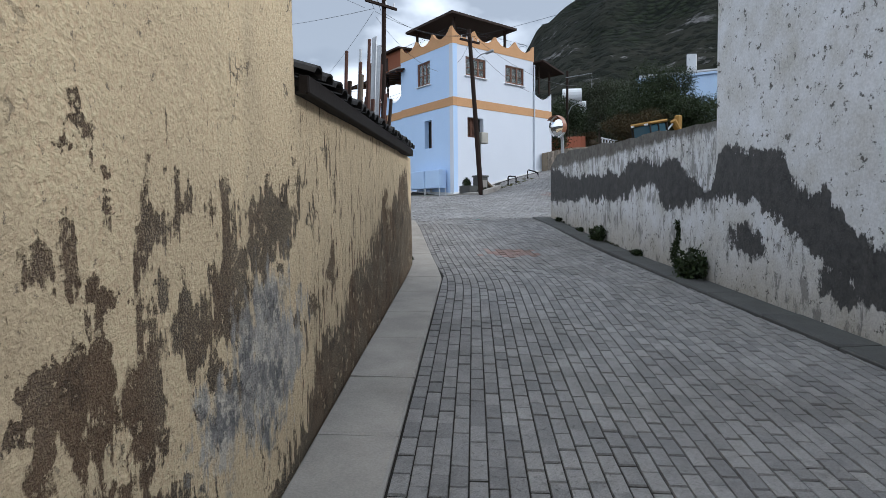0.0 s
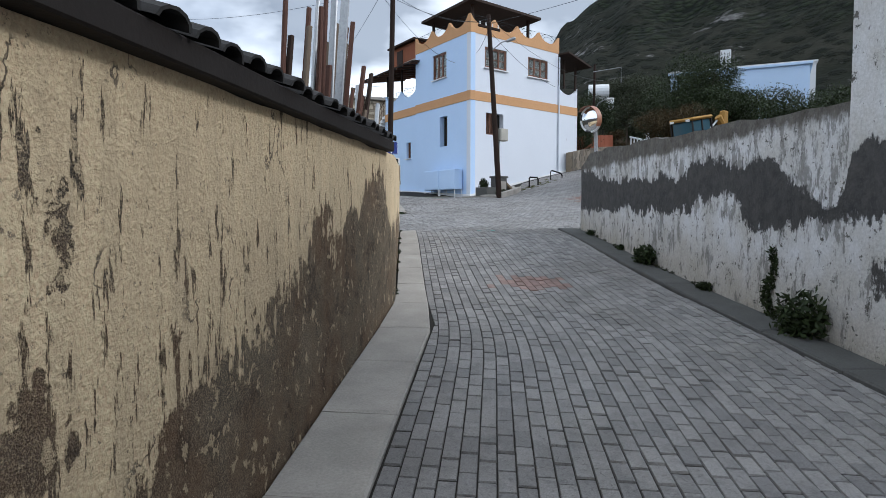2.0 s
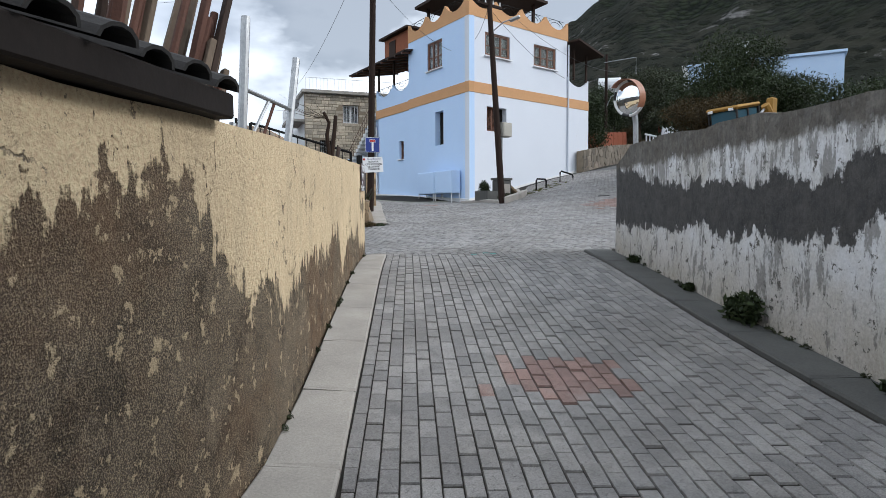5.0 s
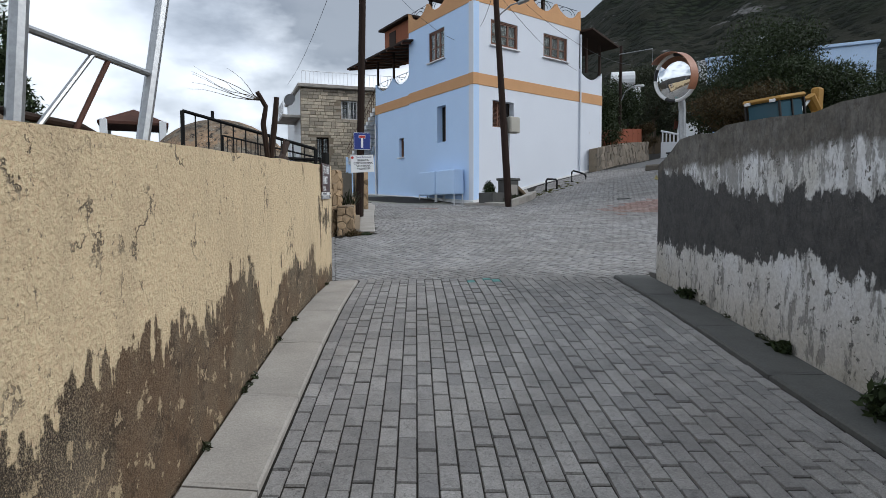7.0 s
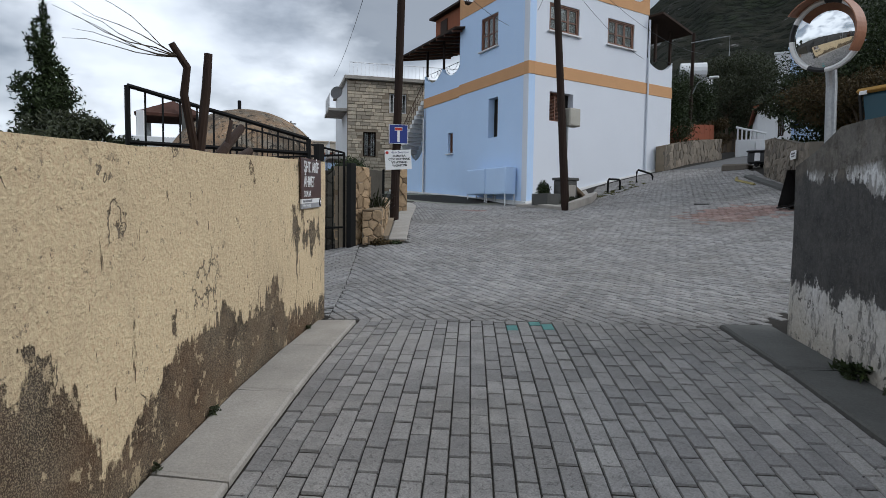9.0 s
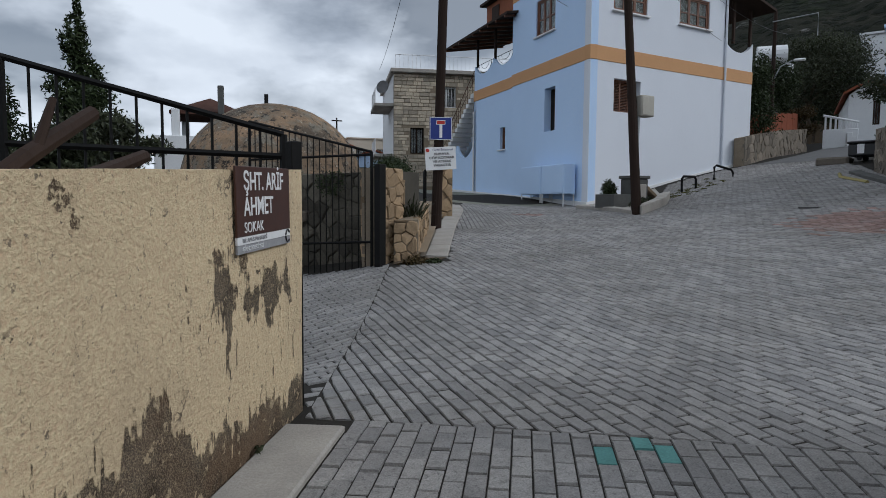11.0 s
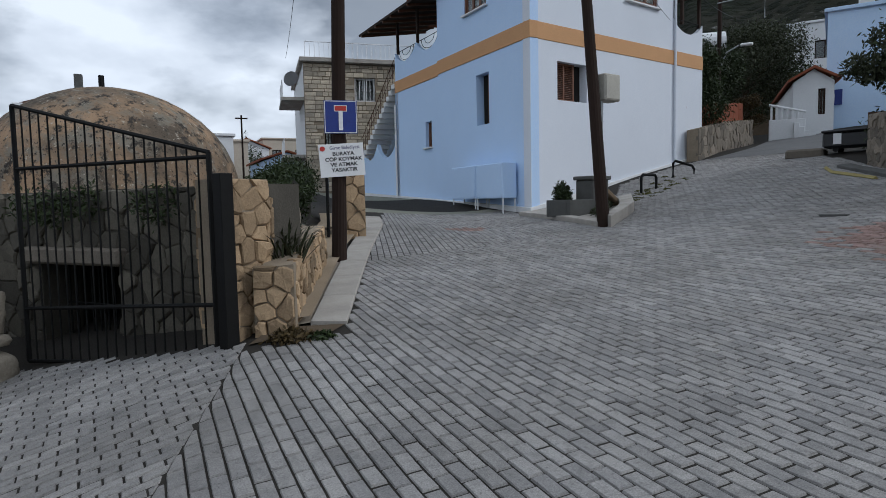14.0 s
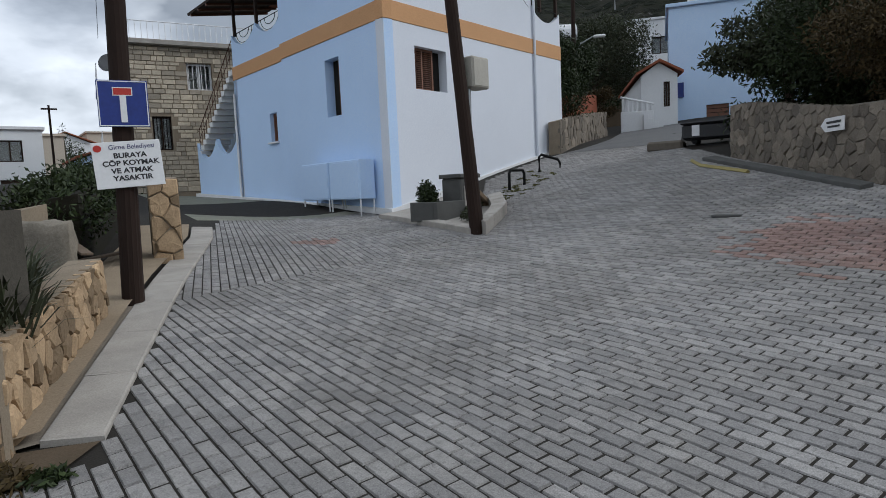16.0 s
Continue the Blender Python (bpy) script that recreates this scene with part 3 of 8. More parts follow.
# ---- kerbs ----
def kerb_run(name, inner, outer, height, material, label, length=1.0, fall=0.0):
    """A row of concrete kerb slabs between two plan lines, one object each under one structure."""
    e = thing(name, label, "kerb", (inner[0][0], inner[0][1], gz(*inner[0])), kind="structure")

    def along(line):
        seg, acc = [], 0.0
        for p, q in zip(line, line[1:]):
            ln = (Vector(q) - Vector(p)).length
            seg.append((acc, ln, Vector(p), Vector(q)))
            acc += ln
        return seg, acc

    def at(seg, s):
        for a, ln, p, q in seg:
            if s <= a + ln + 1e-6:
                return p.lerp(q, (s - a) / ln)
        return seg[-1][3]

    si, li = along(inner)
    so, lo = along(outer)
    n = max(1, int(li / length))
    rnd = random.Random(3)
    for i in range(n):
        f0, f1 = (i + 0.006) / n, (i + 0.994) / n
        a, b, c, d = at(si, f0 * li), at(si, f1 * li), at(so, f1 * lo), at(so, f0 * lo)
        j = rnd.uniform(-0.004, 0.004)
        bm = bmesh.new()
        bot = [bm.verts.new((p.x, p.y, gz(p.x, p.y) - 0.12)) for p in (a, b, c, d)]
        mid = [bm.verts.new((p.x, p.y, gz(p.x, p.y) + height + j - (fall + 0.012 if k > 1 else 0))) for k, p in enumerate((a, b, c, d))]
        cen = (a + b + c + d) / 4
        top = [bm.verts.new((p.x + (cen.x - p.x) * 0.06, p.y + (cen.y - p.y) * 0.06, gz(p.x, p.y) + height + j - (fall if k > 1 else 0) + 0.004)) for k, p in enumerate((a, b, c, d))]
        for k in range(4):
            bm.faces.new((bot[k], bot[(k + 1) % 4], mid[(k + 1) % 4], mid[k]))
            bm.faces.new((mid[k], mid[(k + 1) % 4], top[(k + 1) % 4], top[k]))
        bm.faces.new(top)
        bmesh.ops.recalc_face_normals(bm, faces=bm.faces[:])
        wpart("kerb_slab", bm, material, e)
    return e


KW_A, KW_B, KW_R = 0.50, 0.36, 0.42


def left_kerb_line(off_a, off_b):
    nA, nB = Vector((math.cos(radians(HEAD_A)), -math.sin(radians(HEAD_A)))), Vector((math.cos(radians(HEAD_B)), -math.sin(radians(HEAD_B))))
    return [tuple(A_START + nA * off_a), tuple(BEND - heading(HEAD_A).to_2d() * 0.6 + nA * off_a), tuple(BEND + heading(26).to_2d() * 0.3 + nB * off_b), tuple(L_END - heading(HEAD_B).to_2d() * 0.32 + nB * off_b)]


kerb_run("kerb_left", left_kerb_line(0.02, 0.02), left_kerb_line(KW_A, KW_B), 0.03, CONCRETE, "pale worn concrete gutter slabs along the beige wall", 1.0)
nR = Vector((math.cos(radians(HEAD_R)), -math.sin(radians(HEAD_R))))
r_ext = R_END + heading(HEAD_R).to_2d() * 0.3
kerb_run("kerb_right", [tuple(R_START - nR * 0.0), tuple(r_ext)], [tuple(R_START - nR * KW_R), tuple(r_ext - nR * KW_R)], 0.035, DARKCONC, "dark damp concrete kerb along the white wall", 1.1)


# ---- pavers ----
PW, PL = 0.102, 0.217


def paver_verts(cx, cy, ax, ay, rnd, pw=PW, pl=PL, cuts=(), gap=(0.005, 0.0022), rim=0.004):
    """Corners of one paver: low rim and bevelled top, sawn off along the cut lines. ax: unit vector of its length."""
    bx, by = -ay, ax
    tilt, lift = rnd.uniform(-0.004, 0.004), rnd.uniform(-0.004, 0.003)
    lo, hi = [], []
    hl, hw = pl / 2 - gap[0] - rnd.uniform(0, 0.002), pw / 2 - gap[1] - rnd.uniform(0, 0.001)
    quad = [[cx + ax * hl * sx + bx * hw * sy, cy + ay * hl * sx + by * hw * sy] for sx, sy in ((-1, -1), (1, -1), (1, 1), (-1, 1))]
    for (px, py), (qx, qy) in cuts:
        ln = math.hypot(qx - px, qy - py)
        nx, ny = -(qy - py) / ln, (qx - px) / ln           # kept: the left of the line
        ds = [(x - px) * nx + (y - py) * ny - 0.004 for x, y in quad]
        if max(ds) < 0.025:
            return None
        if min(ds) < 0:
            ca, cb = nx * ax + ny * ay, nx * bx + ny * by
            vx, vy, cv = (ax, ay, ca) if abs(ca) >= abs(cb) else (bx, by, cb)
            for v, d in zip(quad, ds):
                if d < 0:
                    v[0] -= vx * d / cv
                    v[1] -= vy * d / cv
    mx, my = sum(v[0] for v in quad) / 4, sum(v[1] for v in quad) / 4
    for k, (x, y) in enumerate(quad):
        lo.append((x, y, gz(x, y) - 0.012))
        dx, dy = mx - x, my - y
        ux, uy = dx * ax + dy * ay, dx * bx + dy * by
        ux, uy = math.copysign(min(abs(ux), rim), ux), math.copysign(min(abs(uy), rim), uy)
        x, y = x + ax * ux + bx * uy, y + ay * ux + by * uy
        hi.append((x, y, gz(x, y) + lift + tilt * (1 if k in (1, 2) else -1)))
    return lo + hi


PAVER_FACES = ((4, 5, 6, 7), (0, 1, 5, 4), (1, 2, 6, 5), (2, 3, 7, 6), (3, 0, 4, 7))
PAVERS = []                       # (corners, red, near)


def lay(cx, cy, ax, ay, rnd, pl=PL, cuts=(), gap=(0.005, 0.0022), rim=0.004):
    red = 0
    for rx, ry, rr in RED_SPOTS:
        if (cx - rx) ** 2 + (cy - ry) ** 2 < (rr * rnd.uniform(0.6, 1.1)) ** 2:
            red = 1
    if (cx - 8.2) ** 2 + (cy - 14.33) ** 2 < 0.012 or (cx - 8.52) ** 2 + (cy - 14.42) ** 2 < 0.012:
        red = 2
    c = paver_verts(cx, cy, ax, ay, rnd, PW, pl, cuts, gap, rim)
    if c:
        PAVERS.append((c, red, cx, cy))


RED_SPOTS = [(6.15, 9.3, 0.55), (16.6, 20.5, 1.3), (13.3, 27.5, 0.5)]


def side_of(p, a, b):
    """Above 0 when p lies to the left of the line from a to b."""
    return (b[0] - a[0]) * (p[1] - a[1]) - (b[1] - a[1]) * (p[0] - a[0])


MOUTH = ((6.95, 15.32), (10.1, 13.72))            # where the lane meets the junction
SIDE = ((10.2, 24.4), (14.9, 25.45))              # where the side lane starts
YARD = ((7.02, 16.2), (8.35, 21.2))


def sd(p, a, b):
    """Metres to the left of the line from a to b."""
    return side_of(p, a, b) / math.hypot(b[0] - a[0], b[1] - a[1])


def lay_street():
    rnd = random.Random(11)
    hA, hB = heading(HEAD_A), heading(HEAD_B)
    path = left_kerb_line(KW_A + 0.01, KW_B + 0.01)
    # the left edge as a smooth run: straight, an eased turn, straight again
    s0 = (Vector(path[1]) - Vector(path[0])).length - 0.9
    turn, total = 2.2, 24.0
    ds = 0.02

    def head(v):
        return HEAD_A + (HEAD_B - HEAD_A) * smooth(s0, s0 + turn, v)

    def run():
        line, c = [], Vector(path[0])
        for i in range(int(total / ds)):
            d = heading(head(i * ds)).to_2d()
            line.append((c.copy(), d))
            c = c + d * ds
        return line

    # ease the turn so that the run lies along the kerb again after it
    spine = run()
    for _ in range(4):
        p, q = Vector(path[2]), Vector(path[3])
        off = -sd(spine[-60][0], p, q)
        s0 -= off / math.sin(radians(HEAD_A - HEAD_B))
        spine = run()
    kerb = [(path[1], path[0]), (path[2], path[1]), (path[3], path[2])]
    r0 = R_END - Vector((math.cos(radians(HEAD_R)), -math.sin(radians(HEAD_R)))) * (KW_R + 0.005)
    r_edge = (tuple(r0 - heading(HEAD_R).to_2d() * 20), tuple(r0 + heading(HEAD_R).to_2d()))
    for col in range(-3, 56):
        o = (col + 0.5) * PW
        v = (col % 2) * PL / 2 + 4.0 + rnd.uniform(-0.03, 0.03)
        while v < total - 0.3:
            c, d = spine[int(v / ds)]
            c = c + Vector((d.y, -d.x)) * o
            k = radians(head(v) - head(v + 0.1)) / 0.1
            v += PL / (1 + o * k)
            cuts = [(MOUTH[1], MOUTH[0]), r_edge]
            if c.y > path[2][1]:
                cuts.append(kerb[2])
            elif c.y > path[1][1]:
                cuts.append(kerb[1])
            else:
                cuts.append(kerb[0])
            lay(c.x, c.y, d.x, d.y, rnd, PL, cuts)


def in_junction(x, y):
    if sd((x, y), *MOUTH) < -0.13 and x < 10.4:
        return False
    if x > 10.2 and side_of((x, y), (10.2, 13.7), (24.0, 19.5)) < 0:
        return False
    if sd((x, y), *YARD) > 0.13 and y < 21.2:
        return False
    if y >= 21.0 and side_of((x, y), (9.28, 21.25), (12.43, 31.16)) > -0.25:
        return False
    if sd((x, y), *SIDE) > 0.13 and x < 15.0:
        return False
    if in_apron(x, y):
        return False
    return y < 33.4 and x < 26.3 and side_of((x, y), (19.0, 20.6), (25.0, 28.5)) > 0


def in_apron(x, y):
    p = Vector((x, y)) - HC
    r = p.x * HU.y - p.y * HU.x       # metres in front of the street facade
    s = p.dot(HU)
    if s > 3.2 and r < 0.45 and s < 10:
        return True
    return side_of((x, y), (15.25, 25.5), (20.0, 31.3)) > -0.1 and side_of((x, y), (15.25, 25.5), (16.9, 31.6)) < 0.1


def lay_field(origin, head, inside, x_range, y_range, seed, cuts=(), gap=(0.0068, 0.0046)):
    rnd = random.Random(seed)
    d = heading(head)
    b = Vector((d.y, -d.x, 0))
    for col in range(*x_range):
        wob = rnd.uniform(-0.02, 0.02)
        for row in range(*y_range):
            s = row * PL + (col % 2) * PL / 2 + wob
            o = col * PW
            bend = 0.25 * math.sin(o * 0.25 + 0.4) * 0.3
            x = origin[0] + d.x * s + b.x * (o + bend * 0.05)
            y = origin[1] + d.y * s + b.y * (o + bend * 0.05)
            if inside(x, y):
                lay(x, y, d.x, d.y, rnd, PL, [c for c, near in cuts if near(x, y)], gap, 0.006)


def in_side(x, y):
    if sd((x, y), *SIDE) < -0.13 or y > 33.5:
        return False
    if side_of((x, y), (9.28, 21.25), (12.43, 31.16)) > -0.25:
        return False
    if in_apron(x, y):
        return False
    return x < HC.x - 0.106 * (y - HC.y) - 0.55


def in_yard(x, y):
    if sd((x, y), *YARD) < -0.13 or y < 15.0 or y > 23.2:
        return False
    if x < 6.9 and y < 16.2:
        return False
    return x > 2.6 and side_of((x, y), (8.4, 21.35), (4.6, 24.4)) > 0.3


lay_street()
lay_field((9.5, 20.0), -3.5, in_junction, (-68, 184), (-42, 72), 12,
          [(MOUTH, lambda x, y: x < 10.4 and y < 16.5), (YARD[::-1], lambda x, y: y < 21.3 and x < 9), (SIDE[::-1], lambda x, y: x < 15 and y > 23)])
lay_field((12.0, 26.0), 14.0, in_side, (-46, 68), (-14, 42), 13, [(SIDE, lambda x, y: True)])
lay_field((6.5, 18.0), 82.0, in_yard, (-66, 66), (-42, 42), 14, [(YARD, lambda x, y: True)], (0.004, 0.008))


# ---- the mountain behind ----
SCRUB = Mat("dark_scrub_hillside", 0.95)
_n = SCRUB.noise(0.055, 7, 0.65)
_x = SCRUB.n.new("ShaderNodeSeparateXYZ")
SCRUB.l.new(SCRUB.co.outputs["Object"], _x.inputs["Vector"])
_wood = SCRUB.ramp(SCRUB.math("ADD", SCRUB.math("DIVIDE", SCRUB.math("SUBTRACT", _x.outputs["X"], 165.0), 90.0), SCRUB.math("MULTIPLY", SCRUB.math("SUBTRACT", SCRUB.noise(0.02, 5, 0.6), 0.5), 2.4)), 0.3, 0.6)
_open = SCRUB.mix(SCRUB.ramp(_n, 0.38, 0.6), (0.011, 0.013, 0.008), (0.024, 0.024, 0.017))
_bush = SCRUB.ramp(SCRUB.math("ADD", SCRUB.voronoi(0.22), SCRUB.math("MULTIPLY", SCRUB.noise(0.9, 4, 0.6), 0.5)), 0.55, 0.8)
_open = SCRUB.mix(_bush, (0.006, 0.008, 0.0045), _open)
_rk = SCRUB.ramp(SCRUB.math("ADD", SCRUB.noise(0.045, 8, 0.75), SCRUB.math("MULTIPLY", SCRUB.math("SUBTRACT", SCRUB.noise(0.3, 5, 0.7), 0.5), 0.35)), 0.60, 0.64)
_open = SCRUB.mix(_rk, _open, SCRUB.mix(SCRUB.ramp(SCRUB.noise(0.5, 6, 0.7), 0.4, 0.6), (0.05, 0.048, 0.046), (0.17, 0.165, 0.16)))
# woods: green crowns, with the shade between them painted near black
_crown_shade = SCRUB.ramp(SCRUB.math("ADD", SCRUB.voronoi(0.3), SCRUB.math("MULTIPLY", SCRUB.noise(1.2, 4, 0.6), 0.4)), 0.35, 0.9)
_tree = SCRUB.mix(_crown_shade, (0.018, 0.024, 0.012), (0.004, 0.006, 0.0035))
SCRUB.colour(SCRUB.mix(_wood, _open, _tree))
_sp = SCRUB.math("SUBTRACT", 1.0, SCRUB.mix(_wood, _bush, _crown_shade))
SCRUB.bump(SCRUB.math("ADD", _n, SCRUB.math("MULTIPLY", _sp, 0.6)), 0.8, 1.6)
SCRUB.b.inputs["Specular IOR Level"].default_value = 0.1
SCRUB = SCRUB.m


def build_mountain():
    prof = [(14, 0.02), (24, 0.05), (30, 0.12), (34, 0.215), (36, 0.262), (39, 0.295), (42, 0.318), (45, 0.318), (50, 0.345), (60, 0.40), (80, 0.42), (105, 0.34), (125, 0.2), (140, 0.05)]

    def elev(h):
        for (a, va), (b, vb) in zip(prof, prof[1:]):
            if a <= h <= b:
                return va + (vb - va) * smooth(a, b, h)
        return 0.0

    bm = bmesh.new()
    rows = []
    nr = 40
    for i in range(0, 250):
        h = 14 + i * 0.5
        d = heading(h)
        col = []
        for j in range(nr + 1):
            r = 80 + 300 * j / nr
            f = smooth(0, 1, (j / nr) ** 1.15)
            z = 4 + (elev(h) * 372) * f
            p = Vector((d.x * r + 3, d.y * r, 0))
            rough = noise.fractal(Vector((p.x * 0.02, p.y * 0.02, 1.7)), 0.9, 2.1, 6) * 7 * f + noise.fractal(Vector((p.x * 0.09, p.y * 0.09, 5.1)), 0.8, 2.1, 4) * 2.2 * f
            col.append(bm.verts.new((p.x, p.y, z + rough)))
        col.append(bm.verts.new((d.x * 480, d.y * 480, 0)))
        rows.append(col)
    for a, b in zip(rows, rows[1:]):
        for j in range(nr + 1):
            bm.faces.new((a[j], a[j + 1], b[j + 1], b[j]))
    bmesh.ops.recalc_face_normals(bm, faces=bm.faces[:])
    for f in bm.faces:
        f.smooth = True
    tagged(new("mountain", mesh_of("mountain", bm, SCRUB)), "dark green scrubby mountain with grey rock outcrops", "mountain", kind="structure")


build_mountain()


# ---- the corner house ----
GLASS = Mat("window_glass", 0.05)
GLASS.colour((0.75, 0.8, 0.8))
GLASS.b.inputs["Transmission Weight"].default_value = 0.9
GLASS.b.inputs["Specular IOR Level"].default_value = 0.6
GLASS = GLASS.m
CURTAIN = plain("pale_curtain", (0.45, 0.43, 0.40), 0.9, 0, 0.15, 4, 30, 0.2)
# near-black for boards behind windows: an unlit room's darkness put into colour
DARKIN = plain("unlit_room_dark", (0.02, 0.018, 0.016), 0.95, 0, 0.2)
WHITETRIM = plain("white_sill_paint", (0.72, 0.72, 0.72), 0.7, 0, 0.08)
TERRACOTTA = plain("red_clay_tile", (0.26, 0.085, 0.045), 0.85, 0, 0.35, 4, 40, 0.5)


def facade(bm, p, along, out, length, z_low, z_top, holes, thick=0.3, ground_line=None):
    """A wall slab with rectangular holes (s0, s1, z0, z1), cut through as a grid of blocks."""
    ss = sorted({0.0, length, *[h[0] for h in holes], *[h[1] for h in holes]})
    zs = sorted({z_low, z_top, *[h[2] for h in holes], *[h[3] for h in holes]})
    vert = {}

    def vt(s, z, k):
        key = (round(s, 4), round(z, 4), k)
        if key not in vert:
            q = p + along * s - out * (thick * k)
            vert[key] = bm.verts.new((q.x, q.y, z))
        return vert[key]

    def solid(i, j):
        if i < 0 or j < 0 or i >= len(ss) - 1 or j >= len(zs) - 1:
            return False
        cs, cz = (ss[i] + ss[i + 1]) / 2, (zs[j] + zs[j + 1]) / 2
        return not any(a < cs < b and c < cz < d for a, b, c, d in holes)

    for i in range(len(ss) - 1):
        for j in range(len(zs) - 1):
            if not solid(i, j):
                continue
            a, b, c, d = ss[i], ss[i + 1], zs[j], zs[j + 1]
            for k in (0, 1):
                bm.faces.new([vt(a, c, k), vt(b, c, k), vt(b, d, k), vt(a, d, k)])
            for di, dj, e0, e1 in ((-1, 0, (a, c), (a, d)), (1, 0, (b, c), (b, d)), (0, -1, (a, c), (b, c)), (0, 1, (a, d), (b, d))):
                if not solid(i + di, j + dj):
                    bm.faces.new([vt(*e0, 0), vt(*e1, 0), vt(*e1, 1), vt(*e0, 1)])
    bmesh.ops.recalc_face_normals(bm, faces=bm.faces[:])
    return bm


def sub(parent, name, bm, material, label=""):
    """A part of a part, built in world metres."""
    ob = part(name, bm, material, None, label)
    ob.parent = parent
    return ob


def casement(house, p, along, out, s0, s1, z0, z1, leaves=3, curtain=True, sill=True, deep=0.08):
    """A brown wooden casement in a wall hole."""
    a = Vector((*along, 0))
    o = Vector((*out, 0))
    c = Vector((*(p + along * ((s0 + s1) / 2) - out * deep), (z0 + z1) / 2))
    m = frame_at(c, a if a.cross(Vector((0, 0, 1))).dot(o) > 0 else -a)      # y runs into the house
    w, h = s1 - s0, z1 - z0
    bm = bmesh.new()
    fw = 0.07
    for dx in (-w / 2 + fw / 2, w / 2 - fw / 2):
        box(bm, m @ pose(dx, 0, 0), fw, 0.09, h, 0.006)
    for dz in (-h / 2 + fw / 2, h / 2 - fw / 2):
        box(bm, m @ pose(0, 0, dz), w - 2 * fw, 0.088, fw, 0.006)
    win = wpart("window", bm, WOOD, house)
    iw = (w - 2 * fw) / leaves
    for k in range(leaves):
        lm = m @ pose(-w / 2 + fw + iw * (k + 0.5), 0, 0)
        bm = bmesh.new()
        for dx in (-iw / 2 + 0.03, iw / 2 - 0.03):
            box(bm, lm @ pose(dx, 0.01, 0), 0.05, 0.05, h - 2 * fw)
        for dz in (-h / 2 + fw + 0.025, h / 2 - fw - 0.025, -h * 0.05):
            box(bm, lm @ pose(0, 0.01, dz), iw - 0.11, 0.046, 0.045)
        sub(win, "sash", bm, WOOD)
        sub(win, "pane", boxed(lm @ pose(0, 0.02, 0), iw - 0.1, 0.008, h - 2 * fw - 0.06), GLASS)
    if curtain:
        bm = bmesh.new()
        n = 40
        for k in range(n):
            x0, x1 = -w / 2 + fw + (w - 2 * fw) * k / n, -w / 2 + fw + (w - 2 * fw) * (k + 1) / n
            y0, y1 = 0.12 + 0.015 * math.sin(k * 1.4), 0.12 + 0.015 * math.sin((k + 1) * 1.4)
            v = [bm.verts.new(m @ Vector(q)) for q in ((x0, y0, -h / 2 + fw), (x1, y1, -h / 2 + fw), (x1, y1, h / 2 - fw), (x0, y0, h / 2 - fw))]
            bm.faces.new(v)
        sub(win, "curtain", bm, CURTAIN)
    else:
        sub(win, "unlit_room_board", boxed(m @ pose(0, 0.4, 0), w, 0.02, h), DARKIN)
    if sill:
        q = p + along * ((s0 + s1) / 2) + out * 0.03
        wpart("window_sill", boxed(frame_at((q.x, q.y, z0 - 0.03), a), w + 0.16, 0.16, 0.055, 0.008), WHITETRIM, house)
    return win


def shutter(house, p, along, out, s0, s1, z0, z1, deep=0.1):
    """A louvred wooden shutter leaf, slat by slat, in a frame."""
    a = Vector((*along, 0))
    c = Vector((*(p + along * ((s0 + s1) / 2) - out * deep), (z0 + z1) / 2))
    m = frame_at(c, a)
    w, h = s1 - s0, z1 - z0
    bm = bmesh.new()
    for dx in (-w / 2 + 0.035, 0, w / 2 - 0.035):
        box(bm, m @ pose(dx, 0, 0), 0.065, 0.045, h, 0.004)
    for dz in (-h / 2 + 0.035, h / 2 - 0.035):
        box(bm, m @ pose(0, 0, dz), w - 0.07, 0.043, 0.07, 0.004)
    leaf = wpart("shutter", bm, WOOD, house, "louvred brown wooden shutter")
    n = int(h / 0.055)
    slat = boxed(Matrix(), w / 2 - 0.06, 0.04, 0.012)
    me = mesh_of("slat", slat, WOOD)
    for k in range(1, n - 1):
        for dx in (-w / 4, w / 4):
            ob = new("slat", me)
            ob.parent = leaf
            ob.matrix_basis = m @ pose(dx, 0, -h / 2 + h * k / n, -35)
    return leaf


def scallop(bm, p, along, out, s0, s1, z0, z1, dip, waves, thick=0.18, steps=8):
    """A parapet whose top dips in curves between piers."""
    n = waves * steps
    pr = []
    for i in range(n + 1):
        s = s0 + (s1 - s0) * i / n
        f = (i % steps) / steps
        f = 0 if i == n else f
        top = z1 - dip * (math.sin(math.pi * f) ** 0.7 if 0 < f < 1 else 0)
        q = p + along * s
        r = q - out * thick
        pr.append([bm.verts.new(v) for v in ((q.x, q.y, z0), (q.x, q.y, top), (r.x, r.y, top), (r.x, r.y, z0))])
    for a, b in zip(pr, pr[1:]):
        for k in range(4):
            bm.faces.new((a[k], a[(k + 1) % 4], b[(k + 1) % 4], b[k]))
    bm.faces.new(pr[0][::-1])
    bm.faces.new(pr[-1])
    bmesh.ops.recalc_face_normals(bm, faces=bm.faces[:])
    return bm


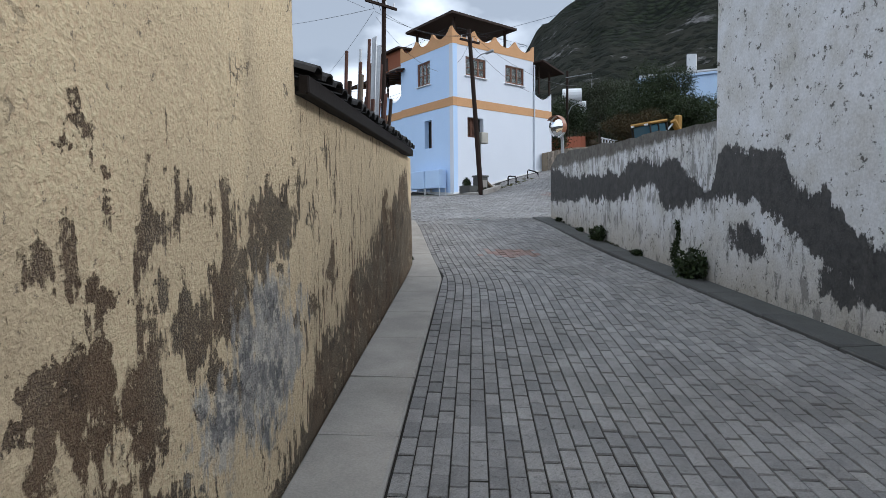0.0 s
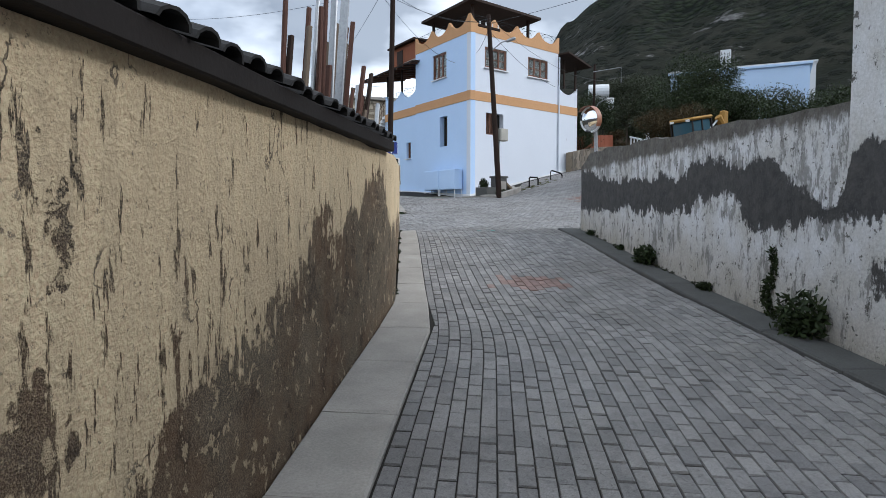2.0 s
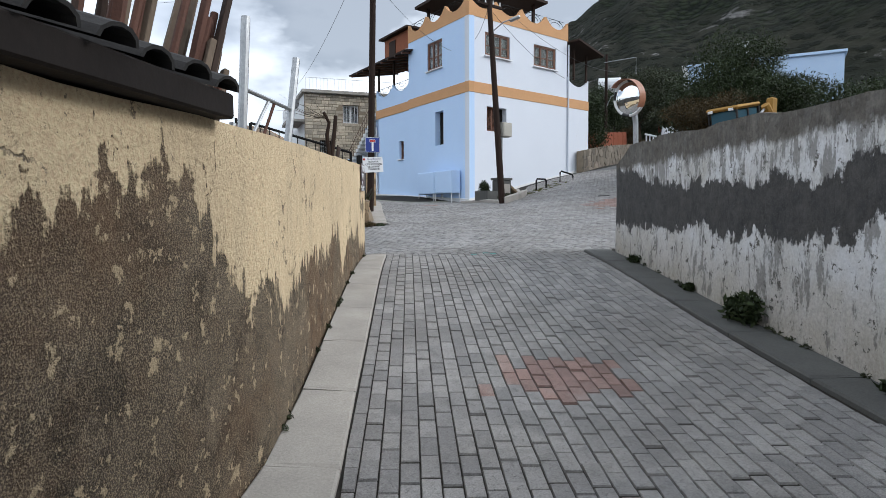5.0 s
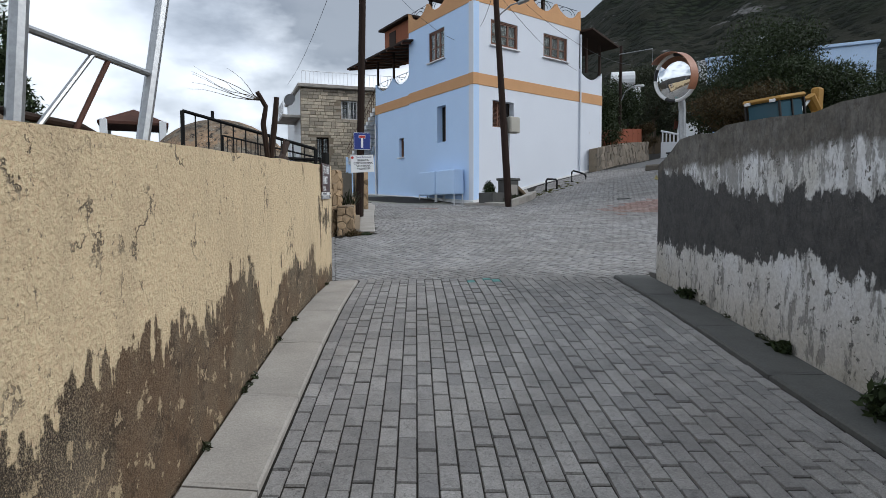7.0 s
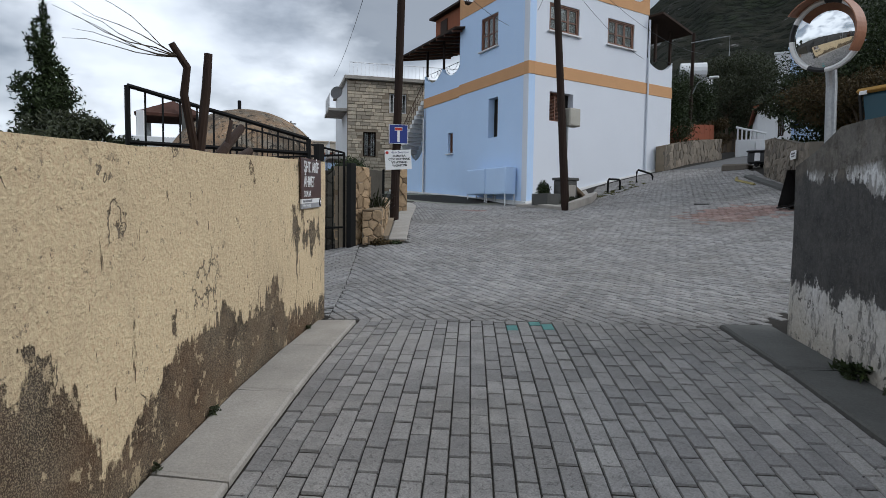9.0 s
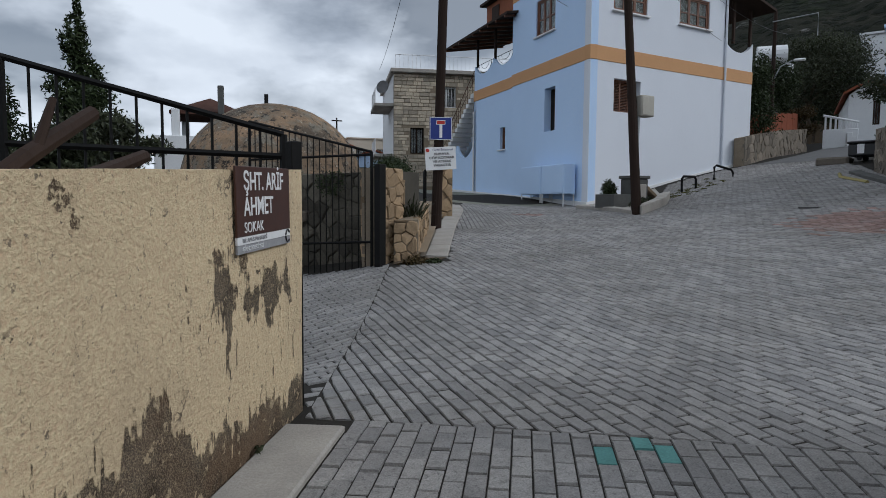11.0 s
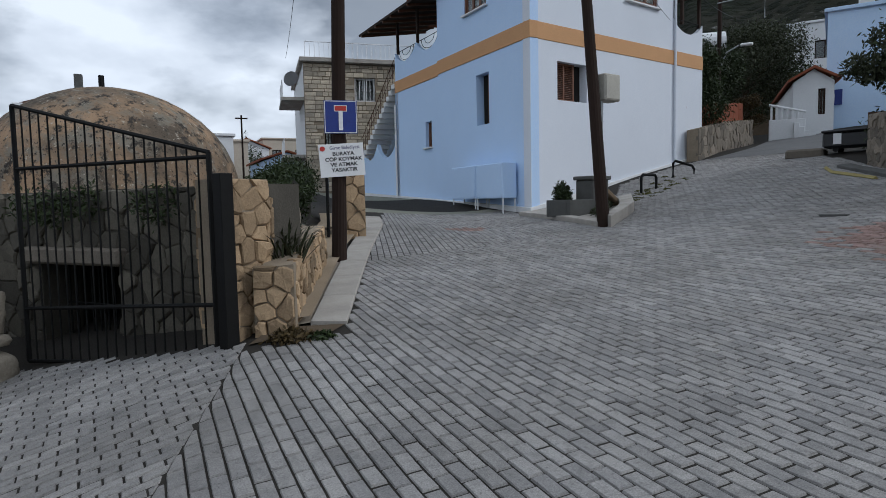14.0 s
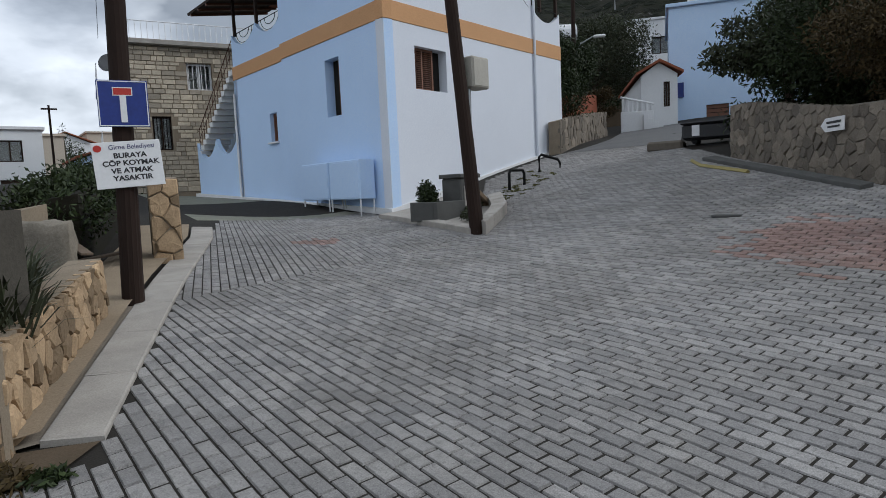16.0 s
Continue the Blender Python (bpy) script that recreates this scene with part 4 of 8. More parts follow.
def build_house():
    e = thing("corner_house", "two-storey white corner house with orange band, lane side coloured blue for skylight", "house", (HC.x + 4, HC.y + 5, 2.0))
    UO = Vector((HU.y, -HU.x))                # outwards of the street facade
    LO = Vector((-HL.y, HL.x))                # outwards of the lane facade
    wins_r = [(1.15, 2.5, 5.78, 6.95)]
    up_r = [(1.04, 2.74, 9.32, 10.42), (4.5, 6.25, 9.32, 10.42)]
    ll = [(2.3, 3.1, 5.28, 6.95), (6.8, 7.33, 4.9, 5.9)]
    up_l = [(2.4, 3.85, 9.1, 10.5)]
    bz0, bz1, top = 7.5, 8.0, 11.0
    wpart("wall_street_side", facade(bmesh.new(), HC, HU, UO, 9.1, 1.6, bz0, wins_r), HOUSE, e)
    wpart("upper_wall_street_side", facade(bmesh.new(), HC, HU, UO, 7.2, bz1, top, up_r), HOUSE, e)
    # lane-side walls carry the skylight's blue in their colour
    wpart("wall_lane_side", facade(bmesh.new(), HC + HL * 0.002 + LO * 0.002, HL, LO, 5.9, 1.6, bz0, ll[:1]), HOUSE_SKYLIT, e)
    wpart("upper_wall_lane_side", facade(bmesh.new(), HC + HL * 0.002 + LO * 0.002, HL, LO, 5.9, bz1, top, up_l), HOUSE_SKYLIT, e)
    back = HC + HL * 5.9 - LO * 0.14
    wpart("rear_wall_lane_side", facade(bmesh.new(), back, HL, LO, 4.4, 1.6, bz0, [(0.9, 1.43, 4.9, 5.9)]), HOUSE_SKYLIT, e)
    # band
    wpart("band_street_side", boxed(frame_at((*(HC + HU * 4.55 - UO * 0.13), (bz0 + bz1) / 2), (*HU, 0)), 9.12, 0.3, bz1 - bz0, 0.01), BAND, e, "orange painted band")
    wpart("band_lane_side", boxed(frame_at((*(HC + HL * 2.95 - LO * 0.125), (bz0 + bz1) / 2), (*HL, 0)), 5.94, 0.31, bz1 - bz0 - 0.004, 0.01), BAND, e, "orange painted band")
    wpart("band_rear", boxed(frame_at((*(back + HL * 2.2 - LO * 0.125), (bz0 + bz1) / 2), (*HL, 0)), 4.38, 0.31, bz1 - bz0 - 0.008, 0.01), BAND, e, "orange painted band")
    # closing walls, floors and roof
    E1, E2 = HC + HU * 9.1, HC + HU * 9.1 + HL * 9
    F1 = HC + HL * 10.3 - LO * 0.14
    bm = bmesh.new()
    prism(bm, [tuple(E1 - HU * 0.3 + HL * 0.31), tuple(E1 + HL * 0.31), tuple(E2), tuple(E2 - HU * 0.3)], 1.6, bz1)
    wpart("side_wall", bm, HOUSE, e)
    wpart("rear_wall", prism(bmesh.new(), [tuple(E2), tuple(F1), tuple(F1 - HL * 0.3), tuple(E2 - HL * 0.3)], 1.6, bz1), HOUSE, e)
    bm = bmesh.new()
    prism(bm, [tuple(HC + HU * 0.4 + HL * 0.4), tuple(E1 - HU * 0.4 + HL * 0.4), tuple(E2 - HL * 0.5), tuple(F1 - HL * 0.5 + HU * 0.5)], bz0 + 0.1, bz0 + 0.3)
    wpart("upper_floor", bm, CONCRETE, e)
    U1 = HC + HU * 7.2
    wpart("upper_side_wall", prism(bmesh.new(), [tuple(U1 - HU * 0.3 + HL * 0.31), tuple(U1 + HL * 0.31), tuple(U1 + HL * 8), tuple(U1 + HL * 8 - HU * 0.3)], bz1, top), HOUSE, e)
    U2 = HC + HL * 5.9
    wpart("upper_rear_wall", prism(bmesh.new(), [tuple(U2 + HU * 0.02), tuple(U2 - HL * 0.3 + HU * 0.31), tuple(U2 - HL * 0.3 + HU * 3.2), tuple(U2 + HU * 3.2)], bz1, top), HOUSE_SKYLIT, e)
    wpart("inner_rear_wall", prism(bmesh.new(), [tuple(U2 + HU * 3.2), tuple(U2 + HU * 3.5), tuple(F1 + HU * 3.5), tuple(F1 + HU * 3.2)], bz1, top), HOUSE_SKYLIT, e)
    wpart("roof_slab", prism(bmesh.new(), [tuple(HC + HU * 0.35 + HL * 0.35), tuple(U1 - HU * 0.3 + HL * 0.35), tuple(U1 - HU * 0.3 + HL * 8), tuple(U2 + HU * 0.35 + HL * 2.1)], top - 0.2, top), CONCRETE, e)
    # scalloped parapets
    wpart("parapet_street_side", scallop(bmesh.new(), HC + UO * 0.02, HU, UO, -0.02, 7.25, top, top + 0.95, 0.5, 4), BAND, e, "orange parapet with dipped top")
    wpart("parapet_lane_side", scallop(bmesh.new(), HC + LO * 0.02 + HL * 0.2, HL, LO, 0.0, 5.7, top, top + 0.95, 0.5, 3), BAND, e, "orange parapet with dipped top")
    # roof pergola
    pc = HC + HU * 3.6 + HL * 3.6
    for sx, sy in ((-2.3, -2.1), (2.3, -2.1), (2.3, 2.1), (-2.3, 2.1)):
        q = pc + HU * sx + HL * sy
        wpart("pergola_post", boxed(frame_at((q.x, q.y, top + 1.1), (*HU, 0)), 0.14, 0.14, 2.2), DARKWOOD, e)
    bm = bmesh.new()
    ap = bm.verts.new((pc.x, pc.y, top + 3.15))
    low = [bm.verts.new((*(pc + HU * sx + HL * sy), top + 2.2)) for sx, sy in ((-2.9, -2.7), (2.9, -2.7), (2.9, 2.7), (-2.9, 2.7))]
    low2 = [bm.verts.new((v.co.x, v.co.y, v.co.z - 0.14)) for v in low]
    for k in range(4):
        bm.faces.new((low[k], low[(k + 1) % 4], ap))
        bm.faces.new((low2[k], low2[(k + 1) % 4], low[(k + 1) % 4], low[k]))
    bm.faces.new(low2[::-1])
    wpart("pergola_roof", bm, DARKWOOD, e, "dark brown wooden hipped pergola roof")
    # iron scroll rails in the parapet's dips
    for base, al, ln, cnt in ((HC + UO * -0.08, HU, 7.2, 4), (HC + LO * -0.08 + HL * 0.2, HL, 5.7, 3)):
        for k in range(cnt):
            c0 = base + al * (ln / cnt * (k + 0.5))
            bm = bmesh.new()
            for r in (0.32, 0.2):
                tube(bm, [(*(c0 + al * (r * 2.0 * math.cos(a))), top + 0.62 + 0.34 * r / 0.32 * math.sin(a)) for a in np.linspace(0, math.pi, 9)], 0.014, seg=5)
            tube(bm, [(*(c0 + al * -0.75), top + 0.95), (*(c0 + al * 0.75), top + 0.95)], 0.014, seg=5)
            wpart("rail", bm, IRON, e, "black iron scroll rail")
    # windows
    for s0, s1, z0, z1 in up_r:
        casement(e, HC, HU, UO, s0, s1, z0, z1)
    for s0, s1, z0, z1 in up_l:
        casement(e, HC, HL, LO, s0, s1, z0, z1)
    shutter(e, HC, HU, UO, 1.15, 2.1, 5.78, 6.95, 0.2)
    shutter(e, HC, HL, LO, 2.32, 2.7, 5.28, 6.95, 0.24)
    casement(e, back, HL, LO, 0.9, 1.43, 4.9, 5.9, 1, False, True, 0.18)
    # added dark boards stand in for the unlit rooms behind the shutters
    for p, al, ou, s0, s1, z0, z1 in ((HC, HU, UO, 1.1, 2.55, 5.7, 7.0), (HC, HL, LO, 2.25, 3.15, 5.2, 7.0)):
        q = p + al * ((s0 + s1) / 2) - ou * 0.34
        wpart("unlit_window_board", boxed(frame_at((q.x, q.y, (z0 + z1) / 2), (*al, 0)), s1 - s0, 0.04, z1 - z0), DARKIN, e)
    # balcony on the far end of the street side
    wpart("balcony_parapet", scallop(bmesh.new(), HC, HU, UO, 7.21, 9.08, bz1, bz1 + 1.15, 0.45, 1, 0.16, 14), HOUSE, e)
    for s in (7.9, 9.0):
        q = HC + HU * s - UO * 0.1
        wpart("balcony_post", boxed(frame_at((q.x, q.y, bz1 + 1.9), (*HU, 0)), 0.1, 0.1, 1.7), DARKWOOD, e)
    q = HC + HU * 8.3 + HL * 1.5
    wpart("balcony_awning", boxed(frame_at((q.x, q.y, 10.75), (*HU, -0.25)), 2.3, 4.2, 0.1), DARKWOOD, e, "dark brown wooden awning")
    bm = bmesh.new()
    q = HC + HU * 8.15 - UO * 0.05
    tube(bm, [(*(q + HU * (0.65 * math.cos(a))), bz1 + 1.15 + 0.42 * math.sin(a)) for a in np.linspace(math.pi, 2 * math.pi, 12)], 0.014, seg=5)
    tube(bm, [(*(q - HU * 0.8), bz1 + 1.16), (*(q + HU * 0.8), bz1 + 1.16)], 0.014, seg=5)
    wpart("balcony_rail", bm, IRON, e)
    # balcony on the lane side with its sloping awning
    wpart("terrace_parapet", scallop(bmesh.new(), back, HL, LO, 0.02, 4.35, bz1, bz1 + 1.2, 0.5, 2, 0.16, 14), HOUSE_SKYLIT, e)
    for k in range(2):
        q = back + HL * (1.1 + 2.18 * k) - LO * 0.08
        bm = bmesh.new()
        for r in (0.6, 0.35):
            tube(bm, [(*(q + HL * (r * 1.2 * math.cos(a))), bz1 + 1.2 + r * 0.72 * math.sin(a)) for a in np.linspace(math.pi, 2 * math.pi, 12)], 0.014, seg=5)
        tube(bm, [(*(q - HL * 0.9), bz1 + 1.21), (*(q + HL * 0.9), bz1 + 1.21)], 0.016, seg=5)
        wpart("terrace_rail", bm, IRON, e, "black iron scroll rail")
    for s in (0.3, 2.2, 4.2):
        q = back + HL * s - LO * 0.1
        wpart("terrace_post", boxed(frame_at((q.x, q.y, bz1 + 1.85), (*HL, 0)), 0.1, 0.1, 1.4), DARKWOOD, e)
    q = back + HL * 3.2 - LO * 1.0
    m = frame_at((q.x, q.y, 10.75), (*HL, 0))
    wpart("terrace_awning", boxed(m @ pose(0, 0, 0, -9), 7.4, 3.4, 0.09), DARKWOOD, e, "brown wooden awning over the terrace")
    for k in range(9):
        wpart("awning_rafter", boxed(m @ pose(-3.4 + k * 0.85, 0, -0.09, -9), 0.07, 3.36, 0.09), WOOD, e)
    q = back + HL * 4.0 - LO * 2.4
    wpart("roof_cabin", boxed(frame_at((q.x, q.y, 11.75), (*HL, 0)), 3.2, 2.4, 1.7, 0.02), plain("red_brown_boarding", (0.24, 0.08, 0.035), 0.7, 0, 0.3, 3, 30, 0.3, (1, 1, 0.2)), e, "red-brown boarded roof cabin")
    wpart("roof_cabin_roof", boxed(frame_at((q.x, q.y, 12.66), (*HL, 0)), 3.7, 3.0, 0.12, 0.01), DARKWOOD, e)
    q = q + LO * 1.22
    wpart("roof_cabin_window", boxed(frame_at((*(q + HL * 0.5), 11.9), (*HL, 0)), 0.8, 0.05, 0.9, 0.01), DARKWOOD, e)
    # outer stair on the lane side
    n = 14
    for k in range(n):
        q = back + HL * (8.6 - k * 0.30) - LO * 0.55
        z = 5.05 + k * 0.215
        wpart("step", boxed(frame_at((q.x, q.y, z), (*HL, 0)), 0.33, 1.1, 0.2, 0.01), WHITETRIM, e)
    bm = bmesh.new()
    tube(bm, [(*(back + HL * 8.7 - LO * 0.03), 6.0), (*(back + HL * 4.4 - LO * 0.03), 9.05)], 0.018, seg=6)
    tube(bm, [(*(back + HL * 8.7 - LO * 0.03), 5.6), (*(back + HL * 4.4 - LO * 0.03), 8.65)], 0.012, seg=5)
    for k in range(n):
        q = back + HL * (8.6 - k * 0.30) - LO * 0.03
        tube(bm, [(q.x, q.y, 5.1 + k * 0.215), (q.x, q.y, 6.02 + k * 0.213)], 0.012, seg=5)
    wpart("stair_rail", bm, RUST, e, "rusty iron stair rail")
    a, b = back + HL * 4.42, back + HL * 8.9
    # low wall under the stair, with two dipped openings in its top
    wpart("stair_wall", scallop(bmesh.new(), back + HL * 4.42, HL, LO, 0, 4.5, 1.6, 5.5, 0.7, 2, 0.16, 14), HOUSE_SKYLIT, e)
    # wall behind it: the shade under the stair is put into its darker blue
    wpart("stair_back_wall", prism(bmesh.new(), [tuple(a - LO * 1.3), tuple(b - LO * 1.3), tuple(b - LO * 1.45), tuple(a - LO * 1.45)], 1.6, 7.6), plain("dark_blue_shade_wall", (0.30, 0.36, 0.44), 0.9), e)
    # plinth, downpipes, low utility box
    wpart("plinth", prism(bmesh.new(), [tuple(HC + UO * 0.08 + LO * 0.10), tuple(HC + HU * 9.15 + UO * 0.08), tuple(HC + HU * 9.15 - UO * 0.1), tuple(HC - UO * 0.1 - LO * 0.1), tuple(back + HL * 8.9 + LO * 0.02), tuple(back + HL * 8.9 + LO * 0.24)], 1.6, lambda x, y: gz(x, y) + 0.14), WHITETRIM, e)
    for p, z in ((HC + HU * 7.25 + UO * 0.06, 2.8), (back + HL * 4.3 + LO * 0.06, 2.5)):
        wpart("downpipe", tubed([(p.x, p.y, z), (p.x, p.y, 10.8 if z > 2.6 else 7.0)], 0.045), HOUSE if z > 2.6 else WHITETRIM, e)
    return e


build_house()
UO_, LO_ = Vector((HU.y, -HU.x)), Vector((-HL.y, HL.x))


def build_cabinet():
    e = thing("utility_cabinet", "pale blue metal cabinet on legs against the house wall", "cabinet", (*(HC + HL * 2.2 + LO_ * 0.3), 2.4))
    for k, s in enumerate((1.45, 3.1)):
        q = HC + HL * s + LO_ * 0.33
        wpart("body", boxed(frame_at((q.x, q.y, 3.36), (*HL, 0)), 1.6, 0.5, 1.08, 0.02), HOUSE_SKYLIT, e)
        wpart("door", boxed(frame_at((*(q + LO_ * 0.255), 3.36), (*HL, 0)), 1.5, 0.012, 0.98, 0.004), HOUSE_SKYLIT, e)
    for s in (0.7, 2.2, 2.35, 3.85):
        for d in (0.12, 0.55):
            q = HC + HL * s + LO_ * d
            g = gz(q.x, q.y)
            wpart("leg", tubed([(q.x, q.y, g), (q.x, q.y, 2.84)], 0.025, seg=6), WHITETRIM, e)


build_cabinet()




# ---- foliage ----
LEAF = per_piece("dark_green_leaf", (0.030, 0.044, 0.016), 0.6, 0.5, True, 5, 30, 0.1)
LEAF_OLIVE = per_piece("olive_green_leaf", (0.045, 0.053, 0.028), 0.6, 0.45, True, 5, 30, 0.1)
LEAF_LIGHT = per_piece("yellow_green_leaf", (0.10, 0.10, 0.03), 0.6, 0.5, True, 5, 30, 0.1)
LEAF_RED = per_piece("russet_leaf", (0.062, 0.044, 0.018), 0.7, 0.5, True, 5, 30, 0.1)
for _m in (LEAF, LEAF_OLIVE, LEAF_LIGHT, LEAF_RED):
    _m.node_tree.nodes["Principled BSDF"].inputs["Specular IOR Level"].default_value = 0.2
BARK = plain("grey_brown_bark", (0.10, 0.08, 0.06), 0.95, 0, 0.4, 5, 40, 0.8, (1, 1, 0.3))


def leaves(name, blobs, count, size, material, parent=None, seed=1, long=1.6):
    """Leaf blades scattered through uneven clumps (x, y, z, rx, ry, rz)."""
    rng = np.random.default_rng(seed)
    vol = np.array([b[3] * b[4] * b[5] for b in blobs]) ** 0.75
    pick = rng.choice(len(blobs), count, p=vol / vol.sum())
    b = np.array(blobs)[pick]
    d = rng.normal(size=(count, 3))
    d /= np.linalg.norm(d, axis=1)[:, None]
    r = rng.uniform(0.25, 1.0, count) ** 0.45 * (1 + 0.18 * rng.normal(size=count))
    c = b[:, :3] + d * b[:, 3:] * r[:, None]
    a = rng.normal(size=(count, 3)) + d * 0.6
    a /= np.linalg.norm(a, axis=1)[:, None]
    t = np.cross(a, rng.normal(size=(count, 3)))
    t /= np.linalg.norm(t, axis=1)[:, None]
    s = size * rng.uniform(0.6, 1.4, count)[:, None]
    v = np.stack([c - a * s * long, c + t * s * 0.55, c + a * s * long, c - t * s * 0.55], 1).reshape(-1, 3)
    me = bpy.data.meshes.new(name)
    me.from_pydata(v.tolist(), [], [(4 * i, 4 * i + 1, 4 * i + 2, 4 * i + 3) for i in range(count)])
    me.materials.append(material)
    ob = new(name, me)
    if parent is not None:
        under(parent, ob)
    return ob


def clumps(c, r, n, seed, squash=0.8):
    rnd = random.Random(seed)
    out = []
    for _ in range(n):
        a, h, q = rnd.uniform(0, 2 * math.pi), rnd.uniform(-0.8, 0.9), rnd.uniform(0.25, 0.95)
        k = math.sqrt(max(0.05, 1 - h * h * 0.8)) * q
        s = rnd.uniform(0.28, 0.5)
        out.append((c[0] + r[0] * k * math.cos(a), c[1] + r[1] * k * math.sin(a), c[2] + r[2] * h * 0.75, r[0] * s, r[1] * s, r[2] * s * squash))
    return out


def tree(name, label, at, crown, r, count, size, material, seed, clump=16, trunk_r=0.14, category="tree"):
    """A trunk with limbs and a crown of leaf clumps."""
    base = (at[0], at[1], gz(at[0], at[1]) if len(at) < 3 else at[2])
    e = thing(name, label, category, base)
    cl = clumps(crown, r, clump, seed)
    bm = bmesh.new()
    fork = Vector((crown[0], crown[1], base[2] + (crown[2] - base[2]) * 0.55))
    tube(bm, [(base[0], base[1], base[2] - 0.1), Vector(base).lerp(fork, 0.5) + Vector((0.08, -0.05, 0)), fork], trunk_r, trunk_r * 0.7)
    for k in cl[:: max(1, clump // 7)]:
        p = Vector(k[:3])
        tube(bm, [fork, fork.lerp(p, 0.5) + Vector((0, 0, 0.15 * r[2])), p], trunk_r * 0.5, trunk_r * 0.1, 6)
    wpart("trunk", bm, BARK, e)
    ob = leaves("crown", cl, count, size, material, e, seed)
    ob["kind"] = "stuff"
    return e


# ---- roof edge along the left-hand wall ----
def build_wall_roof():
    d = heading(HEAD_A)
    n = Vector((-d.y, d.x, 0))                     # away from the street
    a, b = Vector((*A_STEP, 2.13)), Vector((*(BEND - heading(HEAD_A).to_2d() * 0.35), 2.29))
    ln = (b - a).length
    e = thing("tiled_wall_roof", "dark weathered tile edging with a black eave board on the wall", "roof", tuple(a))
    al = (b - a).normalized()
    c = a.lerp(b, 0.5) - n * 0.05
    wpart("eave_board", boxed(frame_at(c + Vector((0, 0, 0.05)), al), ln, 0.06, 0.10, 0.008), GUTTER, e)
    wpart("soffit", boxed(frame_at(c + n * 0.14 + Vector((0, 0, 0.006)), al), ln, 0.30, 0.012), GUTTER, e)
    wpart("roof_deck", boxed(frame_at(c + n * 0.75 + Vector((0, 0, 0.26)), al) @ pose(0, 0, 0, 16), ln, 1.6, 0.03), GUTTER, e)
    # one tile: a half-round trough upside down, reaching back up the slope
    bm = bmesh.new()
    prof = []
    for k in range(7):
        g = math.pi * k / 6
        prof.append((0.105 * math.cos(g), 0.055 * math.sin(g)))
    for y in (0.0, 1.55):
        for x, z in prof:
            bm.verts.new((x, y, z))
        for x, z in prof:
            bm.verts.new((x * 0.84, y, z * 0.78))
    bm.verts.ensure_lookup_table()
    v = bm.verts
    for k in range(6):
        bm.faces.new((v[k], v[k + 1], v[14 + k + 1], v[14 + k]))
        bm.faces.new((v[7 + k + 1], v[7 + k], v[21 + k], v[21 + k + 1]))
        bm.faces.new((v[k + 1], v[k], v[7 + k], v[7 + k + 1]))
    bmesh.ops.recalc_face_normals(bm, faces=bm.faces[:])
    me = mesh_of("roof_tile", bm, TILE)
    rnd = random.Random(5)
    k = 0
    s = 0.1
    while s < ln - 0.05:
        p = a + al * s - n * (0.10 + rnd.uniform(-0.015, 0.02)) + Vector((0, 0, 0.105 + rnd.uniform(-0.006, 0.006)))
        ob = new("roof_tile", me)
        ob.parent = e
        ob.matrix_parent_inverse = Matrix.Translation(-e.location)
        ob.matrix_basis = frame_at(p, al) @ pose(0, 0, 0, 16, rnd.uniform(-3, 3), rnd.uniform(-2, 2))
        s += 0.245
    me2 = mesh_of("roof_pan", boxed(Matrix(), 0.15, 1.5, 0.014), TILE)
    s = 0.22
    while s < ln - 0.1:
        ob = new("roof_pan", me2)
        ob.parent = e
        ob.matrix_parent_inverse = Matrix.Translation(-e.location)
        ob.matrix_basis = frame_at(a + al * s + n * 0.70 + Vector((0, 0, 0.295)), al) @ pose(0, 0, 0, 16)
        s += 0.245


build_wall_roof()


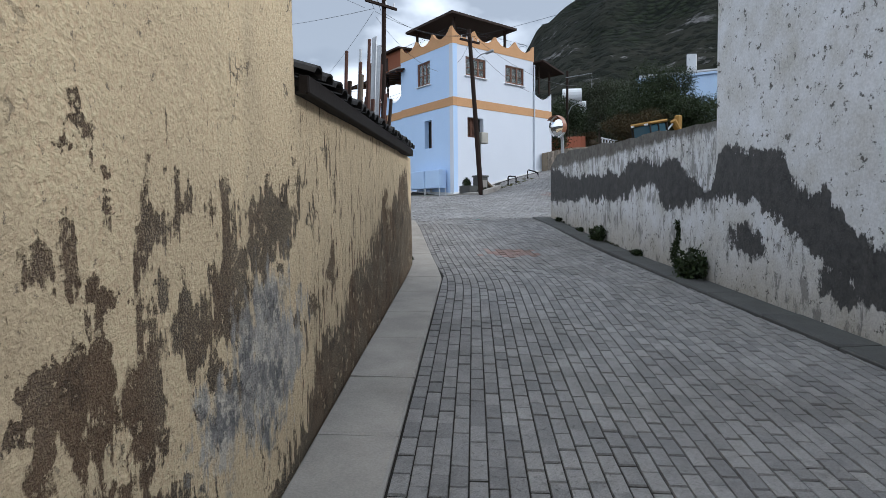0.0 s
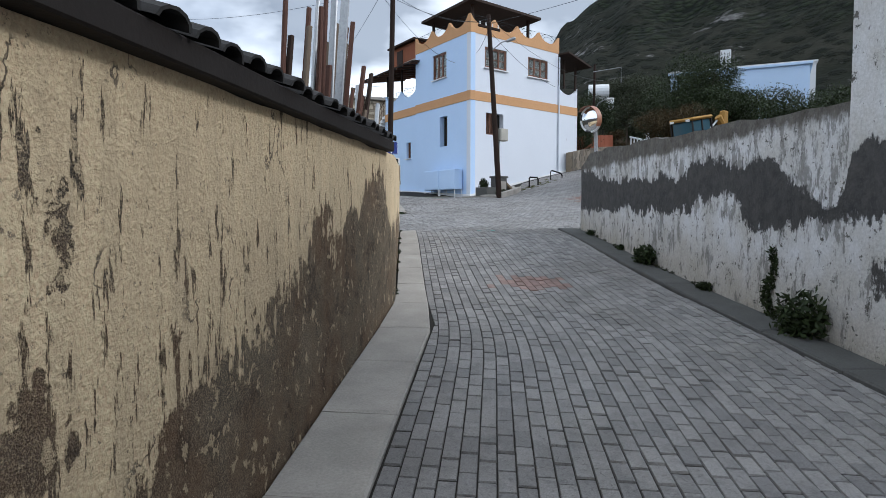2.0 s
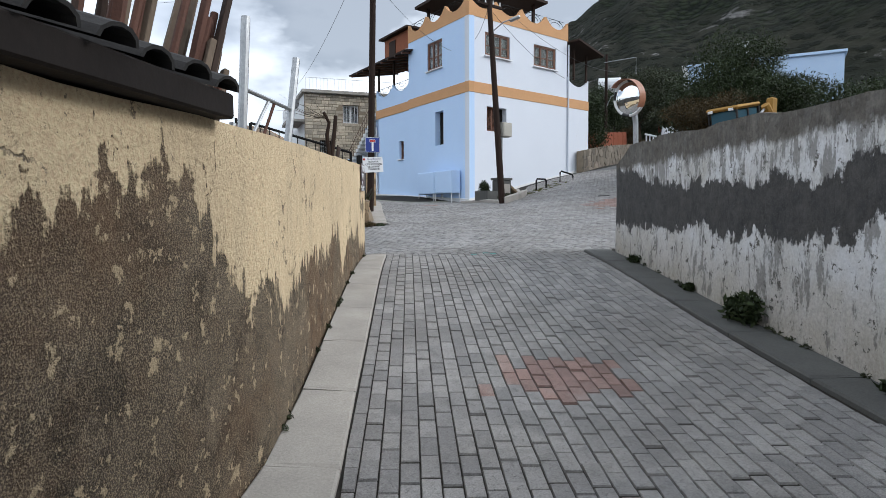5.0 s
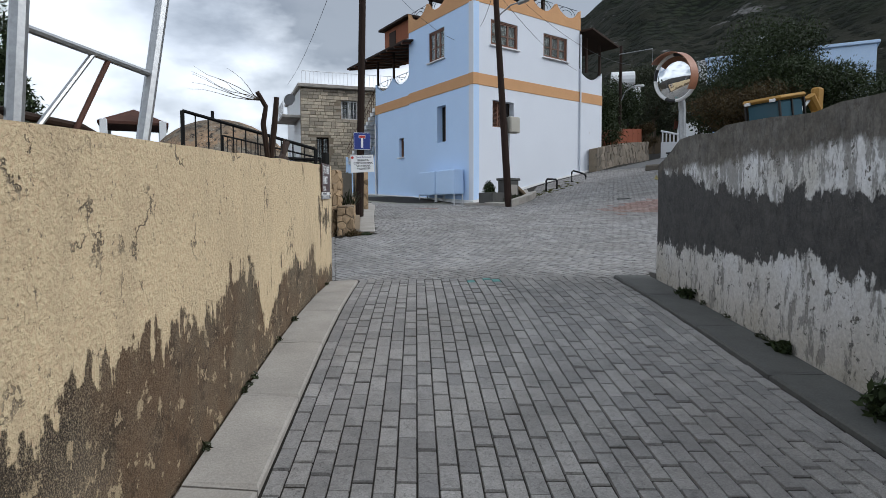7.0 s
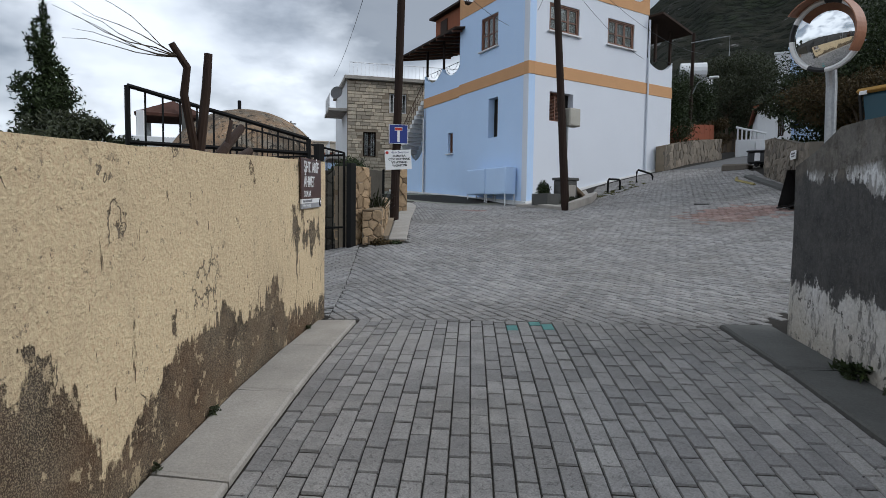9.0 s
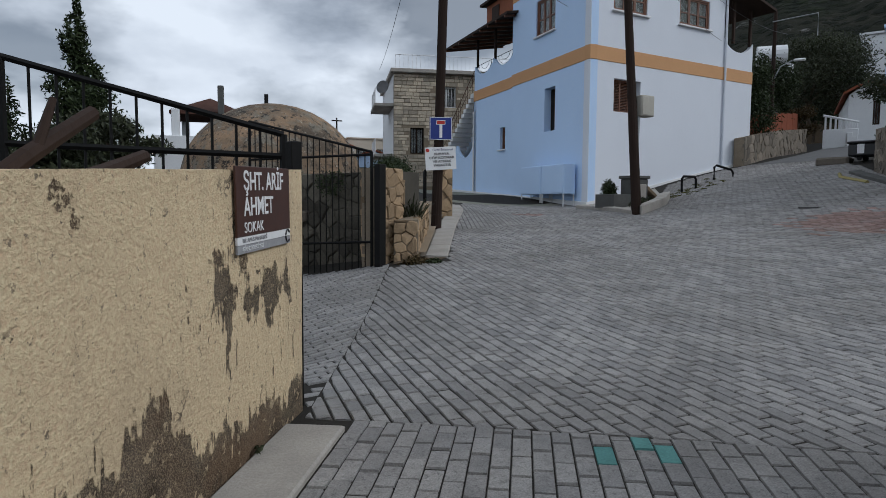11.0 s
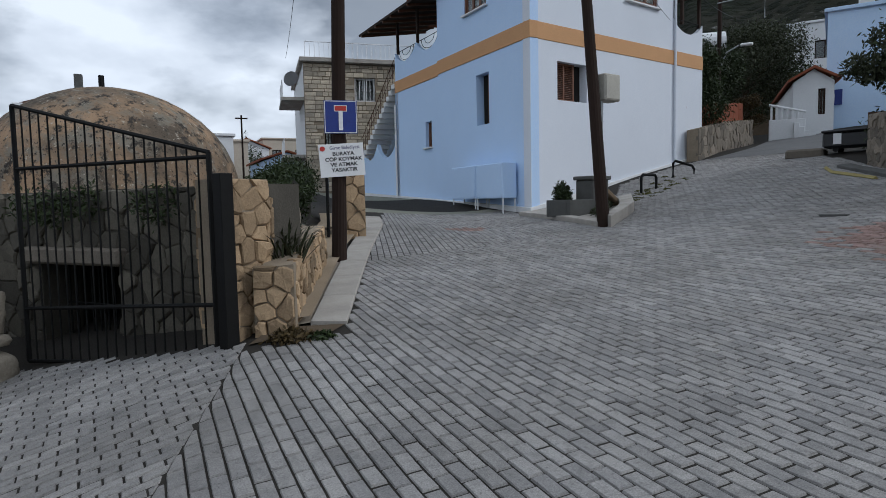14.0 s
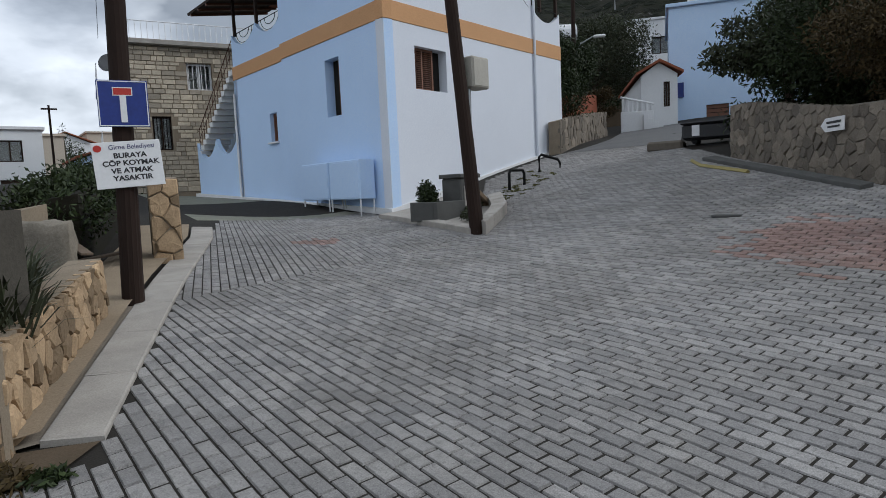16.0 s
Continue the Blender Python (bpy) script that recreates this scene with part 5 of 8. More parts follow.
# ---- poles and boards stacked behind the wall ----
def build_pole_stack():
    rnd = random.Random(21)
    d, n = heading(HEAD_A), Vector((-math.cos(radians(HEAD_A)), math.sin(radians(HEAD_A)), 0))
    spec = [(-1.75, 2.9, RUST, "tube"), (-1.66, 3.0, RUST, "tube"), (-1.45, 2.9, RUST, "tube"), (-1.2, 3.3, STEEL, "sheet"), (-1.05, 3.2, STEEL, "tube"), (-0.95, 3.3, STEEL, "sheet"),
            (-0.85, 3.0, GREYWOOD, "plank"), (-0.75, 3.1, RUST, "plank"), (-0.62, 2.9, GREYWOOD, "plank"), (-0.55, 3.2, RUST, "tube"), (-0.45, 2.8, GREYWOOD, "plank"), (-0.35, 2.7, DARKWOOD, "plank"),
            (-0.28, 2.5, GREYWOOD, "plank"), (-0.2, 2.4, RUST, "tube"), (-0.1, 2.2, DARKWOOD, "plank"), (-0.12, 2.0, RUST, "plank"), (-0.02, 2.1, RUST, "plank"), (0.75, 1.75, STEEL, "tube"), (0.85, 1.7, GREYWOOD, "plank"), (1.35, 1.65, GREYWOOD, "plank")]
    names = {"tube": ("steel_pole", "pole"), "sheet": ("metal_sheet", "metal sheet"), "plank": ("timber_plank", "plank")}
    more = []
    for s, ln, mt, kd in spec:
        if s < 0.3:
            more += [(s + rnd.uniform(-0.12, 0.12), ln * rnd.uniform(0.72, 1.0), (RUST, GREYWOOD, DARKWOOD, RUST)[rnd.randrange(4)], "tube" if rnd.random() < 0.4 else "plank") for _ in range(2)]
    for s, ln, mt, kd in spec + more:
        p = Vector((*BEND, 0)) + d * (s - 0.1) + n * rnd.uniform(0.45, 0.75)
        g = gz(p.x, p.y)
        lean = heading(HEAD_A) * (0.10 + 0.34 * smooth(-1.3, -0.2, s) * (1 - smooth(0.4, 0.9, s)) + rnd.uniform(-0.05, 0.05)) * ln + n * (-0.10)
        top = Vector((p.x, p.y, g + ln)) + lean
        bot = Vector((p.x, p.y, g - 0.02))
        if kd == "tube":
            bm = tubed([bot, bot.lerp(top, 0.5), top], 0.022, 0.022, 8)
        else:
            q = (top - bot).to_track_quat("Z", "Y").to_matrix().to_4x4()
            m = Matrix.Translation((top + bot) / 2) @ q @ pose(0, 0, 0, 0, 0, rnd.uniform(-40, 40))
            bm = boxed(m, 0.048 if kd == "plank" else 0.10, 0.035 if kd == "plank" else 0.02, (top - bot).length, 0.004)
        nm, cat = names[kd]
        lab = {RUST: "rusty brown steel length", STEEL: "bare grey metal length", GREYWOOD: "weathered grey timber length", DARKWOOD: "dark old timber length"}[mt] + " leaning in the stack behind the wall"
        tagged(part(nm, bm, mt), lab, cat, "lengths stacked behind the wall")


build_pole_stack()


def build_pole_frame():
    """Galvanised frame standing in the garden behind the low wall."""
    e = thing("steel_trestle", "galvanised pole trestle with a slanting cross bar behind the wall", "trestle", (4.4, 11.0, gz(4.4, 11.0)))
    L0, L1 = Vector((4.12, 10.55, 0.5)), Vector((4.30, 10.77, 3.42))
    R0, R1 = Vector((4.42, 11.0, 0.6)), Vector((4.83, 11.43, 3.30))
    wpart("pole", tubed([L0, L1], 0.036), STEEL, e)
    wpart("pole", tubed([R0, R1], 0.034), STEEL, e)
    wpart("cross_bar", tubed([L0.lerp(L1, 0.81), R0.lerp(R1, 0.825)], 0.018), STEEL, e)
    a, b = L0.lerp(L1, 0.81), R0.lerp(R1, 0.825)
    wpart("brace", tubed([a.lerp(b, 0.5), L0.lerp(R0, 0.3) + Vector((0, 0, 1.75))], 0.013), STEEL, e)
    wpart("brace", tubed([a.lerp(b, 0.62), L0.lerp(R0, 0.85) + Vector((0, 0, 1.75))], 0.013), RUST, e)
    bm = bmesh.new()
    tube(bm, [(3.9, 10.5, 2.35), (4.15, 10.7, 2.52), (4.45, 11.05, 2.5), (4.72, 11.4, 2.36)], 0.022, 0.018)
    tagged(part("bent_branch", bm, DARKWOOD), "dark bent branch lying along the garden frame", "branch")


build_pole_frame()


# ---- pruned tree behind the wall ----
def build_pruned_tree():
    e = thing("pruned_tree", "dark pruned tree with sawn limbs and bare twigs", "tree", (5.72, 13.75, gz(5.72, 13.75)))
    g = gz(5.72, 13.75)
    bm = tubed([(5.74, 13.75, g - 0.05), (5.70, 13.78, 1.9), (5.75, 13.72, 2.5), (5.80, 13.68, 2.95), (5.815, 13.66, 3.16)], 0.038, 0.024, 9)
    wpart("trunk", bm, DARKWOOD, e)
    limbs = [([(5.74, 13.72, 2.55), (5.68, 13.60, 2.90), (5.70, 13.56, 3.05), (5.62, 13.52, 3.17)], 0.027, 0.02),
             ([(5.75, 13.74, 2.42), (5.90, 13.95, 2.62), (6.02, 14.25, 2.80)], 0.036, 0.028),
             ([(5.92, 13.98, 2.64), (5.95, 14.06, 2.82)], 0.02, 0.012),
             ([(5.80, 13.95, 2.45), (6.0, 14.5, 2.60), (6.1, 14.75, 2.68)], 0.04, 0.03)]
    for pts, a, b in limbs:
        wpart("limb", tubed(pts, a, b, 8), DARKWOOD, e)
    rnd = random.Random(9)
    bm = bmesh.new()
    for k in range(7):
        p = Vector((5.66, 13.54, 3.10))
        d = Vector((rnd.uniform(-1.0, -0.3), rnd.uniform(-0.3, 0.4), rnd.uniform(0.0, 0.45))).normalized()
        pts = [p.copy()]
        for _ in range(5):
            d = (d + Vector((rnd.uniform(-0.3, 0.3), rnd.uniform(-0.3, 0.3), rnd.uniform(-0.2, 0.2)))).normalized()
            p = p + d * 0.13
            pts.append(p.copy())
        wpart("twig", tubed(pts, 0.004, 0.001, 4), BARK, e)


build_pruned_tree()


# ---- gate ----
def gate_leaf(name, hinge, free, z_bot, z_mid, z_bar, z_hinge, z_free, label, gap=0.125):
    h, f = Vector(hinge), Vector(free)
    ln = (f - h).length
    al = (f - h).normalized()
    e = thing(name, label, "gate", (h.x, h.y, z_bot[0]))
    bm = bmesh.new()

    def pt(s, z):
        q = h + al * s
        return (q.x, q.y, z)

    def lerp(zz, s):
        return zz[0] + (zz[1] - zz[0]) * s / ln

    for zz in (z_bot, z_mid, z_bar, (z_hinge, z_free)):
        tube(bm, [pt(0, zz[0]), pt(ln, zz[1])], 0.022, seg=6)
    tube(bm, [pt(0, z_bot[0]), pt(0, z_hinge)], 0.025, seg=6)
    tube(bm, [pt(ln, z_bot[1]), pt(ln, z_free)], 0.025, seg=6)
    wpart("gate_frame", bm, IRON, e)
    n = int(ln / gap)
    for k in range(1, n):
        s = ln * k / n
        wpart("bar", tubed([pt(s, lerp(z_bot, s)), pt(s, z_hinge + (z_free - z_hinge) * s / ln)], 0.009, seg=6), IRON, e)
    return e


gate_leaf("gate_leaf", (8.13, 21.5), (6.26, 23.2), (1.32, 1.15), (1.86, 1.72), (3.22, 3.2), 3.26, 3.86, "black iron gate leaf, open, with a slanting top rail")
gate_leaf("gate_leaf", (6.72, 15.98), (5.1, 16.02), (1.35, 1.25), (2.05, 2.0), (2.78, 2.82), 2.92, 3.33, "black iron gate leaf folded back behind the beige wall", 0.14)


def post(name, at, w, z1, label, material=IRON):
    g = gz(*at)
    bm = boxed(frame_at((at[0], at[1], (z1 + g) / 2 - 0.05), (*heading(60).to_2d(), 0)), w, w, z1 - g + 0.1, 0.006)
    return tagged(part(name, bm, material), label, "gate post", "gate posts")


post("gate_post", (6.775, 15.68), 0.075, 2.85, "black square iron gate post at the wall end")
post("gate_post", (8.23, 21.32), 0.13, 3.06, "black square iron gate post beside the stone pillar")


# ---- rubble walls of single stones ----
def clipped(poly, a, b, c):
    """The part of a polygon where a * x + b * y <= c."""
    out = []
    for (x0, y0), (x1, y1) in zip(poly, poly[1:] + poly[:1]):
        d0, d1 = a * x0 + b * y0 - c, a * x1 + b * y1 - c
        if d0 <= 0:
            out.append((x0, y0))
        if d0 * d1 < 0:
            f = d0 / (d0 - d1)
            out.append((x0 + (x1 - x0) * f, y0 + (y1 - y0) * f))
    return out


def fitted_stones(ln, lo, hi, size, rnd):
    """Irregular stones fitted together over a face ln long from lo to hi: polygons in metres along and up."""
    gx, gy = size * 1.3, size * 0.95
    nx, ny = max(1, round(ln / gx)), max(1, round((hi - lo) / gy))
    gx, gy = ln / nx, (hi - lo) / ny
    seeds = {(i, j): ((i + 0.5 + (0.25 if j % 2 else -0.25) + rnd.uniform(-0.34, 0.34)) * gx, lo + (j + 0.5 + rnd.uniform(-0.34, 0.34)) * gy) for i in range(-1, nx + 1) for j in range(-1, ny + 1)}
    for (i, j), (x, y) in seeds.items():
        poly = [(0.0, lo), (ln, lo), (ln, hi), (0.0, hi)]
        for di in (-2, -1, 0, 1, 2):
            for dj in (-2, -1, 0, 1, 2):
                q = seeds.get((i + di, j + dj))
                if q and (di or dj) and poly:
                    a, b = q[0] - x, q[1] - y
                    poly = clipped(poly, a, b, (q[0] ** 2 + q[1] ** 2 - x * x - y * y) / 2)
        if len(poly) > 2:
            yield poly


def stone_of(poly, m, deep, rnd, material, joint=0.006):
    """One stone over a polygon: set back behind the joint, its face domed and knocked about. m lays along, out, up."""
    n = len(poly)
    cx, cy = sum(q[0] for q in poly) / n, sum(q[1] for q in poly) / n
    r = sum(math.hypot(x - cx, y - cy) for x, y in poly) / n
    k = max(0.5, 1 - joint / r)
    tx, ty = rnd.uniform(-0.12, 0.12), rnd.uniform(-0.12, 0.12)
    pts = []
    for x, y in poly:
        for f in (0.0, 0.5):
            x1, y1 = poly[(poly.index((x, y)) + 1) % n]
            pts.append((x + (x1 - x) * f, y + (y1 - y) * f))
    jit = [(rnd.uniform(-0.05, 0.03) * r, rnd.uniform(-0.05, 0.03) * r) for _ in pts]
    rings = []
    for f, d in ((k, -0.06), (k * 0.99, deep * 0.55), (k * 0.86, deep)):
        rings.append([((x - cx) * f + jx + cx, d + (((x - cx) * tx + (y - cy) * ty) + rnd.uniform(-0.006, 0.006) if d > 0 else 0), (y - cy) * f + jy + cy) for (x, y), (jx, jy) in zip(pts, jit)])
    n = len(pts)
    vs = [m @ Vector(q) for ring in rings for q in ring] + [m @ Vector((cx, deep * 1.12 + rnd.uniform(-0.008, 0.008), cy))]
    fs = [(a * n + i, a * n + (i + 1) % n, (a + 1) * n + (i + 1) % n, (a + 1) * n + i) for a in (0, 1) for i in range(n)]
    fs += [(2 * n + i, 2 * n + (i + 1) % n, 3 * n) for i in range(n)]
    me = bpy.data.meshes.new("stone")
    me.from_pydata(vs, [], fs)
    me.materials.append(material)
    me.update()
    return me


def rubble_wall(name, label, p, q, z0, z1, thick, size, material, seed, holes=(), kind="structure", category="wall", core=MORTAR, proud=0.035, both=False):
    """A wall from p to q: a mortar core with stones set into its faces, each an object. z0, z1: functions of the plan point."""
    p, q = Vector(p), Vector(q)
    ln = (q - p).length
    al = (q - p) / ln
    ou = Vector((al.y, -al.x))               # the face to the right of the line
    e = thing(name, label, category, (p.x, p.y, z0(p.x, p.y)), kind=kind)
    rnd = random.Random(seed)
    bm = bmesh.new()
    # core, cut round the holes
    cuts = sorted({0.0, ln, *[h[0] for h in holes], *[h[1] for h in holes]})
    for a, b in zip(cuts, cuts[1:]):
        hs = [h for h in holes if h[0] < (a + b) / 2 < h[1]]
        k = max(1, int((b - a) / 0.8))
        for i in range(k):
            s0, s1 = a + (b - a) * i / k, a + (b - a) * (i + 1) / k
            pa, pb = p + al * s0, p + al * s1
            lo = (lambda x, y: z0(x, y) - 0.3) if not hs else (lambda x, y: hs[0][3])
            prism(bm, [tuple(pa), tuple(pb), tuple(pb - ou * thick), tuple(pa - ou * thick)], lo, z1)
    bmesh.ops.remove_doubles(bm, verts=bm.verts[:], dist=0.001)
    wpart("core", bm, core, e)
    count = 0
    lo, hi = min(z0(p.x, p.y), z0(q.x, q.y)) - 0.05, max(z1(p.x, p.y), z1(q.x, q.y))
    for sgn, off in [(1, 0.0)] + ([(-1, thick)] if both else []):
        o = p - ou * off
        m = Matrix(((al.x, ou.x * sgn, 0, o.x), (al.y, ou.y * sgn, 0, o.y), (0, 0, 1, 0), (0, 0, 0, 1)))
        for poly in fitted_stones(ln, lo, hi, size, rnd):
            cs = sum(v[0] for v in poly) / len(poly)
            c = p + al * cs
            poly = clipped(clipped(poly, 0, -1, 0.05 - z0(c.x, c.y)), 0, 1, z1(c.x, c.y))
            for h in holes:
                cz = sum(v[1] for v in poly) / max(1, len(poly))
                if h[0] < cs < h[1] and h[2] < cz < h[3]:
                    poly = []
                elif cz < h[3] and cs <= h[0]:
                    poly = clipped(poly, 1, 0, h[0])
                elif cz < h[3] and cs >= h[1]:
                    poly = clipped(poly, -1, 0, -h[1])
                elif h[0] < cs < h[1]:
                    poly = clipped(poly, 0, -1, -h[3])
            if len(poly) < 3 or count >= 295:
                continue
            area = sum(a[0] * b[1] - b[0] * a[1] for a, b in zip(poly, poly[1:] + poly[:1])) / 2
            if abs(area) < 0.1 * size * size:
                continue
            ob = new("stone", stone_of(poly, m, 0.012 + rnd.uniform(0.2, 1.0) * proud, rnd, material))
            under(e, ob)
            count += 1
    return e


def gzp(x, y):
    return gz(x, y)


# the domed tomb
# grey rubble stone, its colour lowered for the shadow over the tomb front
STONE_DARK = per_piece("shaded_lichened_stone", (0.115, 0.105, 0.086), 0.95, 0.55, False, 6.0, 50.0, 0.9)
T0, T1 = (8.65, 21.75), (4.43, 26.28)
TL = (Vector(T1) - Vector(T0)).length
rubble_wall("stone_tomb", "old grey rubble stone tomb front with a low barred doorway", T1, T0, gzp, lambda x, y: 2.98, 0.5, 0.25, STONE_DARK, 31,
            holes=[(TL - 3.60, TL - 2.19, 0.0, 2.12)], kind="", category="tomb", core=plain("shaded_lichen_mortar", (0.075, 0.068, 0.056), 0.95, 0, 0.4, 3, 40, 0.8))


def build_dome():
    m = Mat("lichened_dome_plaster", 0.95)
    n1 = m.noise(0.9, 6, 0.65)
    c = m.mix(m.ramp(n1, 0.38, 0.62), (0.11, 0.088, 0.066), (0.33, 0.225, 0.14))
    c = m.mix(m.ramp(m.noise(2.2, 7, 0.72), 0.5, 0.6), c, (0.20, 0.18, 0.145))
    c = m.mix(m.ramp(m.noise(5, 8, 0.75), 0.53, 0.6), c, (0.045, 0.04, 0.034))
    c = m.mix(m.ramp(m.noise(11, 7, 0.75), 0.60, 0.64), c, (0.42, 0.38, 0.31))
    c = m.mix(m.ramp(m.noise(17, 6, 0.75), 0.58, 0.63), c, (0.035, 0.032, 0.028))
    m.colour(c)
    m.bump(m.math("ADD", m.noise(4, 6, 0.7), m.math("MULTIPLY", m.noise(30, 4, 0.6), 0.4)), 0.9, 0.05)
    e = thing("tomb_dome", "weathered brown plastered dome of the old tomb", "dome", (6.9, 27.9, 1.2))
    bm = bmesh.new()
    prof = [(2.3, 2.42), (2.3, 2.7), (2.22, 2.9)]
    for k in range(11):
        a = math.pi / 2 * k / 10
        prof.append((2.16 * math.cos(a), 2.95 + 1.9 * math.sin(a)))
    seg = 48
    rings = []
    for r, z in prof:
        ring = []
        for k in range(seg):
            a = 2 * math.pi * k / seg
            q = r * (1 + 0.012 * noise.noise(Vector((math.cos(a) * 2, math.sin(a) * 2, z))))
            ring.append(bm.verts.new((6.66 + q * math.cos(a), 27.9 + q * math.sin(a), z)))
        rings.append(ring)
    for a, b in zip(rings, rings[1:]):
        for k in range(seg):
            bm.faces.new((a[k], a[(k + 1) % seg], b[(k + 1) % seg], b[k]))
    bmesh.ops.remove_doubles(bm, verts=bm.verts[:], dist=0.005)
    bmesh.ops.recalc_face_normals(bm, faces=bm.faces[:])
    for f in bm.faces:
        f.smooth = True
    wpart("shell", bm, m.m, e)
    wpart("finial", tubed([(6.5, 28.6, 4.75), (6.5, 28.6, 5.2)], 0.05), IRON, e)


build_dome()


WEATHERED = plain("weathered_carved_stone", (0.23, 0.205, 0.165), 0.95, 0, 0.55, 5, 40, 1.0)


def rough_block(m, sx, sy, sz, wear, seed):
    """A worn block: a finely cut cube with knocked corners and pitted faces."""
    bm = bmesh.new()
    bmesh.ops.create_cube(bm, size=1.0)
    bmesh.ops.subdivide_edges(bm, edges=bm.edges[:], cuts=7, use_grid_fill=True)
    for v in bm.verts:
        p = Vector((v.co.x * sx, v.co.y * sy, v.co.z * sz))
        n = noise.fractal(p * 5 + Vector((seed * 7.1, 0, 0)), 0.8, 2.1, 4)
        corner = max(0.0, abs(v.co.x) + abs(v.co.y) + abs(v.co.z) - 0.95)
        p *= 1 - corner * 0.16
        v.co = m @ (p + p.normalized() * n * wear * 0.45)
    for f in bm.faces:
        f.smooth = True
    return bm


def build_tomb_fittings():
    al = (Vector(T0) - Vector(T1)).normalized()
    ou = Vector((al.y, -al.x))
    c = Vector(T1) + al * (TL - 2.895)
    e = thing("tomb_door_grille", "black iron bars across the dark tomb doorway", "grille", (c.x, c.y, gz(c.x, c.y)))
    bm = bmesh.new()
    for k in range(9):
        q = c + al * (-0.56 + 0.14 * k) - ou * 0.25
        wpart("bar", tubed([(q.x, q.y, 0.9), (q.x, q.y, 2.12)], 0.011, seg=6), IRON, e)
    q0, q1 = c - al * 0.6 - ou * 0.25, c + al * 0.6 - ou * 0.25
    wpart("rail", tubed([(q0.x, q0.y, 1.6), (q1.x, q1.y, 1.6)], 0.014, seg=6), IRON, e)
    qd = c - ou * 1.6
    m = frame_at((qd.x, qd.y, 1.6), (*al, 0))
    bm = boxed(m, 1.9, 0.05, 2.2)
    for sx in (-0.93, 0.93):
        box(bm, m @ pose(sx, -0.56, 0), 0.05, 1.06, 2.2)
    box(bm, m @ pose(0, -0.56, 0.86), 1.8, 1.06, 0.05)
    tagged(part("tomb_chamber", bm, STONE_DARK), "dark unlit stone chamber behind the tomb doorway", "chamber", kind="structure")
    tagged(part("tomb_lintel", boxed(frame_at((*(c + ou * 0.02), 2.22), (*al, 0)), 1.75, 0.26, 0.2, 0.03), STONE_GREY), "long grey stone lintel over the tomb doorway", "lintel")
    # bushy weeds hanging on the tomb front
    rnd = random.Random(8)
    bl = []
    for s, z in ((-0.2, 2.75), (0.35, 2.85), (-0.6, 2.8), (1.5, 2.8)):
        q = c + al * s + ou * 0.12
        bl.append((q.x, q.y, z, 0.28, 0.18, 0.22))
    tagged(leaves("tomb_weeds", bl, 1500, 0.022, LEAF, None, 4), "dark green weeds hanging on the tomb front", "weeds", kind="stuff")
    # carved capital block on its plinth, beside stacked roof tiles
    at = (5.75, 23.05)
    g = gz(*at)
    e = thing("carved_capital", "broken carved stone capital standing on a rough boulder", "carved stone", (*at, g))
    m = frame_at((*at, g + 0.14), (*al, 0))
    wpart("boulder", rough_block(m @ pose(0.08, 0, 0, 4, 5, 0), 0.75, 0.5, 0.32, 0.07, 1), WEATHERED, e)
    wpart("plinth", rough_block(m @ pose(0, 0.05, 0.28), 0.62, 0.45, 0.12, 0.03, 2), WEATHERED, e)
    wpart("capital", rough_block(m @ pose(0, 0.05, 0.56, 0, 3, 6), 0.52, 0.42, 0.48, 0.08, 3), WEATHERED, e)
    wpart("abacus", rough_block(m @ pose(-0.02, 0.05, 0.94, 0, -2, 4), 0.44, 0.38, 0.32, 0.035, 4), WEATHERED, e)
    me = mesh_of("stacked_tile", boxed(Matrix(), 0.42, 0.36, 0.018, 0.003), per_piece("old_clay_tile", (0.28, 0.21, 0.16), 0.9, 0.35))
    for sx in (0.0, -0.46, -0.92):
        at2 = Vector((5.35, 22.65)) + al * sx
        g = gz(*at2)
        for k in range(26 if sx > -0.9 else 16):
            ob = new("stacked_tile", me)
            ob.matrix_basis = frame_at((at2.x, at2.y, g + 0.012 + 0.0205 * k), (*al, 0)) @ pose(rnd.uniform(-0.02, 0.02), rnd.uniform(-0.02, 0.02), 0, 0, 0, rnd.uniform(-4, 4))
            tagged(ob, "old clay tile in a pile before the tomb", "tile", "stacked clay tiles")


build_tomb_fittings()

# stone pillar and planter by the gate
rubble_wall("stone_pillar", "rough honey-coloured stone pillar beside the iron gate post", (8.28, 21.42), (8.66, 21.75), gzp, lambda x, y: 3.02, 0.42, 0.17, STONE, 41, kind="", category="pillar", both=True)
rubble_wall("stone_pillar", "rough stone return of the gate pillar", (8.66, 21.75), (8.75, 22.4), gzp, lambda x, y: 2.85 - 0.9 * max(0, y - 21.8), 0.3, 0.16, STONE, 42, kind="", category="wall")
rubble_wall("stone_planter", "honey-coloured rubble stone planter wall with a flat top", (8.80, 21.36), (9.62, 24.0), gzp, lambda x, y: gz(x, y) + 0.62, 0.28, 0.17, STONE, 43, kind="", category="planter")
rubble_wall("stone_planter", "rough stone end of the street planter", (8.46, 21.41), (8.82, 21.29), gzp, lambda x, y: gz(x, y) + 0.63, 0.12, 0.19, STONE, 44, kind="", category="planter")


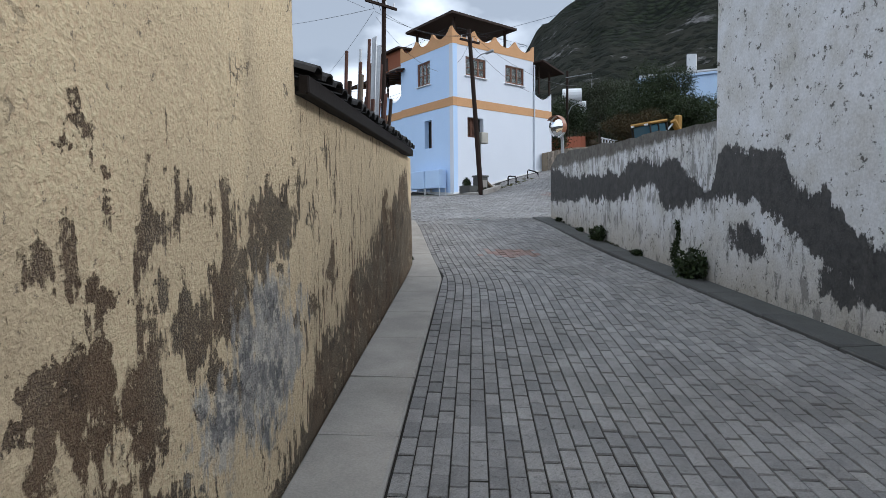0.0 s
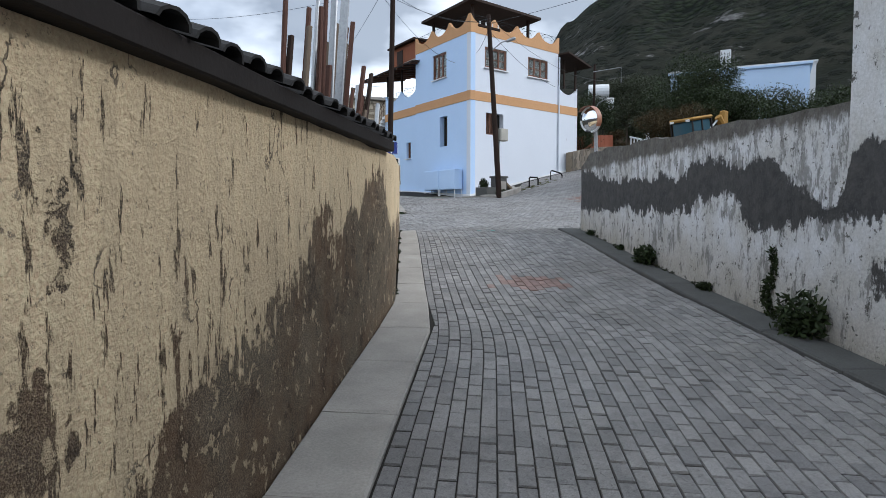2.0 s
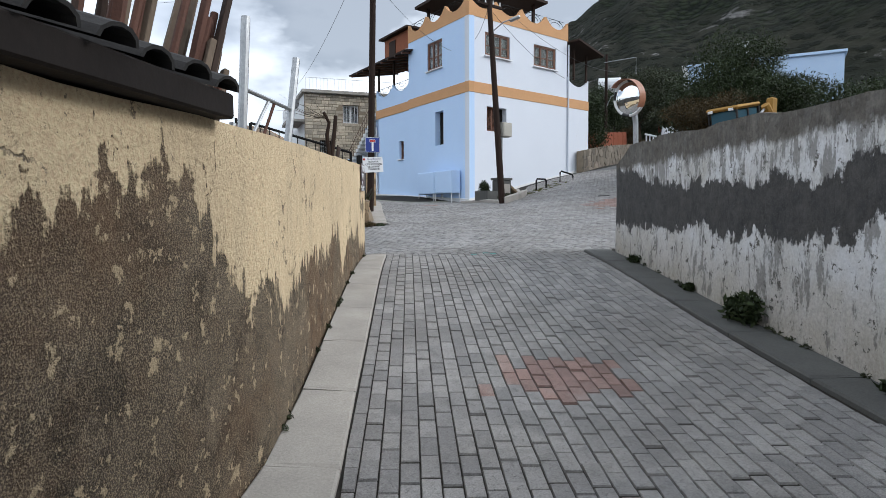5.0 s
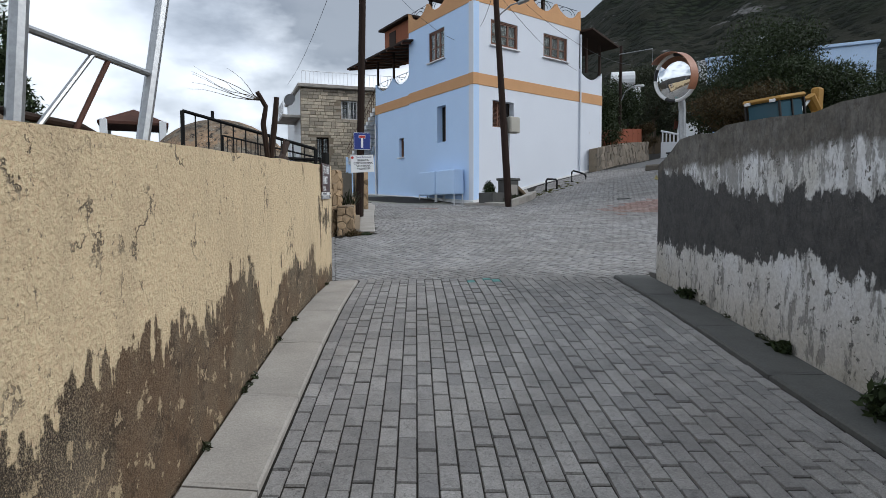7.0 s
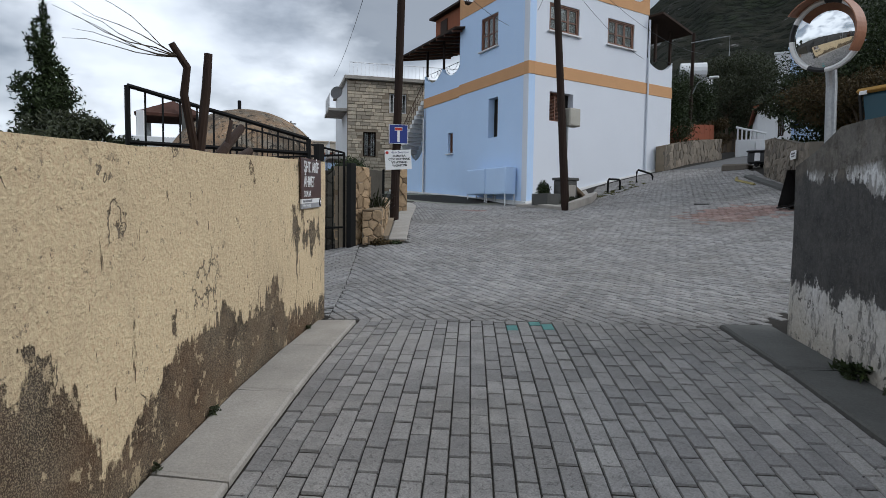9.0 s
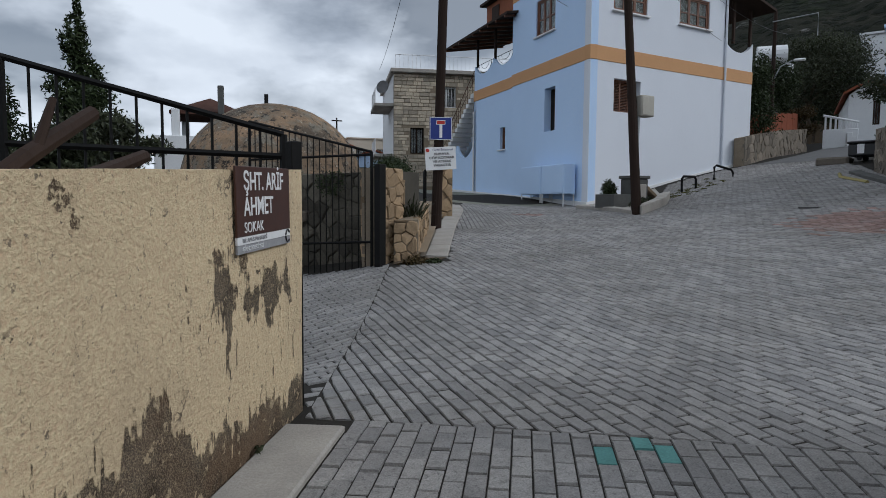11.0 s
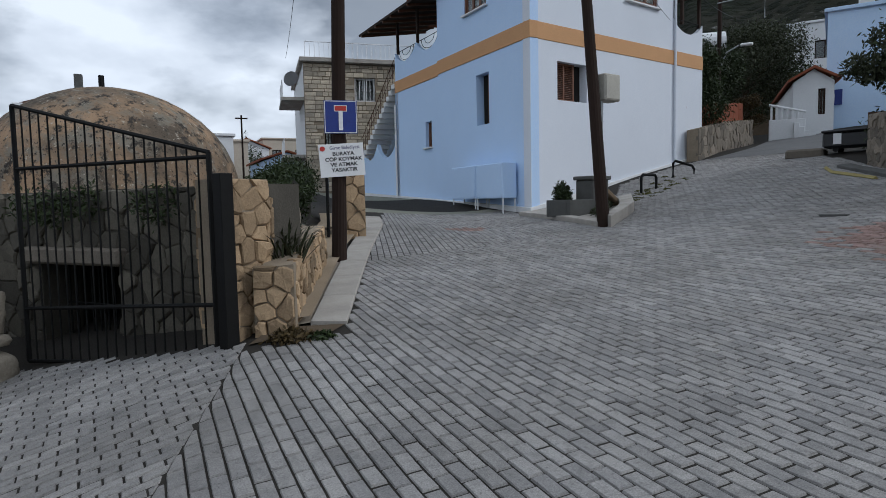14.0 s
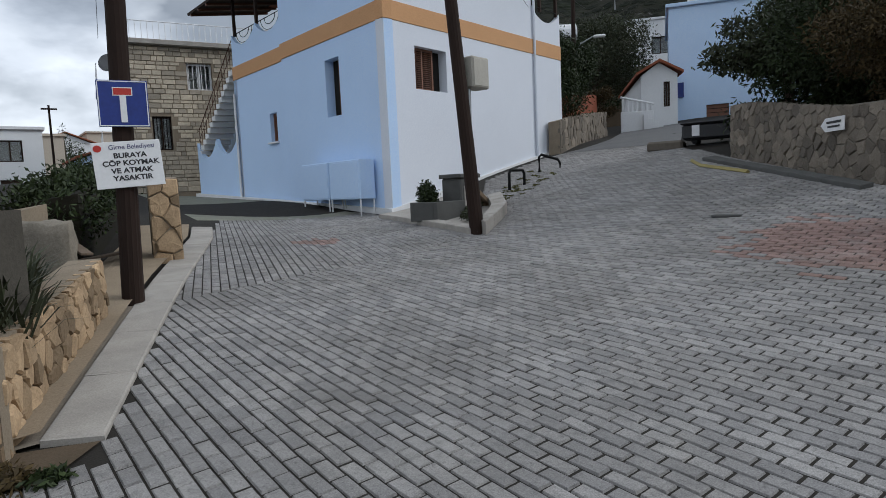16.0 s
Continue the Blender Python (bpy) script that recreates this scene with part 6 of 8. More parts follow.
def build_planter_fill():
    e_pts = [(8.55, 21.7), (8.72, 21.6), (9.42, 23.9), (8.9, 24.0)]
    tagged(part("planter_soil", prism(bmesh.new(), e_pts, lambda x, y: gz(x, y) - 0.05, lambda x, y: gz(x, y) + 0.5), SOIL), "dry brown soil filling the stone planter", "soil", kind="structure")
    rng = random.Random(6)
    bm = bmesh.new()
    for k in range(420):
        x, y = rng.uniform(8.72, 9.0), rng.uniform(21.8, 23.4)
        z = gz(x, y) + 0.48
        d = Vector((rng.uniform(-1, 1), rng.uniform(-1, 1), rng.uniform(0.8, 2.0))).normalized()
        h = rng.uniform(0.3, 0.8)
        s = Vector((-d.y, d.x, 0)).normalized() * 0.011
        p, m, t = Vector((x, y, z)), Vector((x, y, z)) + d * h * 0.6, Vector((x, y, z)) + d * h + Vector((0, 0, -h * 0.25))
        v = [bm.verts.new(q) for q in (p - s, p + s, m + s, m - s, t)]
        bm.faces.new(v[:4])
        bm.faces.new((v[3], v[2], v[4]))
    tagged(part("planter_grass", bm, LEAF_OLIVE), "long green blades growing in the stone planter", "plant", kind="stuff")
    bl = clumps((8.85, 22.9, gz(8.85, 22.9) + 0.62), (0.3, 0.7, 0.3), 8, 3)
    tagged(leaves("planter_shrub", bl, 1400, 0.022, LEAF_OLIVE, None, 5), "scrubby olive-green shrub in the stone planter", "shrub", kind="stuff")
    at = (9.12, 25.3)
    g = gz(*at)
    bm = rough_block(frame_at((*at, g + 0.45), (*heading(100).to_2d(), 0)), 0.75, 0.55, 1.05, 0.12, 9)
    tagged(part("stone_block", bm, WEATHERED), "big rough grey stone block by the footpath", "stone")
    bl = [(8.75, 21.05, gz(8.75, 21.05) + 0.02, 0.22, 0.18, 0.07)]
    tagged(leaves("dry_weeds", bl, 500, 0.02, LEAF_RED, None, 7), "dry russet weeds at the planter's foot", "weeds", kind="stuff")
    tagged(leaves("kerb_weed", [(9.0, 20.95, gz(9, 20.95) + 0.01, 0.12, 0.1, 0.05)], 220, 0.02, LEAF, None, 8), "small green weed at the kerb end", "weeds", kind="stuff")


build_planter_fill()

# footpath by the side lane
kerb_run("kerb_lane", [(8.98, 21.42), (10.15, 25.1), (11.55, 29.2), (12.05, 31.3)], [(9.30, 21.27), (10.5, 24.95), (11.9, 29.0), (12.45, 31.2)], 0.035, CONCRETE, "pale concrete footpath kerb slabs along the lane", 0.95)
ribbon("footpath", [(8.72, 21.4), (9.45, 24.0), (9.6, 26.0), (10.6, 29.5), (10.9, 31.3)], [(8.99, 21.42), (9.85, 24.2), (10.3, 25.6), (11.5, 29.1), (12.0, 31.3)], 0.09, plain("sandy_footpath", (0.27, 0.215, 0.15), 0.95, 0, 0.3, 2, 50, 0.5), "sandy concrete footpath between planter and kerb", "footpath")


# ---- utility poles, signs, mirror ----
SIGNBLUE = plain("blue_sign_enamel", (0.012, 0.03, 0.20), 0.4, 0, 0.1, 4, 30, 0.05)
SIGNWHITE = plain("white_sign_enamel", (0.75, 0.75, 0.75), 0.45, 0, 0.06, 4, 30, 0.05)
SIGNRED = plain("red_sign_enamel", (0.45, 0.03, 0.02), 0.45, 0, 0.1, 4, 30, 0.05)
SIGNBROWN = plain("brown_sign_enamel", (0.055, 0.020, 0.012), 0.4, 0, 0.1, 4, 30, 0.05)
SIGNGREY = plain("grey_sign_enamel", (0.30, 0.30, 0.31), 0.45, 0, 0.1, 4, 30, 0.05)
INK = plain("black_sign_ink", (0.012, 0.012, 0.014), 0.5, 0, 0.1)
INKBLUE = plain("dark_blue_sign_ink", (0.03, 0.03, 0.12), 0.5, 0, 0.1)


def lettering(parent, name, words, m, size, material, align="CENTER", wide=1.0, bold=0.0):
    """Words as a thin mesh; m: x along the line, z up, and the letters face -y."""
    cu = bpy.data.curves.new(name, "FONT")
    cu.body, cu.size, cu.align_x, cu.align_y, cu.extrude, cu.offset = words, size, align, "CENTER", 0.0012, bold
    tmp = bpy.data.objects.new(name, cu)
    scene.collection.objects.link(tmp)
    bpy.context.view_layer.update()
    me = bpy.data.meshes.new_from_object(tmp.evaluated_get(bpy.context.evaluated_depsgraph_get()))
    bpy.data.objects.remove(tmp)
    me.transform(m @ pose(0, 0, 0, 90) @ Matrix.Diagonal((wide, 1, 1, 1)))
    me.materials.clear()
    me.materials.append(material)
    ob = new(name, me)
    top = parent
    while top.parent:
        top = top.parent
    ob.parent = parent
    ob.matrix_parent_inverse = Matrix.Translation(-top.location)
    return ob


def build_sign_pole():
    x, y = 9.96, 24.5
    g = gz(x, y)
    e = thing("utility_pole", "tall brown timber utility pole by the footpath", "utility pole", (x, y, g))
    wpart("shaft", tubed([(x - 0.03, y, g - 0.1), (x + 0.03, y, 4), (x + 0.2, y + 0.05, 10.2)], 0.112, 0.09, 14), POLEWOOD, e)
    wpart("cross_arm", boxed(frame_at((x, y - 0.15, 9.9), (*heading(70).to_2d(), 0)), 1.7, 0.09, 0.11, 0.01), POLEWOOD, e)
    for k in (-0.7, -0.25, 0.25, 0.7):
        q = Vector((x, y - 0.15)) + heading(70).to_2d() * k
        wpart("insulator", tubed([(q.x, q.y, 9.95), (q.x, q.y, 10.12)], 0.035, 0.025), SIGNWHITE, e)
    face = heading(97)
    m = frame_at((x + 0.03, y - 0.13, 4.0), face) @ Matrix.Diagonal((0.78, 1, 0.78, 1))
    s = thing("dead_end_sign", "square blue dead-end road sign on the timber pole", "road sign", (x, y - 0.13, 4.0))
    wpart("plate", boxed(m, 0.60, 0.012, 0.60, 0.004), SIGNBLUE, s)
    bm = bmesh.new()
    for dx in (-0.285, 0.285):
        box(bm, m @ pose(dx, -0.008, 0), 0.012, 0.004, 0.57)
    for dz in (-0.285, 0.285):
        box(bm, m @ pose(0, -0.008, dz), 0.558, 0.004, 0.012)
    wpart("border", bm, SIGNWHITE, s)
    wpart("stem", boxed(m @ pose(0, -0.009, -0.06), 0.075, 0.005, 0.36), SIGNWHITE, s)
    wpart("bar", boxed(m @ pose(0, -0.0095, 0.155), 0.21, 0.006, 0.085), SIGNRED, s)
    wpart("bar_rim", boxed(m @ pose(0, -0.007, 0.155), 0.235, 0.004, 0.11), SIGNWHITE, s)
    m = frame_at((x + 0.03, y - 0.13, 3.39), face) @ pose(0, 0, 0, 0, -3.5, 0) @ Matrix.Diagonal((0.84, 1, 0.78, 1))
    s = thing("no_dumping_sign", "white municipal notice board forbidding rubbish, on the pole", "notice", (x, y - 0.13, 3.39))
    wpart("plate", boxed(m, 0.76, 0.012, 0.60, 0.003), SIGNWHITE, s)
    f = m @ pose(0, -0.0072, 0)
    lettering(s, "heading_line", "Girne Belediyesi", f @ pose(0.06, 0, 0.225), 0.088, INKBLUE, wide=0.88)
    for k, w in enumerate(("BURAYA", "ÇÖP KOYMAK", "VE ATMAK", "YASAKTIR")):
        lettering(s, "notice_line", w, f @ pose(0.03, 0, 0.115 - 0.098 * k), 0.092, INK, wide=1.05, bold=0.0028)
    bm = bmesh.new()
    bmesh.ops.create_cone(bm, cap_ends=True, segments=20, radius1=0.045, radius2=0.045, depth=0.004, matrix=f @ pose(-0.315, 0, 0.222, 90))
    wpart("emblem", bm, SIGNRED, s, "round red emblem")


build_sign_pole()


def build_leaning_pole():
    b, t = Vector((15.36, 25.6, gz(15.36, 25.6) - 0.1)), Vector((15.30, 26.5, 10.1))
    e = thing("utility_pole", "leaning dark timber utility pole before the house corner", "utility pole", tuple(b))
    wpart("shaft", tubed([b, b.lerp(t, 0.5), t], 0.125, 0.09, 14), POLEWOOD, e)
    q = b.lerp(t, 0.93)
    wpart("cross_arm", boxed(frame_at(q, (*heading(75).to_2d(), 0)), 1.3, 0.08, 0.1, 0.01), POLEWOOD, e)
    for k in (-0.55, -0.2, 0.2, 0.55):
        p = q + heading(75) * k
        wpart("insulator", tubed([p + Vector((0, 0, 0.05)), p + Vector((0, 0, 0.2))], 0.03, 0.022), SIGNWHITE, e)
    p = b.lerp(t, 0.80)
    wpart("lamp_arm", tubed([p, p + Vector((0.35, -0.3, 0.35)), p + Vector((0.55, -0.45, 0.42))], 0.025), STEEL, e)
    wpart("lamp_head", boxed(Matrix.Translation(p + Vector((0.68, -0.55, 0.45))) @ pose(0, 0, 0, 0, -18, -40), 0.42, 0.16, 0.12, 0.04), STEEL, e)
    p = b.lerp(t, 0.36)
    m = frame_at((p.x + 0.36, p.y + 0.05, 4.93), (*heading(75).to_2d(), 0))
    k = thing("meter_box", "pale grey metal meter box fixed to the leaning pole", "meter box", tuple(m.translation))
    wpart("body", boxed(m, 0.46, 0.30, 0.52, 0.02), plain("pale_grey_box_paint", (0.38, 0.36, 0.31), 0.6, 0, 0.2), k)
    wpart("door", boxed(m @ pose(0, -0.155, 0), 0.4, 0.014, 0.45, 0.005), plain("pale_grey_door_paint", (0.42, 0.40, 0.35), 0.6, 0, 0.2), k)
    wpart("conduit", tubed([(p.x + 0.2, p.y, 4.66), (p.x + 0.17, p.y, 3.2), (p.x + 0.16, p.y - 0.1, 2.5)], 0.035), STEEL, k)


build_leaning_pole()


def build_wires():
    def sag(a, b, d, n=14):
        a, b = Vector(a), Vector(b)
        return [a.lerp(b, i / n) - Vector((0, 0, d * 4 * (i / n) * (1 - i / n))) for i in range(n + 1)]

    runs = [((15.3, 26.3, 9.75), (10.1, 25.4, 9.95), 0.35), ((15.3, 26.3, 9.9), (10.4, 25.4, 10.0), 0.5), ((10.1, 25.4, 10.0), (-6, -6, 9.2), 0.9), ((10.4, 25.5, 10.05), (-5, -7, 9.4), 1.1),
            ((9.6, 25.3, 10.0), (-7, 10, 11), 0.8), ((15.3, 26.4, 9.6), (17.6, 31.8, 9.9), 0.15), ((15.3, 26.4, 9.4), (24.0, 33.7, 9.0), 0.3), ((15.4, 26.4, 9.8), (30.2, 36.9, 10.5), 0.6),
            ((10.2, 25.6, 9.8), (17.2, 33.5, 9.7), 0.4), ((10.1, 25.6, 10.0), (12.4, 47.0, 9.8), 0.5), ((15.3, 26.4, 9.7), (24.0, 8.0, 12.0), 0.5), ((10.1, 25.5, 10.1), (2.0, 44.0, 13.0), 0.5)]
    for a, b, d in runs:
        tagged(part("overhead_cable", tubed(sag(a, b, d), 0.009, seg=4), INK), "thin black overhead cable strung between poles", "cable", "overhead cables")


build_wires()


def build_mirror():
    e = thing("traffic_mirror", "round convex traffic mirror on a grey pole behind the wall", "traffic mirror", (10.72, 13.45, gz(10.72, 13.45)))
    wpart("pole", tubed([(10.70, 13.48, gz(10.7, 13.4)), (10.62, 13.46, 3.3), (10.56, 13.45, 3.72)], 0.042, seg=12), STEEL, e)
    c = Vector((10.36, 13.33, 3.65))
    m = look(c, c + Vector((-0.97, -0.22, -0.10)))          # -z looks out of the mirror
    R, depth = 0.25, 0.066
    sp = (R * R + depth * depth) / (2 * depth)
    bm = bmesh.new()
    rings = []
    for k in range(13):
        r = R * k / 12
        z = -(math.sqrt(sp * sp - r * r) - (sp - depth))
        rings.append([bm.verts.new(m @ Vector((r * math.cos(a), r * math.sin(a), z))) for a in np.linspace(0, 2 * math.pi, 48, endpoint=False)] if k else [bm.verts.new(m @ Vector((0, 0, z)))])
    for k in range(48):
        bm.faces.new((rings[0][0], rings[1][k], rings[1][(k + 1) % 48]))
    for a, b in zip(rings[1:], rings[2:]):
        for k in range(48):
            bm.faces.new((a[k], b[k], b[(k + 1) % 48], a[(k + 1) % 48]))
    bmesh.ops.recalc_face_normals(bm, faces=bm.faces[:])
    for f in bm.faces:
        f.smooth = True
    mm = Mat("polished_mirror", 0.03, 1.0)
    mm.colour((0.82, 0.84, 0.85))
    wpart("mirror_face", bm, mm.m, e)
    bm = bmesh.new()
    n = 48
    prof = [(R - 0.004, -0.004), (R + 0.012, -0.016), (R + 0.03, -0.006), (R + 0.03, 0.03), (R - 0.03, 0.06)]
    rr = [[bm.verts.new(m @ Vector((r * math.cos(a), r * math.sin(a), z))) for r, z in prof] for a in np.linspace(0, 2 * math.pi, n, endpoint=False)]
    for k in range(n):
        a, b = rr[k], rr[(k + 1) % n]
        for j in range(len(prof) - 1):
            f = bm.faces.new((a[j], a[j + 1], b[j + 1], b[j]))
            f.material_index = 1 if (k // 4) % 3 == 0 else 0
    bm.faces.new([r[-1] for r in rr])
    wpart("rim", bm, [SIGNWHITE, INK], e, "white rim with dark reflective bars")
    # hood over the upper rim
    bm = bmesh.new()
    rows = []
    for a in np.linspace(math.radians(40), math.radians(215), 26):
        rows.append([bm.verts.new(m @ Vector(((R + 0.032) * math.cos(a), (R + 0.032) * math.sin(a), z))) for z in (0.02, -0.13)] + [bm.verts.new(m @ Vector(((R + 0.04) * math.cos(a), (R + 0.04) * math.sin(a), z))) for z in (-0.13, 0.02)])
    for a, b in zip(rows, rows[1:]):
        for j in range(4):
            bm.faces.new((a[j], a[(j + 1) % 4], b[(j + 1) % 4], b[j]))
    wpart("hood", bm, plain("faded_orange_plastic", (0.30, 0.13, 0.07), 0.5), e, "faded orange hood")
    wpart("bracket", boxed(Matrix.Translation((10.48, 13.40, 3.66)) @ pose(0, 0, 0, 0, 0, 35), 0.22, 0.05, 0.06, 0.005), STEEL, e)


build_mirror()


def build_street_plate():
    d = (L_END - BEND).normalized()
    ou = Vector((d.y, -d.x))
    c = Vector((6.59, 15.02)) + ou * 0.02
    m = frame_at((c.x, c.y, 2.455), (*d, 0.03))
    e = thing("street_name_plate", "dark brown street name plate with white letters on the wall", "street sign", (c.x, c.y, 2.455))
    wpart("plate", boxed(m @ pose(0, 0, 0.035), 0.66, 0.012, 0.33, 0.002), SIGNBROWN, e)
    wpart("white_strip", boxed(m @ pose(0, 0, -0.150), 0.66, 0.011, 0.036), SIGNWHITE, e)
    wpart("grey_strip", boxed(m @ pose(0, 0, -0.190), 0.66, 0.011, 0.040), SIGNGREY, e)
    f = m @ pose(0, -0.0072, 0)
    lettering(e, "name_line", "ŞHT. ARİF", f @ pose(-0.255, 0, 0.125), 0.125, SIGNWHITE, "LEFT", 0.85, 0.0015)
    lettering(e, "name_line", "AHMET", f @ pose(-0.255, 0, 0.005), 0.125, SIGNWHITE, "LEFT", 0.85, 0.0015)
    lettering(e, "name_line", "SOKAK", f @ pose(-0.255, 0, -0.092), 0.072, SIGNWHITE, "LEFT", 0.95)
    lettering(e, "small_line", "BELLAPAİS MAHALLESİ", f @ pose(-0.28, 0, -0.150), 0.028, SIGNGREY, "LEFT")
    lettering(e, "small_line", "GİRNE BELEDİYESİ", f @ pose(-0.28, 0, -0.190), 0.028, SIGNWHITE, "LEFT")
    bm = bmesh.new()
    tube(bm, [f @ Vector((0.285 + 0.028 * math.cos(a), -0.002, -0.168 + 0.034 * math.sin(a))) for a in np.linspace(0.5, 5.6, 16)], 0.004, seg=5)
    wpart("emblem", bm, INK, e, "round black emblem")


build_street_plate()


# ---- weeds along the right-hand wall ----
def build_wall_weeds():
    for k, (x, y, w, h, cnt) in enumerate(((7.22, 6.12, 0.20, 0.22, 900), (8.55, 9.72, 0.16, 0.16, 600), (7.95, 8.0, 0.08, 0.05, 150), (9.65, 12.45, 0.07, 0.05, 120), (9.0, 10.9, 0.05, 0.04, 100))):
        xx = right_face(y) - w * 0.6 - 0.03
        tagged(leaves("wall_weed", [(xx, y, gz(xx, y) + 0.05 + h * 0.8, w, w * 1.2, h), (xx + 0.05, y + 0.12, gz(xx, y) + 0.05 + h * 0.5, w * 0.7, w, h * 0.6)], cnt, 0.026, LEAF, None, 50 + k),
               "leafy dark green weed growing from the wall foot", "weed", "weeds along the wall", "stuff")
    y = 6.75
    xx = right_face(y) - 0.02
    bl = [(xx, y + 0.06 * math.sin(j), gz(xx, y) + 0.1 + 0.1 * j, 0.025, 0.07, 0.08) for j in range(7)]
    tagged(leaves("wall_creeper", bl, 900, 0.016, LEAF, None, 60), "dark green creeper climbing the white wall", "creeper", kind="stuff")
    rnd = random.Random(2)
    bl = []
    for j in range(26):
        s = rnd.uniform(0, 1)
        if rnd.random() < 0.5:
            y = 8.9 + s * 6.2
            bl.append((left_face(y) + 0.04, y, gz(left_face(y), y) + 0.04, 0.02, 0.05, 0.02))
        else:
            y = 5.5 + s * 7.5
            bl.append((right_face(y) - 0.04, y, gz(right_face(y), y) + 0.06, 0.02, 0.05, 0.02))
    tagged(leaves("joint_moss", bl, 700, 0.012, LEAF_OLIVE, None, 61), "small moss tufts along the wall feet", "moss", kind="stuff")


build_wall_weeds()


# ---- apron, trough and hoops before the house ----
def build_apron():
    bm = bmesh.new()
    n = 14
    A, B = [Vector(p) for p in ((15.28, 25.5), (15.75, 28.2), (16.55, 30.0), (HC.x - 0.3, HC.y - 0.1))], [Vector(p) for p in ((15.34, 25.52), (16.75, 26.9), (18.4, 29.0), (20.2, 32.2))]
    rows = []
    for a, b in zip(A, B):
        rows.append([bm.verts.new((*a.lerp(b, i / n), gz(*a.lerp(b, i / n)) + 0.05)) for i in range(n + 1)])
    for a, b in zip(rows, rows[1:]):
        for i in range(n):
            bm.faces.new((a[i], a[i + 1], b[i + 1], b[i]))
    bmesh.ops.recalc_face_normals(bm, faces=bm.faces[:])
    for f in bm.faces:
        if f.normal.z < 0:
            f.normal_flip()
    tagged(new("apron", mesh_of("apron", bm, CONCRETE)), "patched concrete apron before the house corner", "pavement", kind="structure")
    kerb_run("kerb_apron", [(15.42, 25.62), (16.75, 26.95), (18.2, 28.95)], [(15.30, 25.30), (16.98, 26.75), (18.5, 28.8)], 0.22, CONCRETE, "raised concrete kerb curving round the planted apron", 0.7)
    kerb_run("kerb_apron_front", [(15.42, 25.62), (15.95, 28.2), (16.75, 30.4), (HC.x - 0.25, HC.y - 0.3)], [(15.22, 25.62), (15.7, 28.2), (16.5, 30.4), (HC.x - 0.6, HC.y - 0.3)], 0.10, CONCRETE, "low concrete edging between lane and house", 0.9)
    at = (16.15, 27.9)
    g = gz(*at)
    d = heading(72)
    e = thing("stone_trough", "low grey stone trough planted with a dark shrub", "trough", (*at, g))
    m = frame_at((*at, g + 0.28), d)
    bm = bmesh.new()
    for dx, dy, sx, sy in ((0, -0.3, 1.05, 0.1), (0, 0.3, 1.05, 0.1), (-0.475, 0, 0.1, 0.5), (0.475, 0, 0.1, 0.5)):
        box(bm, m @ pose(dx, dy, -0.06), sx, sy, 0.38, 0.01)
    wpart("basin", bm, DARKCONC, e)
    wpart("soil", boxed(m @ pose(0, 0, 0.0), 0.85, 0.5, 0.2), SOIL, e)
    at = (16.75, 28.0)
    g = gz(*at)
    e = thing("carved_stone_box", "grey carved stone box with a worn relief panel", "stone box", (*at, g))
    m = frame_at((*at, g + 0.40), d)
    wpart("body", boxed(m, 0.62, 0.5, 0.8, 0.03), DARKCONC, e)
    wpart("relief", boxed(m @ pose(0, -0.26, 0.03), 0.42, 0.03, 0.42, 0.01), CONCRETE, e)
    wpart("lid", boxed(m @ pose(0, 0, 0.44), 0.72, 0.58, 0.09, 0.02), DARKCONC, e)
    at = (17.35, 28.4)
    g = gz(*at)
    tagged(part("stone_slab", boxed(frame_at((*at, g + 0.38), d) @ pose(0, 0, 0, 0, 32, 0), 1.2, 0.5, 0.14, 0.03), plain("brown_slab", (0.20, 0.15, 0.10), 0.9)), "brown stone slab leaning in the apron bed", "slab")
    tagged(leaves("trough_shrub", [(15.95, 28.0, gz(16, 28) + 0.52, 0.2, 0.2, 0.26), (16.1, 28.3, gz(16, 28) + 0.6, 0.22, 0.2, 0.24)], 1400, 0.028, LEAF, None, 71), "dark green shrub growing in the stone trough", "shrub", kind="stuff")
    bl = [(15.9 + 0.14 * j, 26.6 + 0.16 * j, gz(15.9 + 0.14 * j, 26.6 + 0.16 * j) + 0.16, 0.14, 0.14, 0.08) for j in range(12)]
    tagged(leaves("apron_plants", bl, 900, 0.03, LEAF_OLIVE, None, 72), "scattered green plants in the apron bed", "plants", kind="stuff")
    for k, (x, y, turn, wid) in enumerate(((20.0, 29.95, 80, 0.62), (22.1, 30.9, 120, 0.62))):
        g = gz(x, y)
        dd = heading(turn) * wid / 2
        c = Vector((x, y, g))
        pts = [c - dd + Vector((0, 0, -0.05)), c - dd + Vector((0, 0, 0.38)), c - dd * 0.8 + Vector((0, 0, 0.46)), c + dd * 0.8 + Vector((0, 0, 0.46 if k == 0 else 0.3)), c + dd + Vector((0, 0, 0.38 if k == 0 else 0.2)), c + dd + Vector((0, 0, -0.05))]
        tagged(part("hoop_barrier", tubed(pts, 0.04, seg=8), IRON), ("upright" if k == 0 else "bent") + " black iron hoop barrier by the house wall", "hoop barrier", "hoop barriers")
    bl = []
    rnd = random.Random(12)
    for j in range(60):
        x, y = rnd.uniform(18.2, 22.0), 0
        y = 28.6 + (x - 18.2) * 0.55 + rnd.uniform(-0.4, 0.9)
        bl.append((x, y, gz(x, y) + 0.01, 0.12, 0.05, 0.02))
    tagged(leaves("paving_weeds", bl, 1500, 0.02, LEAF_LIGHT, None, 73), "yellow-green weeds in the paving joints", "weeds", kind="stuff")
    m = frame_at((17.45, 22.4, gz(17.45, 22.4) + 0.006), heading(160))
